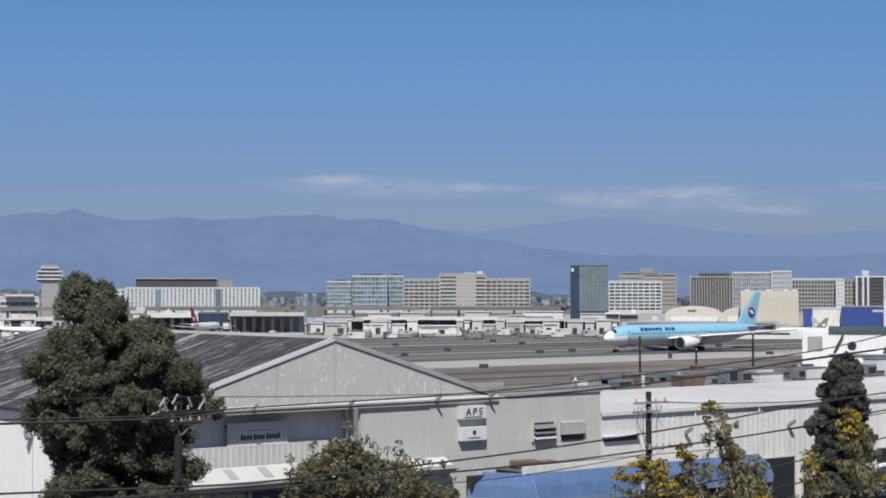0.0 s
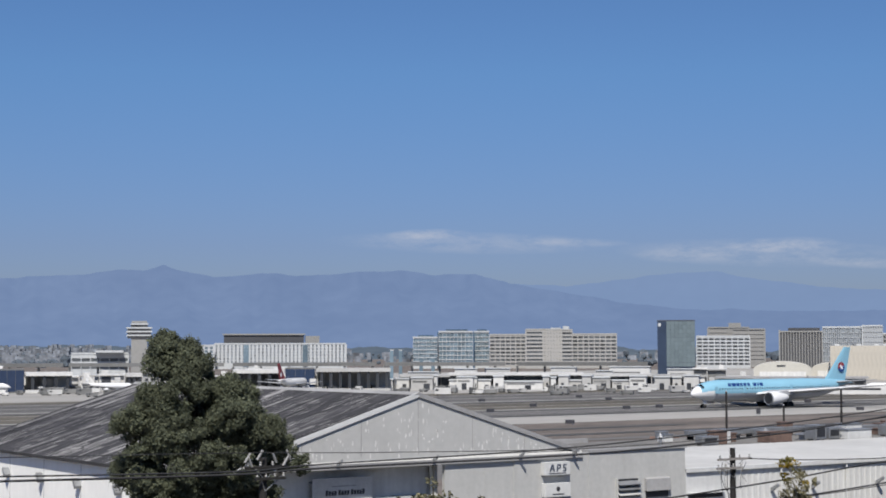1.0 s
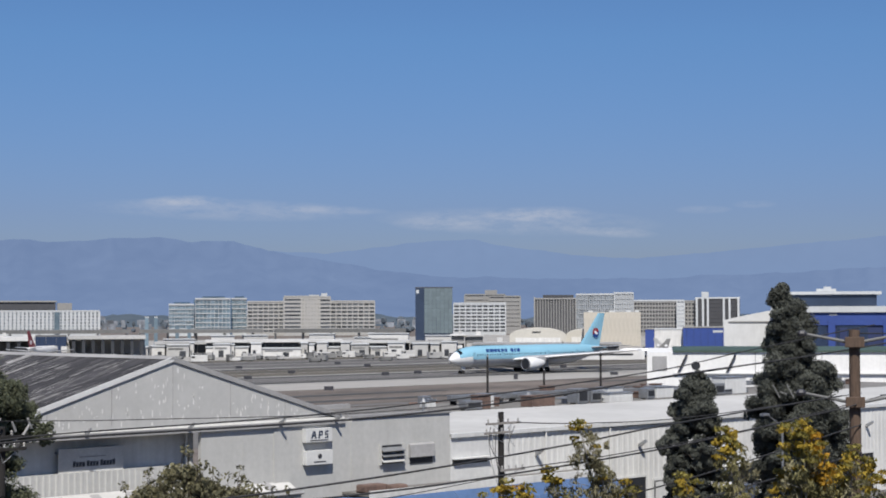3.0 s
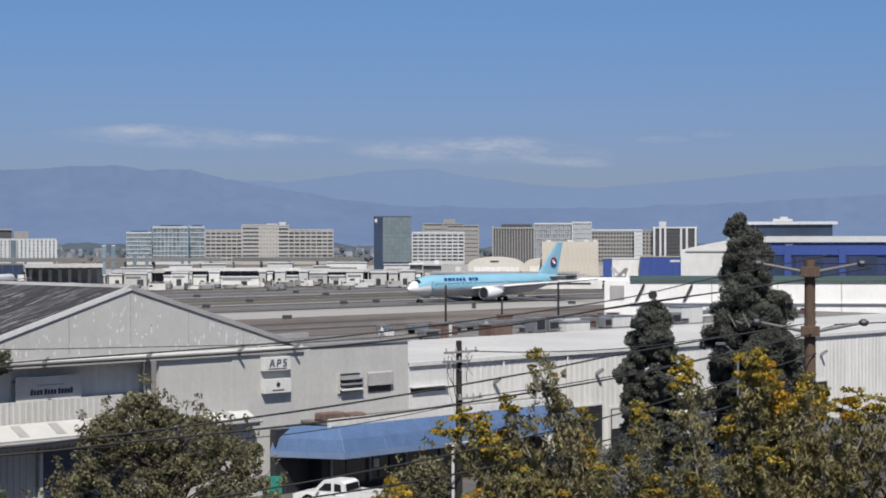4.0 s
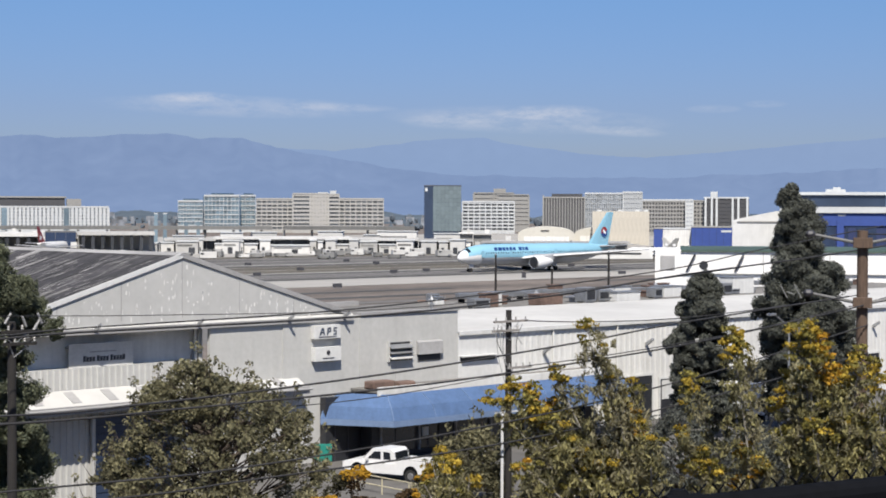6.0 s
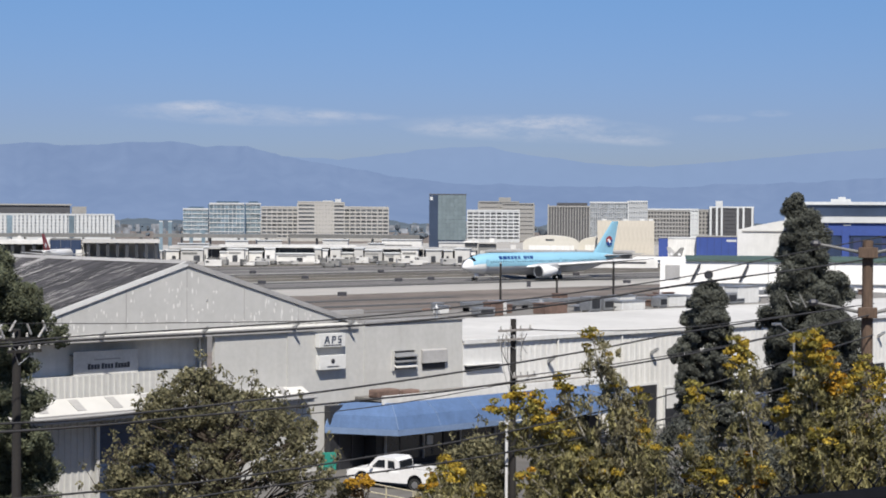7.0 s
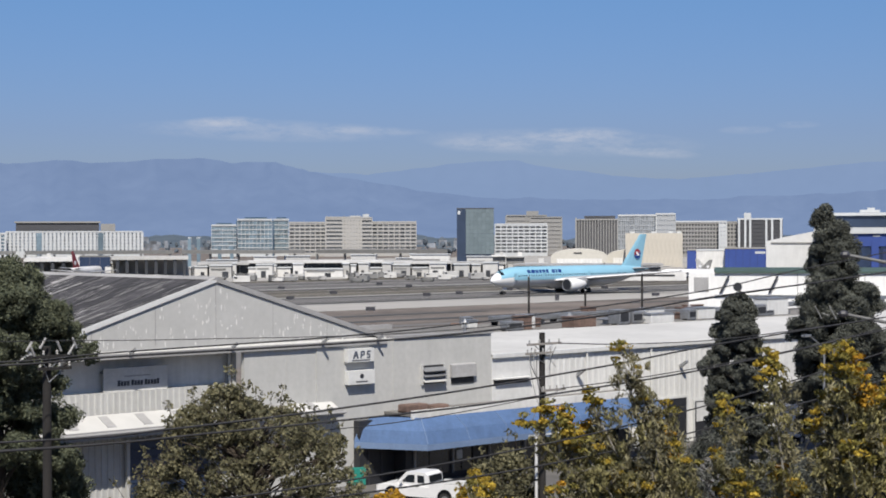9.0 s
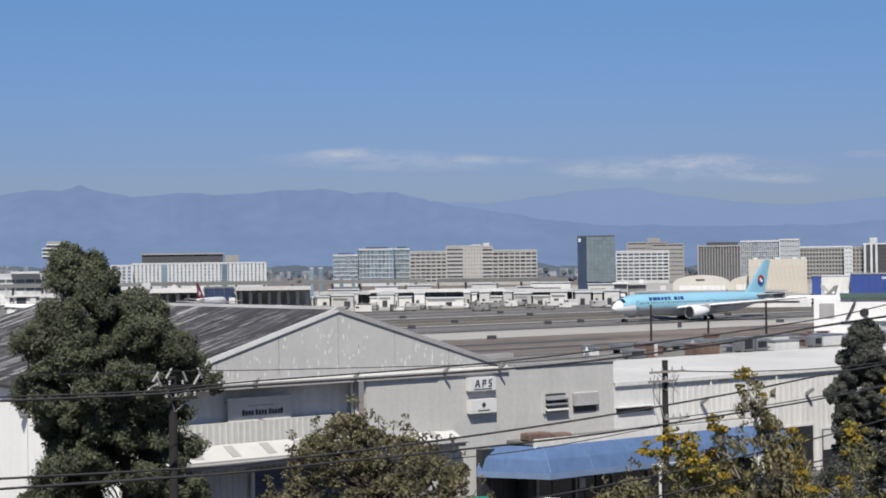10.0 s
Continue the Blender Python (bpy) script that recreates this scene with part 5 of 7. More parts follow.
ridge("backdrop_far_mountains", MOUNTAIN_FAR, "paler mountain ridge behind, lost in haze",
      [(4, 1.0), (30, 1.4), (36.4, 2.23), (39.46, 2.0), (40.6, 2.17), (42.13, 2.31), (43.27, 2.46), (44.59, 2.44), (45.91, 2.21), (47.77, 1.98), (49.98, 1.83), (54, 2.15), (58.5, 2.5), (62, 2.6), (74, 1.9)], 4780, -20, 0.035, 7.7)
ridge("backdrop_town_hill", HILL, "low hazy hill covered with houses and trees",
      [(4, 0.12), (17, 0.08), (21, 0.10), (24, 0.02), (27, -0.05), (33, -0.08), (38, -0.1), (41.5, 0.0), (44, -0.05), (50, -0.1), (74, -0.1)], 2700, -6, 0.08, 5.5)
bm = bmesh.new()
rr = random.Random(8)
for i in range(420):
    az = rr.choice([rr.uniform(15, 25), rr.uniform(15, 46)])
    d = rr.uniform(1500, 2450)
    p = spot(az, d, rr.uniform(0, 7) + max(0, (d - 1900) * 0.012))
    w = rr.uniform(4, 11)
    bmbox(bm, -w / 2, w / 2, -3, 3, -4, rr.uniform(1.5, 4.0), pose(p.x, p.y, p.z, 0, 0, -az))
for i in range(520):
    az, d = rr.uniform(13, 27), rr.uniform(1750, 2600)
    u = (d - 1750) / 850
    p = spot(az, d, 4 + 17 * u * rr.uniform(0.6, 1.0))
    w = rr.uniform(3, 9)
    bmbox(bm, -w / 2, w / 2, -3, 3, -16, rr.uniform(1.0, 2.6), pose(p.x, p.y, p.z, 0, 0, -az + rr.uniform(-20, 20)))
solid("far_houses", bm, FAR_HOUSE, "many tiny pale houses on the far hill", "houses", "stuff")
bm = bmesh.new()
for i in range(650):
    az = rr.choice([rr.uniform(15, 26), rr.uniform(15, 62)])
    d = rr.uniform(1420, 2400)
    p = spot(az, d, max(0, (d - 1900) * 0.012))
    s = rr.uniform(2, 5)
    mm = pose(p.x, p.y, p.z + s * 0.6) @ Matrix.Diagonal((s * rr.uniform(.7, 1.3), s, s * rr.uniform(.7, 1.6), 1))
    bmesh.ops.create_icosphere(bm, subdivisions=1, radius=1.0, matrix=mm)
for v in bm.verts:
    v.co += Vector((noise.noise(v.co * 0.3), noise.noise(v.co * 0.31 + Vector((9, 0, 0))), noise.noise(v.co * 0.29))) * 1.6
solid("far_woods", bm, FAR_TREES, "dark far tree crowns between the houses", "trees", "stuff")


# ---- aircraft ----
def shell(profile, a0, a1, n=16, y_scale=1.0):
    """Part of a round body between two angles (degrees from +y, counter-clockwise)."""
    bm = bmesh.new()
    rows = []
    for s, r, lift in profile:
        rows.append([bm.verts.new((s, y_scale * r * math.cos(radians(a0 + (a1 - a0) * i / n)), r * math.sin(radians(a0 + (a1 - a0) * i / n)) + lift)) for i in range(n + 1)])
    for a, b in zip(rows, rows[1:]):
        for i in range(n):
            bm.faces.new((a[i], b[i], b[i + 1], a[i + 1]))
    return bm


def blade(root0, root1, tip0, tip1, thick_root, thick_tip, axis):
    """A tapered wing or fin with a lens-shaped section: leading and trailing points at root and tip."""
    bm = bmesh.new()
    rings = []
    for le, te, th in ((root0, root1, thick_root), (tip0, tip1, thick_tip)):
        le, te = Vector(le), Vector(te)
        up = Vector((0, 0, 1)) if axis == "z" else Vector((0, 1, 0))
        ring = []
        for u, h in ((0, 0), (0.12, 0.36), (0.35, 0.5), (0.7, 0.28), (1, 0.02), (0.7, -0.24), (0.35, -0.42), (0.12, -0.3)):
            ring.append(bm.verts.new(le + (te - le) * u + up * h * th))
        rings.append(ring)
    for i in range(8):
        bm.faces.new((rings[0][i], rings[0][(i + 1) % 8], rings[1][(i + 1) % 8], rings[1][i]))
    bm.faces.new(rings[0][::-1])
    bm.faces.new(rings[1])
    bmesh.ops.recalc_face_normals(bm, faces=bm.faces[:])
    return bm


def airliner():
    p = thing("airliner", "pale blue and silver twin-engine airliner taxiing on the runway", "airliner", pose(315.0, 330.0, 0.07, 0, 0, 1.5))
    zc = 4.6
    prof = [(0, 0.12, -0.85), (0.35, 0.62, -0.78), (1.1, 1.15, -0.62), (2.4, 1.75, -0.42), (4.4, 2.35, -0.2), (7, 2.75, -0.06), (10, 2.95, 0), (30, 2.95, 0), (45, 2.95, 0),
            (50, 2.65, 0.22), (55, 2.1, 0.6), (60, 1.3, 1.1), (64, 0.6, 1.5), (66, 0.2, 1.65)]
    prof = [(s, r, l + zc) for s, r, l in prof]
    part("upper_fuselage", shell(prof, -14, 194, 22), JET_BLUE, p, "pale blue upper fuselage", smooth=True)
    part("belly", shell(prof, 194, 346, 16), JET_SILVER, p, "silver belly", smooth=True)
    nose = [(s - 0.012, r + 0.012, l) for s, r, l in prof[:6]]
    part("nose_cone", shell(nose, 176, 364, 16), JET_WHITE, p, "white nose", smooth=True)
    part("radome", shell([(s - 0.02, r + 0.02, l) for s, r, l in prof[:4]], 0, 360, 24), JET_WHITE, p, "white radome", smooth=True)
    for k in range(2):
        for sgn in (1, -1):
            a, b = radians(90 + sgn * (8 + 26 * k)), radians(90 + sgn * (30 + 26 * k))
            pts = []
            for s, r, l in ((2.6, 1.85, -0.36 + zc), (3.4, 2.12, -0.26 + zc)):
                pts += [(s, r * math.cos(a), r * math.sin(a) + l), (s, r * math.cos(b), r * math.sin(b) + l)]
            cock = bmesh.new()
            lo, hi = [cock.verts.new(pts[q]) for q in (0, 1, 3, 2)], [cock.verts.new(Vector(pts[q]) + Vector((-0.05, 0, 0.05))) for q in (0, 1, 3, 2)]
            cock.faces.new(hi)
            for q in range(4):
                cock.faces.new((lo[q], lo[(q + 1) % 4], hi[(q + 1) % 4], hi[q]))
            part("cockpit_window", cock, CAR_GLASS, p, "dark cockpit window")
    wm = mesh_of("cabin_window", box(-0.16, 0.16, -0.02, 0.02, -0.22, 0.22), CAR_GLASS)
    for i in range(46):
        x = 8.0 + i * 0.98
        o = part("cabin_window", wm, CAR_GLASS, p)
        o.location = (x, -2.94, zc + 0.55)
    for x in (6.2, 17.5, 36.0, 49.0):
        part("cabin_door", box(x, x + 1.0, -2.97 if x < 45 else -2.75, -2.88 if x < 45 else -2.6, zc - 0.6, zc + 1.25, 0.03), JET_BLUE, p)
    # plain shapes in place of the carrier's lettering
    for x0, x1 in ((11.6, 12.7), (13.1, 14.6), (14.9, 15.9), (16.3, 17.2), (17.6, 18.7), (19.1, 20.0), (21.4, 22.6), (23.0, 23.6), (24.0, 25.2)):
        y = -math.sqrt(2.95 ** 2 - 1.7 ** 2)
        part("lettering_bar", prism([(y - 0.32, 1.15 + zc), (y - 0.02, 2.05 + zc), (y + 0.05, 2.05 + zc), (y - 0.2, 1.15 + zc)], "x", x0, x1), JET_DARK, p)
    # wings, tail
    for sgn in (-1, 1):
        side = "left" if sgn < 0 else "right"
        wing = part("wing", blade((22.5, sgn * 2.3, 3.5), (36.5, sgn * 2.3, 3.7), (44.0, sgn * 29, 6.2), (46.6, sgn * 29, 6.2), 1.9, 0.35, "z"), JET_GREY, p, "swept silver-grey wing")
        part("slat", blade((22.2, sgn * 2.6, 3.55), (24.4, sgn * 2.6, 3.75), (43.7, sgn * 29.05, 6.22), (44.5, sgn * 29.05, 6.25), 0.7, 0.25, "z"), JET_WHITE, wing, "white leading edge")
        for yy in (10, 15.5, 21):
            xx = 36.2 + yy * 0.24
            part("flap_fairing", lathe([(xx - 3, 0.1, 3.3 + yy * 0.1), (xx - 1.5, 0.42, 3.2 + yy * 0.1), (xx + 1.5, 0.3, 3.2 + yy * 0.1), (xx + 3, 0.05, 3.35 + yy * 0.1)], 8), JET_GREY, wing).location = (0, sgn * yy, 0)
        part("tailplane", blade((56.5, sgn * 0.8, 6.3), (63.5, sgn * 0.5, 6.4), (63.2, sgn * 9.8, 7.0), (66.2, sgn * 9.8, 7.0), 0.7, 0.2, "z"), JET_GREY, p, "grey tailplane")
        e = part("engine", lathe([(20.2, 1.62, 2.5), (20.5, 1.78, 2.5), (21.5, 1.88, 2.5), (23.5, 1.8, 2.5), (25.6, 1.3, 2.6), (27.2, 0.8, 2.7), (28.0, 0.3, 2.7)], 24), JET_WHITE, p, "large white engine nacelle", smooth=True)
        e.location = (0, sgn * 9.3, 0)
        part("intake_lip", lathe([(20.05, 1.45, 2.5), (19.95, 1.62, 2.5), (20.25, 1.68, 2.5)], 24), STEEL, e)
        part("intake", lathe([(20.0, 1.42, 2.5), (20.04, 1.3, 2.5)], 24), DARK, e, "dark intake")
        part("engine_pylon", prism([(22.0, 4.2), (29.5, 4.6), (29.5, 3.6), (26.0, 3.0)], "y", sgn * 9.1, sgn * 9.5), JET_GREY, e).location = (0, -sgn * 9.3, 0)
    fin = part("tail_fin", blade((53.6, 0, 7.0), (62.6, 0, 6.4), (62.3, 0, 16.4), (65.3, 0, 16.4), 0.9, 0.3, "y"), JET_BLUE, p, "pale blue tail fin with round red and blue shape")
    for (cx, cz, r, mt, a0, a1) in ((60.6, 10.6, 1.45, JET_RED, 20, 200), (60.6, 10.6, 1.45, JET_DARK, 200, 380)):
        for sgn in (-1, 1):
            pts = [(cx, cz)] + [(cx + r * math.cos(radians(a0 + (a1 - a0) * i / 12)), cz + r * math.sin(radians(a0 + (a1 - a0) * i / 12))) for i in range(13)]
            part("roundel_half", prism(pts, "y", sgn * 0.42, sgn * 0.46), mt, fin)
    for sgn in (-1, 1):
        part("roundel_bar", prism([(59.8, 10.9), (60.4, 11.3), (61.5, 10.3), (60.8, 9.9)], "y", sgn * 0.462, sgn * 0.48), JET_WHITE, fin)
    # undercarriage
    for gx, gys, r, pairs in ((4.6, (0,), 0.52, (0,)), (32.8, (-4.9, 4.9), 0.68, (-0.75, 0.75))):
        for gy in gys:
            g = part("landing_gear", rod((gx, gy, r), (gx, gy * 0.9, 3.2), 0.17, 0.2), STEEL, p)
            for dx in pairs:
                for dy in (-0.5, 0.5):
                    part("wheel", rod((gx + dx, gy + dy - 0.2, r), (gx + dx, gy + dy + 0.2, r), r, r, 14), TYRE, g)
            part("gear_door", box(gx - 0.8, gx + 0.8, gy - 0.75, gy - 0.68, r + 0.7, 3.0), JET_SILVER, g)
    part("belly_fairing", lathe([(20, 0.6, 3.1), (23, 1.9, 3.2), (30, 2.2, 3.15), (36, 1.9, 3.2), (40, 0.5, 3.2)], 16), JET_SILVER, p, smooth=True)
    return p


airliner()


def parked_jet(az, dist, turn, tail, label, scale=0.8, body=None):
    j = thing("parked_airliner", label, "airliner", facing(az, dist, turn), "parked airliners")
    j.scale = (scale,) * 3
    prof = [(s, r, l + 4.6) for s, r, l in ((-20, 0.2, -0.6), (-18, 1.2, -0.3), (-15, 1.9, 0), (8, 1.9, 0), (15, 1.1, 0.6), (20, 0.25, 1.2))]
    part("fuselage", lathe(prof, 16), body or JET_WHITE, j, smooth=True)
    f = part("tail_fin", blade((10.5, 0, 6.2), (18, 0, 5.8), (17.5, 0, 13.5), (20.5, 0, 13.5), 0.7, 0.25, "y"), tail, j, "coloured tail fin")
    for s in (-1, 1):
        part("fin_shape", prism([(15.2, 8.6), (16.4, 7.2), (18.0, 8.0), (17.2, 9.6)], "y", s * 0.3, s * 0.36), JET_WHITE, f)
        part("wing", blade((-4, s * 1.5, 3.6), (3, s * 1.5, 3.7), (5, s * 16, 5), (7, s * 16, 5), 1.0, 0.25, "z"), JET_GREY, j)
        part("tailplane", blade((13, s * 0.5, 5.8), (18, s * 0.5, 5.8), (18, s * 6, 6.2), (20, s * 6, 6.2), 0.5, 0.2, "z"), JET_GREY, j)
        part("engine", lathe([(-3, 1.0, 2.2), (0, 1.1, 2.2), (2, 0.7, 2.3)], 12), JET_WHITE, j).location = (0, s * 5.5, 0)
        part("landing_gear", rod((1, s * 2.5, 0), (1, s * 2.5, 3.4), 0.3), TYRE, j)
    part("landing_gear", rod((-15, 0, 0), (-15, 0, 3.4), 0.25), TYRE, j)


parked_jet(30.25, 632, -112, JET_RED, "white airliner with red tail parked at the terminal", 0.8)
parked_jet(50.2, 640, 10, TERM_GREY, "small grey airliner parked before the hangars", 0.5)
parked_jet(51.4, 650, 170, TERM_WHITE, "small white airliner parked before the hangars", 0.5)
parked_jet(24.1, 640, 150, TERM_WHITE, "white airliner parked at the terminal", 0.55)
parked_jet(19.9, 636, 160, JET_YELLOW, "white airliner with yellow tail parked at the terminal", 0.6)

# airfield signs and posts
for i, (az, el) in enumerate(((39.6, -2.6), (45.9, -2.25), (38.35, -2.02), (36.6, -1.85), (44.3, -1.9), (47.5, -1.85), (40.9, -1.8), (41.5, -2.1), (42.6, -2.05), (36.9, -2.2), (49.2, -2.1), (33.9, -2.1), (39.9, -1.72), (46.2, -1.68))):
    D = EYE[2] / math.tan(radians(-el))
    s = thing("airfield_sign", "low dark airfield guidance sign on short legs", "sign", facing(az, D, 8), "airfield signs")
    w = 1.0 if i != 1 else 0.5
    part("panel", box(-w, w, -0.15, 0.15, 0.25, 1.1 if i != 1 else 1.7, 0.04), SIGN_DARK, s)
    part("leg", box(-w * 0.8, -w * 0.8 + 0.1, -0.05, 0.05, 0, 0.25), STEEL, s)
    part("leg", box(w * 0.8 - 0.1, w * 0.8, -0.05, 0.05, 0, 0.25), STEEL, s)
for az, top, D in ((44.95, -1.45, 205), (46.85, -1.9, 210), (48.75, -1.35, 205)):
    p = thing("lamp_post", "slim dark brown steel post by the airport fence", "post", facing(az, D), "fence posts")
    part("post", rod((0, 0, 0), (0, 0, height(top, D)), 0.16, 0.12, 8), WOOD_POLE, p)
    part("base_plate", box(-0.3, 0.3, -0.3, 0.3, 0, 0.1), STEEL, p)
    part("cap", rod((0, 0, height(top, D)), (0, 0, height(top, D) + 0.15), 0.16, 0.05, 8), STEEL, p)
t = thing("barrier_row", "row of rusty red barriers on dry earth", "barrier", facing(42.8, 300, 5))
for i in range(3):
    part("barrier", prism([(-0.4, 0), (0.4, 0), (0.15, 0.8), (-0.15, 0.8)], "x", -2.6 + i * 1.8, -1.1 + i * 1.8), RUST, t)


# ---- pickup truck ----
def pickup():
    t = thing("pickup_truck", "white crew-cab pickup truck parked by the awning", "pickup", pose(68.45, 77.5, 0.09, 0, 0, 19))
    w = 0.98
    part("lower_body", prism([(-2.92, 0.62), (-2.92, 1.02), (2.55, 1.08), (2.9, 0.9), (2.92, 0.55), (2.3, 0.45), (2.25, 0.75), (1.45, 0.75), (1.35, 0.42), (-1.3, 0.42), (-1.4, 0.75), (-2.25, 0.75), (-2.35, 0.5)], "x", -w, w), CAR_WHITE, t)
    part("bonnet", prism([(1.3, 1.05), (1.35, 1.2), (2.45, 1.12), (2.88, 0.98), (2.9, 0.8)], "x", -w + 0.06, w - 0.06), CAR_WHITE, t)
    part("cab", prism([(-0.75, 1.04), (-0.65, 1.72), (-0.4, 1.9), (0.85, 1.9), (1.6, 1.16), (1.6, 1.04)], "x", -w + 0.1, w - 0.1), CAR_WHITE, t, "white crew cab")
    for s in (-1, 1):
        for y in (1.85, -1.85):
            part("wheel_arch", rod((s * (w - 0.2), y, 0.5), (s * (w + 0.006), y, 0.5), 0.5, 0.5, 20), BLACK, t, "dark wheel arch")
        x0 = s * (w - 0.1)
        part("side_window", prism([(-0.42, 1.27), (-0.38, 1.7), (0.08, 1.74), (0.08, 1.27)], "x", x0 - 0.004 * s, x0 + 0.015 * s), CAR_GLASS, t)
        part("side_window", prism([(0.28, 1.27), (0.28, 1.74), (0.72, 1.72), (1.22, 1.27)], "x", x0 - 0.004 * s, x0 + 0.015 * s), CAR_GLASS, t)
        part("bed_side", prism([(-2.92, 1.03), (-2.92, 1.32), (-0.8, 1.34), (-0.8, 1.04)], "x", s * (w - 0.1), s * w), CAR_WHITE, t)
        part("mirror", box(min(s * w, s * (w + 0.22)), max(s * w, s * (w + 0.22)), 1.05, 1.2, 1.2, 1.42, 0.03), CAR_WHITE, t)
        part("tail_light", box(min(s * 0.8, s * 0.985), max(s * 0.8, s * 0.985), -2.96, -2.9, 0.95, 1.28), LAMP_RED, t)
        part("headlight", box(min(s * 0.6, s * 0.97), max(s * 0.6, s * 0.97), 2.8, 2.93, 0.82, 1.0), LAMP_CLEAR, t)
        part("door_handle", box(min(s * w, s * (w + 0.03)), max(s * w, s * (w + 0.03)), -0.05, 0.12, 1.05, 1.09), BLACK, t)
        for y in (1.85, -1.85):
            wh = part("wheel", rod((s * 0.72, y, 0.39), (s * (w + 0.02), y, 0.39), 0.39, 0.39, 20), TYRE, t, "black tyre")
            part("rim", rod((s * 0.96, y, 0.39), (s * (w + 0.035), y, 0.39), 0.24, 0.2, 14), RIM, wh)
    part("windscreen", prism([(0.92, 1.86), (1.56, 1.22), (1.6, 1.25), (0.96, 1.89)], "x", -w + 0.2, w - 0.2), CAR_GLASS, t)
    part("rear_window", prism([(-0.71, 1.3), (-0.645, 1.74), (-0.685, 1.74), (-0.75, 1.3)], "x", -w + 0.22, w - 0.22), CAR_GLASS, t)
    part("bed_floor", box(-w + 0.1, w - 0.1, -2.85, -0.78, 1.025, 1.045), BLACK, t, "dark bed liner")
    part("tailgate", box(-w + 0.12, w - 0.12, -2.93, -2.86, 1.0, 1.33, 0.02), CAR_WHITE, t)
    part("bumper", box(-w, w, -3.02, -2.9, 0.5, 0.72, 0.03), STEEL, t)
    part("bumper", box(-w, w, 2.88, 3.0, 0.45, 0.72, 0.03), STEEL, t)
    part("grille", box(-0.55, 0.55, 2.86, 2.95, 0.74, 1.0), BLACK, t)


pickup()

t = thing("pipe_railing", "cream painted pipe railing beside the parking lot", "railing", pose(0, 0, 0))
for a, b in (((64.24, 76.0), (64.1, 71.0)), ((64.1, 71.0), (63.95, 66.5))):
    for z in (0.55, 1.05):
        part("rail", rod((*a, z), (*b, z), 0.04), RAIL_PAINT, t)
    for u in (0.02, 0.5, 0.98):
        x, y = a[0] + (b[0] - a[0]) * u, a[1] + (b[1] - a[1]) * u
        part("post", rod((x, y, 0), (x, y, 1.08), 0.045), RAIL_PAINT, t)
t = thing("teal_sign", "small teal panel sign on two posts beside shop", "sign", pose(66.95, 82.3, ground_z(66.95, 82.3), 0, 0, -30))
part("panel", box(-0.55, 0.55, -0.04, 0.04, 0.75, 1.85, 0.02), TEAL, t, "plain teal panel")
for x in (-0.45, 0.45):
    part("post", rod((x, 0.06, 0), (x, 0.06, 1.8), 0.035), STEEL, t)


# ---- poles and cables ----
def utility_pole(x, y, top, r, material, label, arms, turn=0.0, extras=True, arm_mat=GREY_WOOD, caps=True):
    z0 = ground_z(x, y) - 0.2
    p = thing("utility_pole", label, "utility pole", pose(x, y, z0, 0, 0, turn), "utility poles")
    h = top - z0
    part("pole", rod((0, 0, 0), (0, 0, h), r, r * 0.78, 12), material, p)
    for za, w, off in arms:
        z = za - z0
        arm = part("crossarm", box(off - w / 2, off + w / 2, -r - 0.13, -r - 0.01, z - 0.06, z + 0.06, 0.01), arm_mat, p, "wooden crossarm")
        for i in range(4 if caps else 0):
            xx = off - w / 2 + w * (0.06 + 0.88 * i / 3)
            part("insulator", lathe([(z + 0.06, 0.03, 0), (z + 0.1, 0.06, 0), (z + 0.16, 0.035, 0), (z + 0.2, 0.06, 0), (z + 0.26, 0.02, 0)], 8, "z"), PORCELAIN, arm).location = (xx, -r - 0.07, 0)
        for s in (-1, 1):
            part("arm_brace", rod((off + s * w * 0.28, -r - 0.02, z - 0.05), (0, -r * 0.8, z - 0.55), 0.02), STEEL, arm)
    if extras:
        for k, (xa, za, xb, zb, sag) in enumerate(((-1.1, 0.75, -0.55, 2.6, 0.35), (-0.9, 0.8, -0.3, 3.2, 0.3), (-0.7, 1.1, -0.2, 3.9, 0.25), (0.5, 0.8, 0.75, 1.9, 0.3), (0.75, 0.8, 0.3, 2.3, 0.2), (-1.3, 1.2, -0.25, 4.6, 0.2))):
            pts = [Vector((xa + (xb - xa) * u - sag * math.sin(math.pi * u), -r - 0.12, h - za - (zb - za) * u)) for u in [i / 8 for i in range(9)]]
            part("cable_loop", bent(pts, 0.02, 5), FASCIA if k % 2 else CABLE, p)
    return p


utility_pole(65.9, 65.0, 11.05, 0.2, WOOD_POLE, "dark creosoted utility pole with crossarms and loops", ((10.45, 2.6, -0.1), (9.95, 2.0, -0.5), (7.9, 1.8, 0.6)))
utility_pole(34.2, 62.0, 11.9, 0.22, WOOD_POLE, "dark utility pole with crowded crossarm before tree", ((11.5, 2.1, 0), (11.0, 1.5, 0.2)), 0.0, False, WOOD_POLE)
SLOPE_POLE = spot(29.0, 44)
left_pole = bpy.data.objects["utility_pole.001"]
lz = ground_z(34.2, 62.0) - 0.2
for k, (xx, zz) in enumerate(((-1.1, 11.75), (-0.75, 11.55), (-0.5, 11.85), (0.45, 11.7), (0.8, 11.55), (1.15, 11.8))):
    part("cutout_switch", rod((xx, -0.35, zz - lz), (xx + 0.22 * (-1) ** k, -0.45, zz + 0.42 - lz), 0.055, 0.045, 7), PORCELAIN, left_pole, "pale fuse switch")
b = utility_pole(42.0, 27.2, 15.9, 0.2, BROWN_POLE, "tall weathered brown utility pole with long cable ends", (), -57, False, BROWN_POLE, False)
bz = ground_z(42.0, 27.2) - 0.2
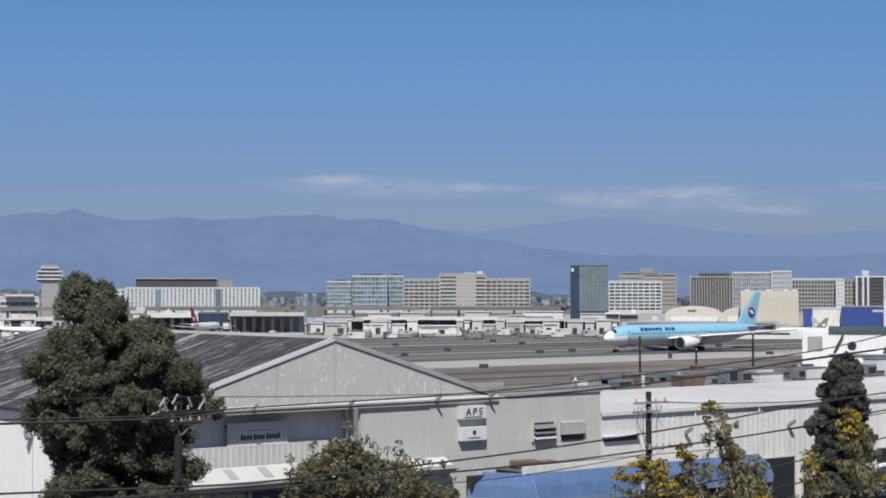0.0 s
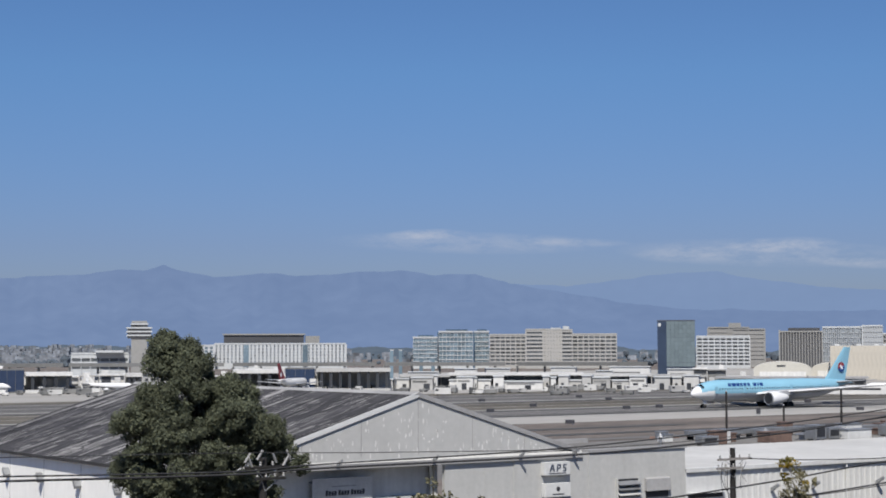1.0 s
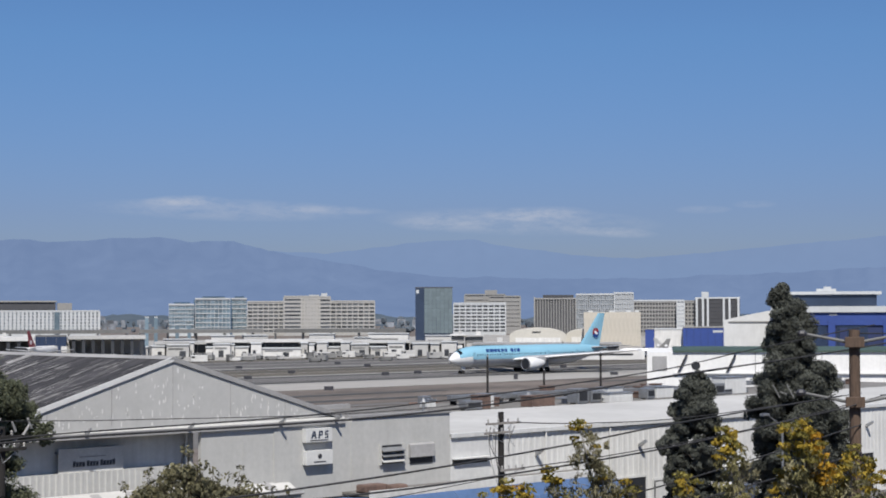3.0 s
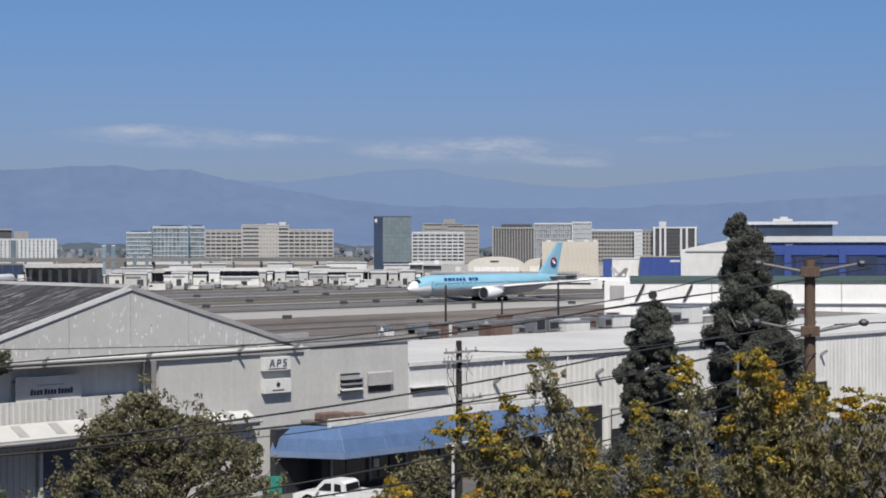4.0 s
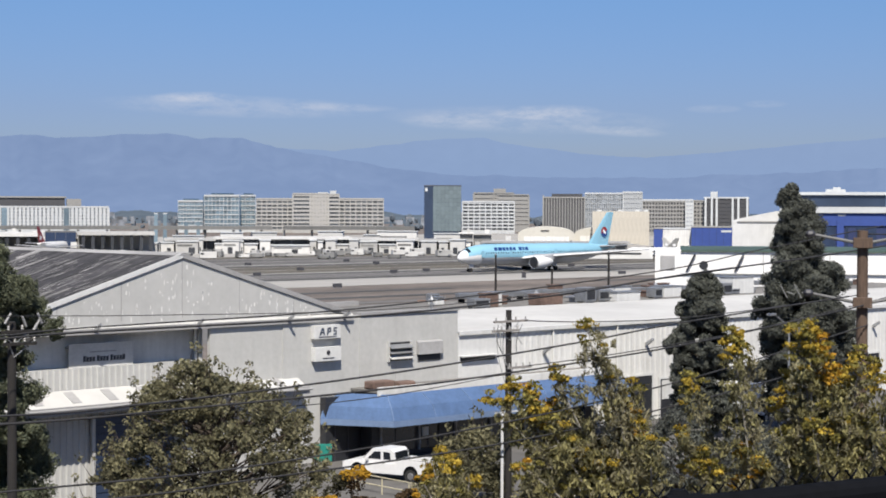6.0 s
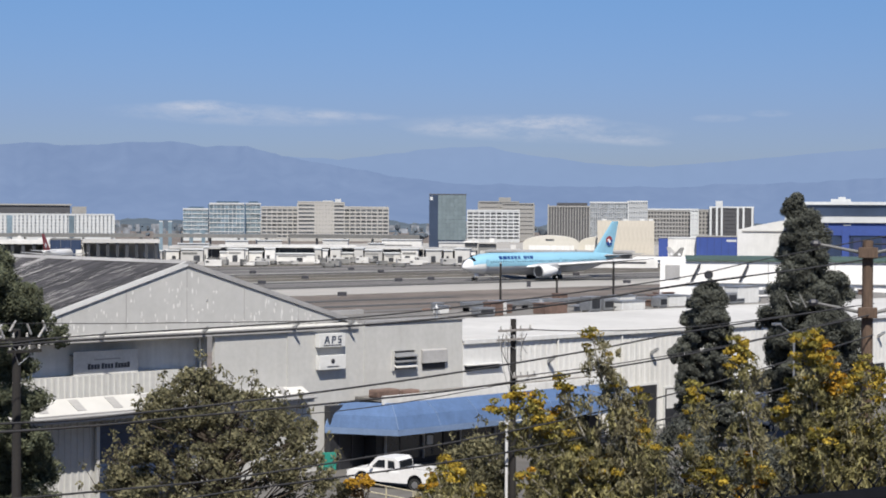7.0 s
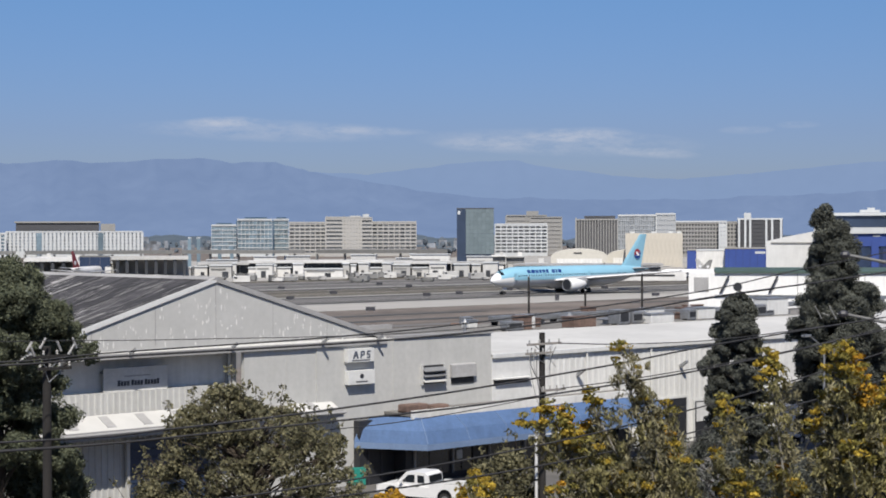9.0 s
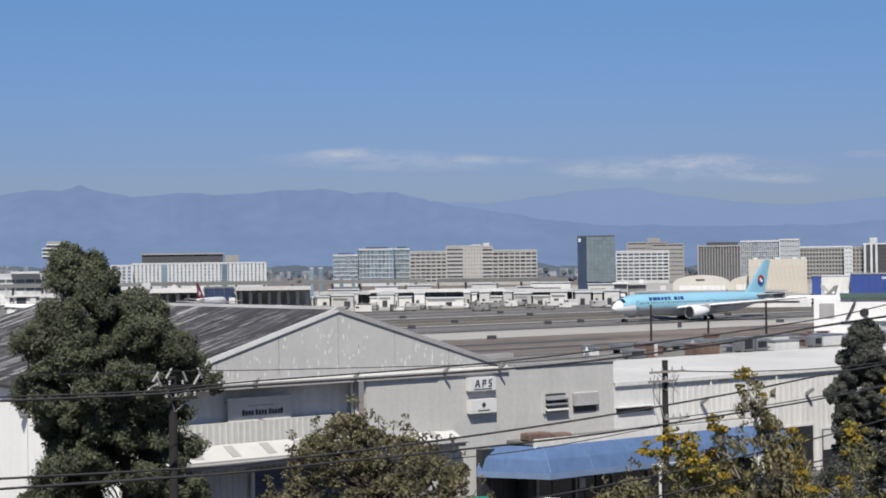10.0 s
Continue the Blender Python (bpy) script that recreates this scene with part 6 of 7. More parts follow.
for z, up, x in ((15.56, 0.24, 1.45), (13.85, 0.26, 1.5)):
    for sgn in (-1, 1):
        part("cable_end", rod((sgn * 0.22, -0.2, z - bz), (sgn * x, -0.3, z + up - bz), 0.05, 0.04), TERM_GREY, b, "long grey cable dead end")
        part("clamp", lathe([(-0.14, 0.03, 0), (-0.06, 0.1, 0), (0.06, 0.1, 0), (0.14, 0.03, 0)], 8), SIGN_DARK, b).location = (sgn * x, -0.3, z + up - bz)
    part("bracket", box(-0.26, 0.28, -0.32, -0.16, z - 0.16 - bz, z + 0.14 - bz, 0.02), BROWN_POLE, b, "bolted wooden bracket")
    part("band", rod((0, 0, z - 0.05 - bz), (0, 0, z + 0.08 - bz), 0.215, 0.215, 12), STEEL, b, "steel band")
for k in range(4):
    part("cable_loop", rod((-1.5 - 0.2 * k, -0.3, 14.05 - bz - 0.1 * (k % 2)), (-1.7 - 0.2 * k, -0.3, 14.12 - bz + 0.22 * (k % 2)), 0.022, 0.02, 6), TERM_GREY, b, "grey cable loop")
utility_pole(SLOPE_POLE.x, SLOPE_POLE.y, height(-10.5, 44), 0.14, WOOD_POLE, "short dark utility pole with pale insulators", ((height(-10.55, 44), 2.4, 0.1),), -20, False, WOOD_POLE)
# steel pipe that carries the cables down the dark pole
t = thing("cable_riser", "pale steel riser pipe beside the dark pole", "pipe", pose(65.48, 65.05, 0))
part("pipe", rod((0, 0, 0), (0, 0, 6.2), 0.085), WHITE, t, "pale painted pipe")
part("strap", rod((0, 0, 3), (0, 0, 3.1), 0.1), BLACK, t)
part("strap", rod((0, 0, 5.2), (0, 0, 5.3), 0.1), BLACK, t)
# slim lamp post in front of the pine
t = thing("street_lamp", "slim grey street lamp post with short arm", "street lamp", pose(88.5, 62.6, 0))
part("post", rod((0, 0, 0), (0, 0, 9.4), 0.09, 0.06), STEEL, t)
part("arm", rod((0, 0, 9.3), (-1.6, 0, 10.1), 0.04), STEEL, t)
part("lamp_head", box(-2.2, -1.5, -0.14, 0.14, 10.02, 10.18, 0.04), STEEL, t)


def cable(points, r, label="black overhead cable strung between poles"):
    """A cable through x, y, z points, with a smooth sag."""
    bm = bmesh.new()
    P = [Vector(p) for p in points]
    path = []
    for i in range(len(P) - 1):
        p0, p1, p2, p3 = P[max(0, i - 1)], P[i], P[i + 1], P[min(len(P) - 1, i + 2)]
        for k in range(10):
            u = k / 10
            path.append(0.5 * ((2 * p1) + (p2 - p0) * u + (2 * p0 - 5 * p1 + 4 * p2 - p3) * u * u + (3 * p1 - p0 - 3 * p2 + p3) * u ** 3))
    path.append(P[-1])
    n = 5
    rings = []
    for i, c in enumerate(path):
        d = (path[min(i + 1, len(path) - 1)] - path[max(i - 1, 0)]).normalized()
        u = d.cross(Vector((0, 0, 1))).normalized()
        v = u.cross(d)
        rings.append([bm.verts.new(c + (u * math.cos(2 * math.pi * j / n) + v * math.sin(2 * math.pi * j / n)) * r) for j in range(n)])
    for a, b in zip(rings, rings[1:]):
        for j in range(n):
            bm.faces.new((a[j], a[(j + 1) % n], b[(j + 1) % n], b[j]))
    return solid("overhead_cable", bm, CABLE, label, "cable", group="overhead cables", smooth=True)


cable([(-6, 27, 13.6), (13.35, 27, 12.83), (17.5, 27, 12.77), (23.45, 27, 12.95), (29.45, 27, 13.3), (33.5, 27, 13.62), (41, 27, 14.05)], 0.022)
cable([(-6, 27, 13.3), (13.35, 27, 12.67), (18.65, 27, 12.62), (23.46, 27, 12.64), (26.7, 27, 12.72), (33.05, 27, 13.02), (39.5, 27, 13.56), (43, 27, 13.9)], 0.022)
cable([(-6, 27, 12.0), (15.1, 27, 11.43), (20.1, 27, 11.35), (27.1, 27, 11.62), (34, 27, 12.2), (42, 27, 13.2)], 0.02)
cable([(-6, 27, 11.9), (15.1, 27, 11.12), (20.1, 27, 11.08), (27.2, 27, 11.16), (34, 27, 11.6), (42, 27, 12.4)], 0.02)
cable([(42, 27, 15.8), (60, 27, 15.6), (80, 27, 16.2)], 0.02)
cable([(43, 27, 14.0), (60, 27, 13.9), (80, 27, 14.6)], 0.02)
cable([(5, 60, 12.3), (29.65, 60, 11.55), (36.06, 60, 11.65), (52.2, 60, 11.95), (72.1, 60, 13.13), (81.6, 60, 14.2), (95, 60, 15.6)], 0.035)
cable([(5, 60, 12.0), (29.65, 60, 11.42), (36.06, 60, 11.48), (52.2, 60, 11.55), (64.6, 60, 12.12), (74.4, 60, 12.9), (87.7, 60, 13.74), (100, 60, 14.7)], 0.05)
cable([(5, 60, 12.8), (29.6, 60, 12.35), (39.1, 60, 12.05), (52, 60, 11.8), (64, 60, 12.2), (80, 60, 13.2)], 0.018)
cable([(65.9, 64.8, 10.5), (72, 64, 10.2), (80, 62.5, 10.3), (95, 61, 11.2)], 0.03)
cable([(65.9, 64.8, 7.9), (74, 64, 8.3), (85, 62.5, 9.3), (98, 61, 11.0)], 0.03)
cable([(-6, 60, 9.0), (34, 62, 7.8), (52, 63, 7.2), (65.9, 64.8, 7.6)], 0.025)


# ---- plants ----
def leaf_cloud(name, material, parent, clumps, size, seed, label="", upright=0.0, slim=0.45, out=0.0, skin=0.55):
    """One mesh of many small leaves in ragged clumps: (centre, radii, count). With out, leaves lie along the clump's skin."""
    g = np.random.default_rng(seed)
    pts, ways = [], []
    for c, r, n in clumps:
        d = g.normal(size=(n, 3))
        d /= np.linalg.norm(d, axis=1)[:, None]
        rad = skin + (1 - skin) * g.random(n) ** 0.5
        pts.append(np.asarray(c) + d * rad[:, None] * np.asarray(r) * (1 + 0.15 * (1.2 - skin) * g.normal(size=(n, 1))))
        ways.append(d)
    P, D = np.concatenate(pts), np.concatenate(ways)
    n = len(P)
    f = D * out + g.normal(size=(n, 3)) * 0.6
    f /= np.linalg.norm(f, axis=1)[:, None] + 1e-9
    a = g.normal(size=(n, 3))
    a[:, 2] += upright
    a -= f * np.sum(a * f, axis=1)[:, None]
    a /= np.linalg.norm(a, axis=1)[:, None] + 1e-9
    b = np.cross(f, a)
    s = size * (0.6 + 0.8 * g.random((n, 1)))
    V = np.stack([P - a * s * 0.5, P + b * s * slim * 0.5 + a * s * 0.05, P + a * s * 0.5, P - b * s * slim * 0.5 + a * s * 0.05], 1).reshape(-1, 3)
    me = bpy.data.meshes.new(name)
    me.vertices.add(4 * n)
    me.vertices.foreach_set("co", V.ravel())
    me.loops.add(4 * n)
    me.loops.foreach_set("vertex_index", np.arange(4 * n))
    me.polygons.add(n)
    me.polygons.foreach_set("loop_start", np.arange(0, 4 * n, 4))
    me.update(calc_edges=True)
    me.materials.append(material)
    return part(name, me, material, parent, label)


def limb(bm, p, q, r0, r1, rng, bends=3):
    p, q = Vector(p), Vector(q)
    pts = [p + (q - p) * i / bends + (Vector((rng.uniform(-1, 1), rng.uniform(-1, 1), rng.uniform(-.4, .4))) * (q - p).length * 0.05 if 0 < i < bends else Vector()) for i in range(bends + 1)]
    for i in range(bends):
        tube(bm, pts[i], pts[i + 1], r0 + (r1 - r0) * i / bends, r0 + (r1 - r0) * (i + 1) / bends, 7)


def profile_tree(name, label, az, dist, rows, leaf, size, clump_r, clumps, per, seed, trunk_r=0.35, bark=BARK, twigs=0, slim=0.4, out=0.5, skin=0.55, tuck=0.45, tufts=0):
    """A tree whose crown fills a ragged outline: rows of height, left and right reach."""
    rng = random.Random(seed)
    p = spot(az, dist)
    z0 = ground_z(p.x, p.y) - 0.1
    t = thing(name, label, "tree", pose(p.x, p.y, 0, 0, 0, -az))
    top = rows[0][0]
    R = rows[::-1]
    lo = R[0][0]
    bm = bmesh.new()
    cx = lambda z: (lerp_rows([(a, b) for a, b, _ in R], z) + lerp_rows([(a, c) for a, _, c in R], z)) / 2
    half = lambda z: (lerp_rows([(a, c) for a, _, c in R], z) - lerp_rows([(a, b) for a, b, _ in R], z)) / 2
    wide = max((c - b) / 2 for _, b, c in rows)
    k = lambda z: cx(max(z, lo)) * clamp01((z - z0) / (top - z0) * 1.6)
    n = 9
    for i in range(n):
        za, zb = z0 + (top - z0) * 0.97 * i / n, z0 + (top - z0) * 0.97 * (i + 1) / n
        tube(bm, (k(za), 0, za), (k(zb), 0, zb), trunk_r * (1 - 0.93 * i / n), trunk_r * (1 - 0.93 * (i + 1) / n), 9)
    lumps = []
    for i in range(clumps):
        for _ in range(5):
            z = lo + (top - lo) * rng.random()
            h = half(z)
            if rng.random() < 0.25 + h / wide:
                break
        ang = rng.uniform(0, 2 * math.pi)
        q = rng.uniform(0.3, 1.0) ** 0.5
        cr = min(clump_r * rng.uniform(0.5, 1.35), max(0.16, h * 0.8))
        reach = max(0.0, h - cr * tuck) * q * rng.uniform(0.92, 1.08)
        c = (cx(z) + reach * math.cos(ang), reach * math.sin(ang), z)
        for j in range(tufts):
            w = Vector((rng.gauss(0, 1), rng.gauss(0, 1), rng.gauss(0.35, 0.8))).normalized()
            tr = cr * rng.uniform(0.26, 0.44)
            lumps.append((tuple(Vector(c) + Vector((w.x, w.y, w.z * 0.8)) * cr * rng.uniform(0.55, 0.85)), (tr, tr, tr * 0.9), int(per * (tr / clump_r) ** 2) + 20))
        if not tufts:
            lumps.append((c, (cr, cr, cr * rng.uniform(0.7, 1.0)), int(per * (cr / clump_r) ** 2) + 15))
        if i % 2 == 0 and h > 0.8:
            zt = max(z0 + 1.0, z - h * rng.uniform(0.3, 0.8))
            limb(bm, (k(zt), 0, zt), c, 0.055, 0.02, rng)
        if i < 2 * twigs and i % 2 == 0 and h > 0.8:
            q2 = (c[0] * 1.08 + rng.gauss(0, 0.25), c[1] * 1.08, c[2] + cr + rng.uniform(0.1, 0.9))
            tube(bm, c, q2, 0.02, 0.008, 5)
            lumps.append((q2, (0.2, 0.2, 0.22), 14))
    part("trunk", bm, bark, t)
    leaf_cloud("crown", leaf, t, lumps, size, seed, "", slim=slim, out=out, skin=skin)
    return t


profile_tree("big_pine", "large dense dark green pine tree before the warehouse", 27.3, 82,
             [(17.5, -2.6, -2.1), (17.0, -3.6, -1.8), (16.4, -3.8, -0.7), (15.7, -3.8, -0.2), (15.1, -4.0, 1.4), (14.3, -4.9, 2.3), (12.9, -5.6, 3.5), (11.8, -5.9, 4.9), (10.4, -5.9, 4.9), (9.6, -4.7, 3.8), (8.4, -4.2, 3.1), (7.6, -4.6, 4.1), (6.6, -3.8, 4.5), (6.0, -4.5, 4.7), (5.2, -4.7, 4.6), (2.5, -4.6, 4.6), (0.5, -4.6, 3.6)], PINE_LEAF, 0.15, 1.15, 165, 1400, 31, 0.45, slim=0.5, out=1.1, skin=0.45, tuck=0.8, tufts=16)
profile_tree("slim_pine", "slim dark green pine tree beside the white building", 51.85, 125,
             [(12.2, 0.25, 0.45), (11.7, -0.4, 1.1), (11.0, -1.2, 1.7), (9.4, -1.9, 2.3), (8.4, -1.5, 2.0), (6.6, -2.9, 2.7), (5.6, -2.2, 2.3), (3.0, -2.5, 3.0), (1.2, -2.0, 2.4)], PINE_LEAF2, 0.17, 0.9, 90, 1050, 32, 0.25, slim=0.5, out=1.1, skin=0.45, tuck=0.75, tufts=14)
profile_tree("tall_pine", "tall dark green pine tree beside the white building", 55.2, 125,
             [(18.5, -1.3, -0.6), (17.3, -2.0, 0.1), (15.7, -2.2, 1.5), (14.6, -2.0, 1.3), (13.0, -3.2, 2.9), (11.8, -3.0, 2.8), (10.5, -3.6, 3.6), (8.0, -3.9, 4.4), (6.4, -3.4, 4.0), (5.0, -3.8, 4.4), (1.5, -3.2, 3.6)], PINE_LEAF2, 0.17, 1.2, 150, 1700, 33, 0.35, slim=0.5, out=1.1, skin=0.45, tuck=0.8, tufts=16)
profile_tree("round_tree", "broad round green tree by the street", 35.2, 78,
             [(9.4, -1.2, -0.3), (8.8, -1.9, 0.7), (8.4, -2.6, 1.6), (8.1, -3.0, 3.6), (7.5, -3.4, 4.3), (6.8, -3.4, 4.9), (5.8, -4.2, 5.4), (4.5, -5.2, 5.9), (3.2, -5.5, 6.2), (1.0, -5.4, 6.0)], BUSH_LEAF, 0.19, 0.42, 470, 105, 34, 0.26, twigs=470, slim=0.5, out=0.4)
profile_tree("shrub", "dark green rounded shrub before the shop", 44.0, 94,
             [(4.2, -0.8, 1.0), (3.4, -2.0, 2.2), (2.0, -2.6, 2.8), (0.6, -2.4, 2.6)], BUSH_LEAF, 0.26, 0.6, 60, 150, 35, 0.15, twigs=14)
profile_tree("shrub", "dark green rounded shrub by the street", 47.6, 92,
             [(4.0, -0.8, 1.0), (3.0, -2.6, 2.6), (1.6, -3.2, 3.2), (0.4, -3, 3)], BUSH_LEAF, 0.26, 0.6, 60, 150, 36, 0.15, twigs=14)

for az, D, top, half, seed in ((51.2, 96, 4.9, 2.6, 37), (53.6, 92, 4.6, 2.8, 38), (49.4, 98, 3.6, 2.2, 39), (56.4, 94, 5.0, 3.0, 40)):
    profile_tree("shrub", "dark green bushy shrub below the pines", az, D,
                 [(top, -half * 0.3, half * 0.35), (top - 0.9, -half * 0.8, half * 0.75), (top - 2.2, -half, half), (0.3, -half * 0.9, half * 0.9)], PINE_LEAF2, 0.2, 0.6, 70, 200, seed, 0.15, twigs=20)


def blossom_tree(label, az, dist, tops, seed, fill=40):
    """A thin fan of straight leafy wands: (bearing, height in degrees, length of the golden tip, share of dry leaves) each."""
    rng = random.Random(seed)
    p = spot(az, dist)
    z0 = ground_z(p.x, p.y) - 0.1
    t = thing("blossom_tree", label, "tree", pose(p.x, p.y, 0, 0, 0, -az), "blossom trees")
    wood, green, young, gold, orange, pale = bmesh.new(), [], [], [], [], []
    fork = height(-11.5, dist)
    tube(wood, (0, 0, z0), (0, 0, fork), 0.14, 0.09, 8)
    for a, el, plume, dry in tops:
        x, y = dist * math.tan(radians(a - az)), rng.uniform(-1.0, 1.0)
        tip = Vector((x, y, height(el, dist)))
        foot = Vector((x * 0.12, y * 0.3, fork + rng.uniform(-0.6, 0.1)))
        run = (tip - foot).length
        bow = Vector((rng.uniform(-0.05, 0.05), 0, 0.06)) * run * 0.5
        side = (tip - foot).cross(Vector((0, 1, 0))).normalized()
        at = lambda u: foot + (tip - foot) * u + bow * 4 * u * (1 - u)
        for m in range(6):
            tube(wood, at(m / 6), at((m + 1) / 6), 0.045 - 0.006 * m, 0.039 - 0.006 * m, 6)
        ripe = rng.random() < 0.3
        for m in range(int(run * 19)):
            u = (m + rng.random()) / (run * 19)
            left = (1 - u) * run
            w = 0.08 + 0.13 * min(1.0, left / 1.2)
            c = at(u) + side * rng.gauss(0, w) + Vector((0, rng.gauss(0, w), rng.gauss(0, 0.06)))
            s = rng.uniform(0.07, 0.14)
            q = int(rng.uniform(20, 36))
            if left < plume * rng.uniform(0.7, 1.45):
                pick = gold if rng.random() < 0.5 else young
                (orange if ripe and rng.random() < 0.45 else pick).append((c, (s * 1.5, s * 1.5, s * 0.6), q + 12))
            elif rng.random() < dry + 0.15:
                pale.append((c, (s, s, s * 1.3), q))
            elif rng.random() < 0.07:
                young.append((c, (s * 1.3, s * 1.3, s * 0.7), q))
            else:
                green.append((c, (s * 1.2, s * 1.2, s * 1.2), q))
            if rng.random() < 0.35:
                tube(wood, at(max(0, u - 0.03)), c, 0.012, 0.006, 4)
    for k in range(fill):
        a, el, plume, dry = rng.choice(tops)
        u = rng.uniform(-0.5, 0.5)
        x = dist * math.tan(radians(a - az)) * abs(u)
        c = (x + rng.gauss(0, 0.3), rng.uniform(-1.0, 1.0), fork + (height(el, dist) - fork) * u)
        s = rng.uniform(0.2, 0.4)
        (pale if rng.random() < dry * 0.5 else green).append((c, (s, s, s), int(210 * s)))
    part("trunk", wood, PALE_BARK, t)
    leaf_cloud("crown", GREV_LEAF, t, green, 0.15, seed, upright=1.8, slim=0.28, out=0.3)
    leaf_cloud("young_leaves", MUSTARD_LEAF, t, young, 0.11, seed + 3, "mustard young leaves", slim=0.45, out=0.6)
    leaf_cloud("dry_leaves", SEED_LEAF, t, pale, 0.14, seed + 1, "pale dry leaves", upright=1.8, slim=0.28, out=0.3)
    leaf_cloud("blossom", GREV_FLOWER, t, gold, 0.085, seed + 2, "golden blossom clusters", slim=0.8, out=0.8)
    if orange:
        leaf_cloud("ripe_blossom", AMBER, t, orange, 0.085, seed + 4, "orange blossom clusters", slim=0.8, out=0.8)


GOLD_LABEL = "thin grey-green tree with golden blossom tips"
blossom_tree(GOLD_LABEL, 50.4, 40, [(44.62, -5.98, 0.5, 0.1), (45.42, -5.68, 0.9, 0.1), (45.90, -5.90, 0.9, 0.1), (46.28, -6.32, 0.7, 0.2), (46.85, -5.29, 0.45, 0.4), (47.04, -6.51, 0.5, 0.2), (47.99, -3.65, 0.35, 0.75), (48.47, -4.41, 0.15, 0.8), (48.85, -5.36, 0.1, 0.7), (49.52, -5.77, 0.2, 0.5), (49.14, -6.30, 0.6, 0.3), (49.71, -6.67, 0.5, 0.2), (47.90, -7.86, 0.6, 0.2), (47.52, -7.45, 0.2, 0.3), (45.80, -8.22, 0.3, 0.2), (46.76, -8.78, 0.2, 0.2), (48.48, -8.20, 0.3, 0.5), (50.18, -7.23, 0.2, 0.2)], 51, 90)
blossom_tree(GOLD_LABEL, 53.9, 42, [(51.32, -5.46, 0.55, 0.1), (52.82, -3.65, 0.75, 0.25), (53.05, -4.12, 0.5, 0.3), (51.90, -7.77, 0.6, 0.1), (51.43, -8.19, 0.5, 0.1), (53.25, -7.56, 0.3, 0.5), (53.77, -8.05, 0.6, 0.1), (53.03, -8.72, 0.5, 0.1), (51.14, -7.07, 0.2, 0.2)], 52, 70)
blossom_tree(GOLD_LABEL, 56.2, 38, [(55.00, -3.61, 0.9, 0.1), (55.43, -3.45, 1.0, 0.1), (55.71, -4.05, 0.7, 0.1), (54.70, -5.18, 0.5, 0.15), (54.43, -5.94, 0.4, 0.2), (55.45, -6.59, 0.5, 0.2), (56.08, -4.75, 0.7, 0.1), (56.45, -5.16, 0.6, 0.1), (57.08, -4.51, 0.6, 0.15), (57.53, -4.76, 0.4, 0.25), (58.17, -4.94, 0.6, 0.1), (58.65, -4.93, 0.7, 0.1), (59.33, -5.10, 0.6, 0.1), (60.04, -4.90, 0.6, 0.1), (58.63, -6.59, 0.8, 0.1), (58.19, -7.61, 0.8, 0.1), (57.19, -6.81, 0.3, 0.3), (54.43, -7.06, 0.2, 0.2), (56.45, -6.46, 0.3, 0.2), (61.10, -5.06, 0.6, 0.1)], 53, 110)
blossom_tree("small grey-green tree with mustard blossom tips", 43.9, 40, [(43.1, -8.13, 0.35, 0.2), (42.79, -8.47, 0.3, 0.2), (43.52, -8.38, 0.3, 0.2), (44.09, -8.85, 0.2, 0.3), (42.37, -8.85, 0.2, 0.2)], 56, 20)


def umbel_shrub(label, az, dist, heads, seed, fill=24):
    """A dark shrub whose stems end in flat domes of small flowers over brown old heads."""
    rng = random.Random(seed)
    p = spot(az, dist)
    z0 = ground_z(p.x, p.y) - 0.1
    t = thing("flowering_shrub", label, "shrub", pose(p.x, p.y, 0, 0, 0, -az), "flowering shrubs")
    wood, green, brown, gold = bmesh.new(), [], [], []
    for a, el, r, fresh in heads:
        c = Vector((dist * math.tan(radians(a - az)), rng.uniform(-0.5, 0.5), height(el, dist) - 0.1))
        limb(wood, (c.x * 0.3, 0, z0), c, 0.04, 0.018, rng)
        for k in range(6):
            q = c + Vector((rng.uniform(-1, 1) * r, rng.uniform(-1, 1) * r, rng.uniform(-1.3, -0.35) * r))
            (green if rng.random() < 0.45 else brown).append((q, (r * 0.5, r * 0.5, r * 0.45), 90))
        for k in range(7):
            q = c + Vector((rng.uniform(-0.85, 0.85) * r, rng.uniform(-0.7, 0.7) * r, rng.uniform(-0.25, 0.2) * r))
            (gold if rng.random() < fresh else brown).append((q, (r * 0.4, r * 0.4, r * 0.22), 110))
    xs = [dist * math.tan(radians(h[0] - az)) for h in heads]
    zt = min(height(h[1], dist) for h in heads)
    for k in range(fill):
        q = (rng.uniform(min(xs) - 0.3, max(xs) + 0.3), rng.uniform(-0.6, 0.6), rng.uniform(z0 + 0.3, zt - 0.35))
        s = rng.uniform(0.2, 0.38)
        green.append((q, (s, s, s), int(260 * s)))
    part("stalk", wood, BARK, t)
    leaf_cloud("crown", DARK_LEAF, t, green, 0.1, seed, slim=0.45)
    leaf_cloud("withered_blossom", BROWN_LEAF, t, brown, 0.06, seed + 1, "brown withered flower heads", slim=0.7)
    leaf_cloud("blossom", GREV_FLOWER2, t, gold, 0.055, seed + 2, "orange flower domes", slim=0.8)


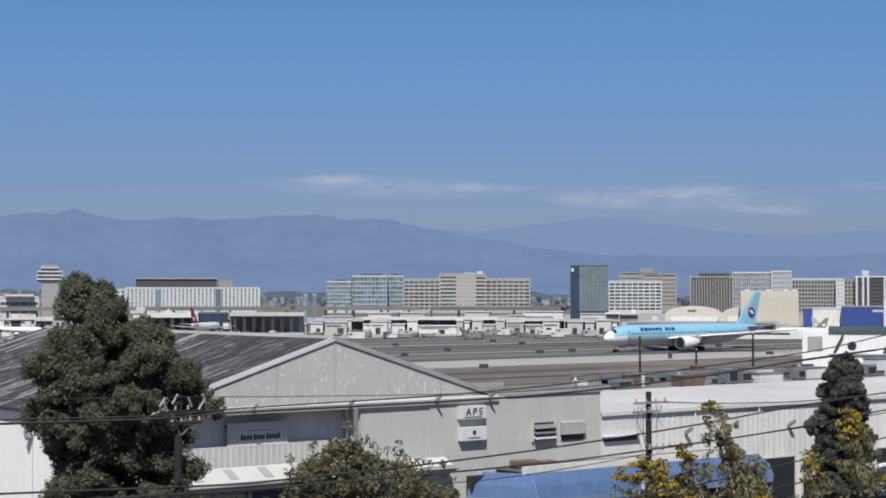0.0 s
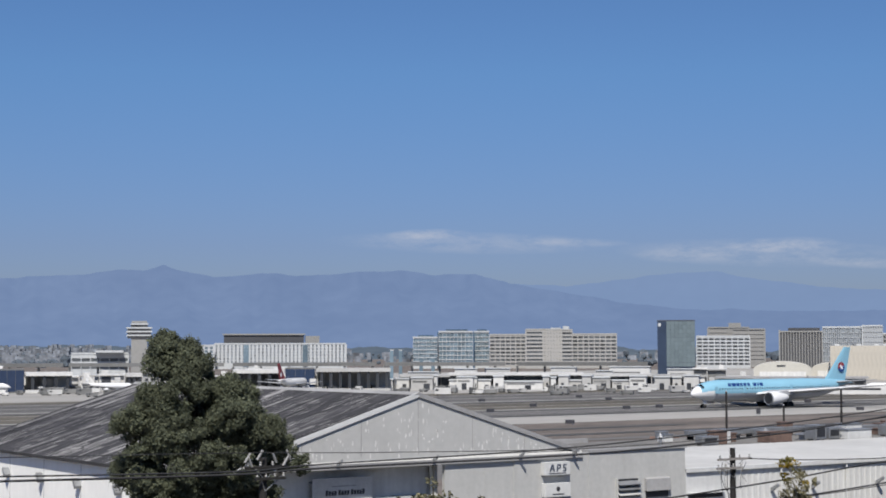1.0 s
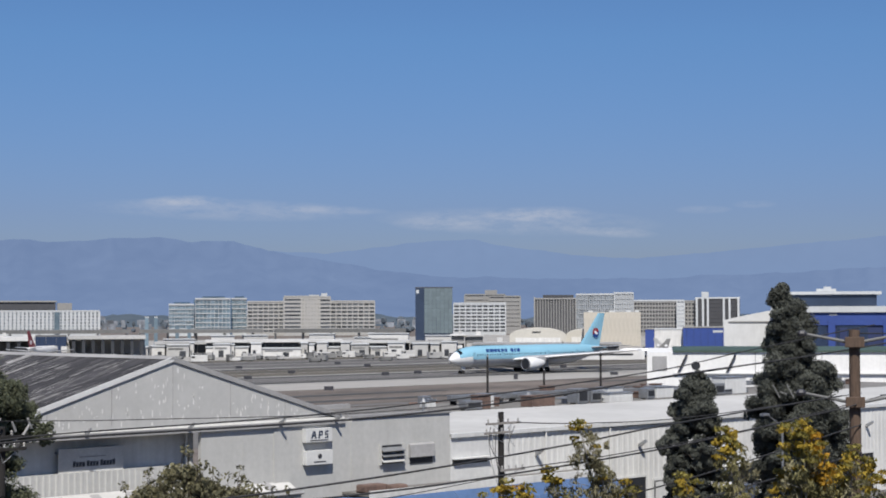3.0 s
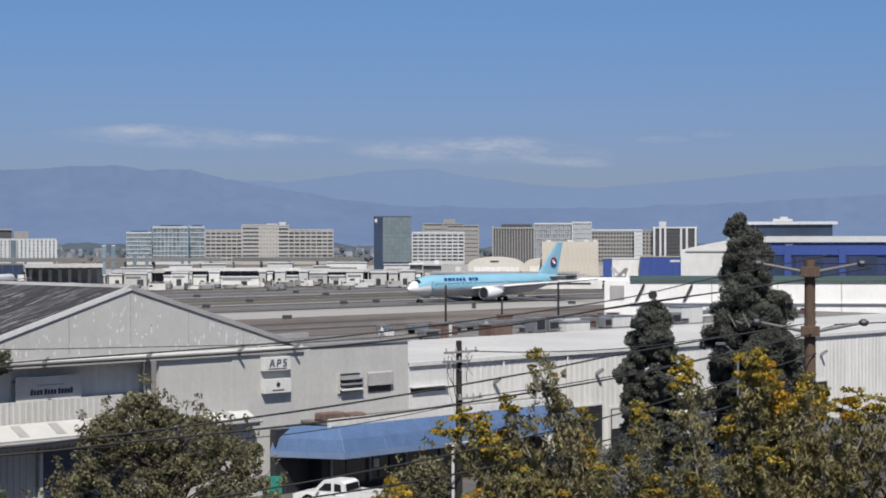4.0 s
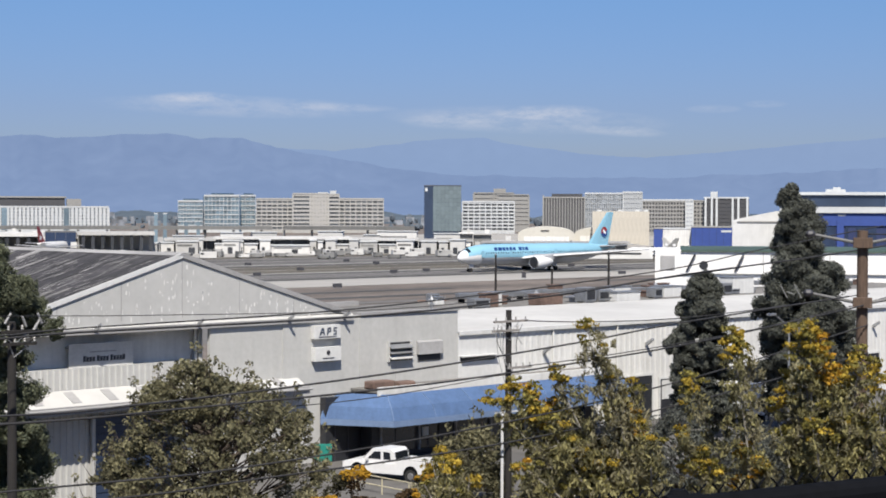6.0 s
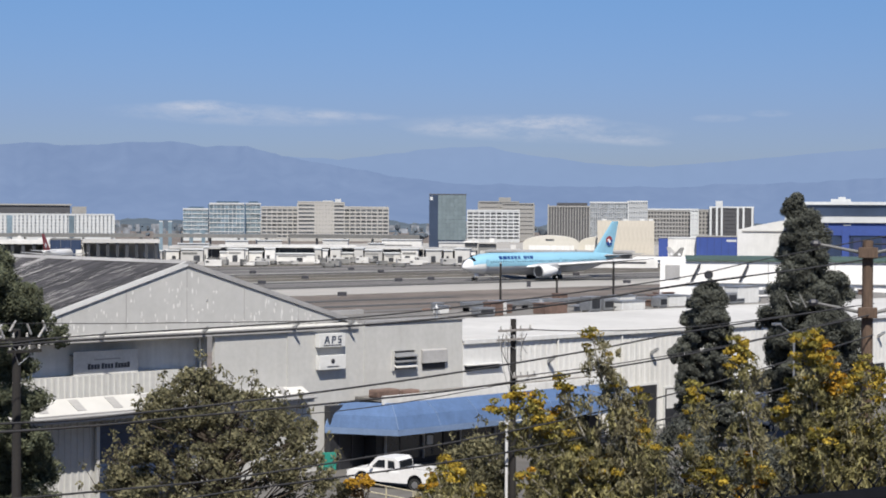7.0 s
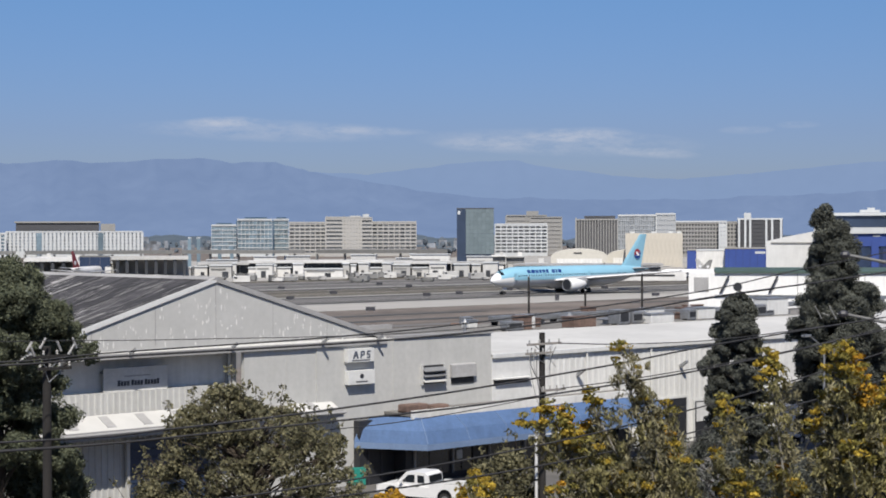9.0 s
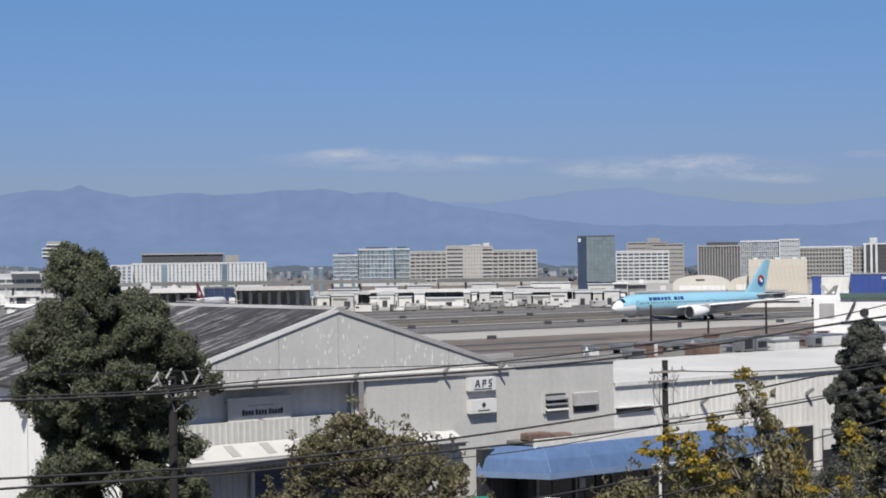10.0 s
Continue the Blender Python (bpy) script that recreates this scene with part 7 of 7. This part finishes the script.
ORANGE_LABEL = "small dark shrub with orange flower domes"
umbel_shrub(ORANGE_LABEL, 35.4, 32, [(33.94, -10.15, 0.24, 0.9), (35.94, -9.78, 0.17, 0.8), (35.46, -10.55, 0.2, 0.9), (36.86, -10.35, 0.22, 0.9), (34.6, -10.9, 0.2, 0.3), (37.3, -11.0, 0.2, 0.3)], 55)
umbel_shrub(ORANGE_LABEL, 40.2, 32, [(40.0, -8.74, 0.34, 0.9), (39.2, -9.54, 0.28, 0.9), (40.6, -9.5, 0.26, 0.1), (42.0, -9.26, 0.2, 0.35), (41.4, -9.8, 0.2, 0.1), (42.6, -9.9, 0.22, 0.1), (39.5, -10.4, 0.25, 0.2)], 54)
umbel_shrub(ORANGE_LABEL, 29.2, 32, [(29.1, -10.6, 0.24, 0.9), (29.5, -11.1, 0.2, 0.9), (28.8, -11.2, 0.22, 0.5)], 57, 8)


for az, D, el, seed in ((30.6, 52, -10.4, 61), (33.6, 50, -10.7, 62), (37.4, 48, -11.0, 63), (41.6, 50, -10.7, 64), (44.6, 52, -10.0, 65)):
    zt = height(el, D)
    profile_tree("hedge_shrub", "dark low hedge shrub on the slope", az, D, [(zt, -0.5, 0.6), (zt - 0.7, -1.6, 1.7), (zt - 1.8, -2.2, 2.2), (zt - 3.2, -2.3, 2.3)], DARK_LEAF, 0.17, 0.6, 60, 190, seed, 0.12, twigs=16)


def box_van():
    v = thing("white_van", "white box van parked between the pines", "van", facing(53.0, 133, -35))
    part("cargo_box", box(-1.1, 1.1, -2.2, 2.0, 0.75, 3.2, 0.04), CAR_WHITE, v, "white cargo box")
    part("cab", prism([(2.05, 0.6), (3.6, 0.6), (3.65, 1.3), (3.1, 2.1), (2.05, 2.15)], "x", -1.0, 1.0), CAR_WHITE, v)
    part("windscreen", prism([(3.14, 2.04), (3.62, 1.36), (3.68, 1.38), (3.2, 2.08)], "x", -0.85, 0.85), CAR_GLASS, v)
    for s in (-1, 1):
        part("side_window", prism([(2.3, 1.35), (3.35, 1.35), (3.02, 1.98), (2.3, 2.0)], "x", s * 1.0, s * 1.02), CAR_GLASS, v)
        for y in (-1.3, 2.7):
            w = part("wheel", rod((s * 0.75, y, 0.38), (s * 1.02, y, 0.38), 0.38, 0.38, 16), TYRE, v)
            part("rim", rod((s * 1.01, y, 0.38), (s * 1.03, y, 0.38), 0.2, 0.18, 12), RIM, w)
    part("chassis", box(-0.8, 0.8, -2.1, 3.4, 0.4, 0.74), BLACK, v)
    part("bumper", box(-1.05, 1.05, 3.6, 3.75, 0.45, 0.7, 0.03), BLACK, v)


box_van()


# ---- fence at the viewpoint ----
def near_fence():
    h, zt = 1.0, 15.575
    f = thing("chain_link_fence", "black chain-link fence with round top rail", "fence", pose(3.93, 2.88, zt - h, 0, 0, -13))
    part("top_rail", rod((-9, 0, h), (9, 0, h), 0.043, 0.043, 14), BLACK, f, "black round top rail")
    for x in (-5.5, -2.5, -0.27, 2.7, 5.7):
        p = part("post", rod((x, 0.02, -0.1), (x, 0.02, h + 0.02), 0.05, 0.05, 14), BLACK, f)
        part("post_cap", rod((x, 0.02, h + 0.02), (x, 0.02, h + 0.06), 0.054, 0.02, 14), BLACK, p)
        part("rail_sleeve", rod((x - 0.06, 0, h), (x + 0.06, 0, h), 0.049, 0.049, 14), BLACK, p)
    bm = bmesh.new()
    step = 0.072
    for i in range(int(10 / step)):
        x = -5.5 + i * step
        tube(bm, (x - 0.03, 0.045, h + 0.062), (x + h, 0.045, 0.03), 0.0034, 0.0034, 5)
        tube(bm, (x + h + 0.03, 0.05, h + 0.062), (x, 0.05, 0.03), 0.0034, 0.0034, 5)
    part("wire_mesh", bm, BLACK, f, "black diamond wire mesh")


near_fence()
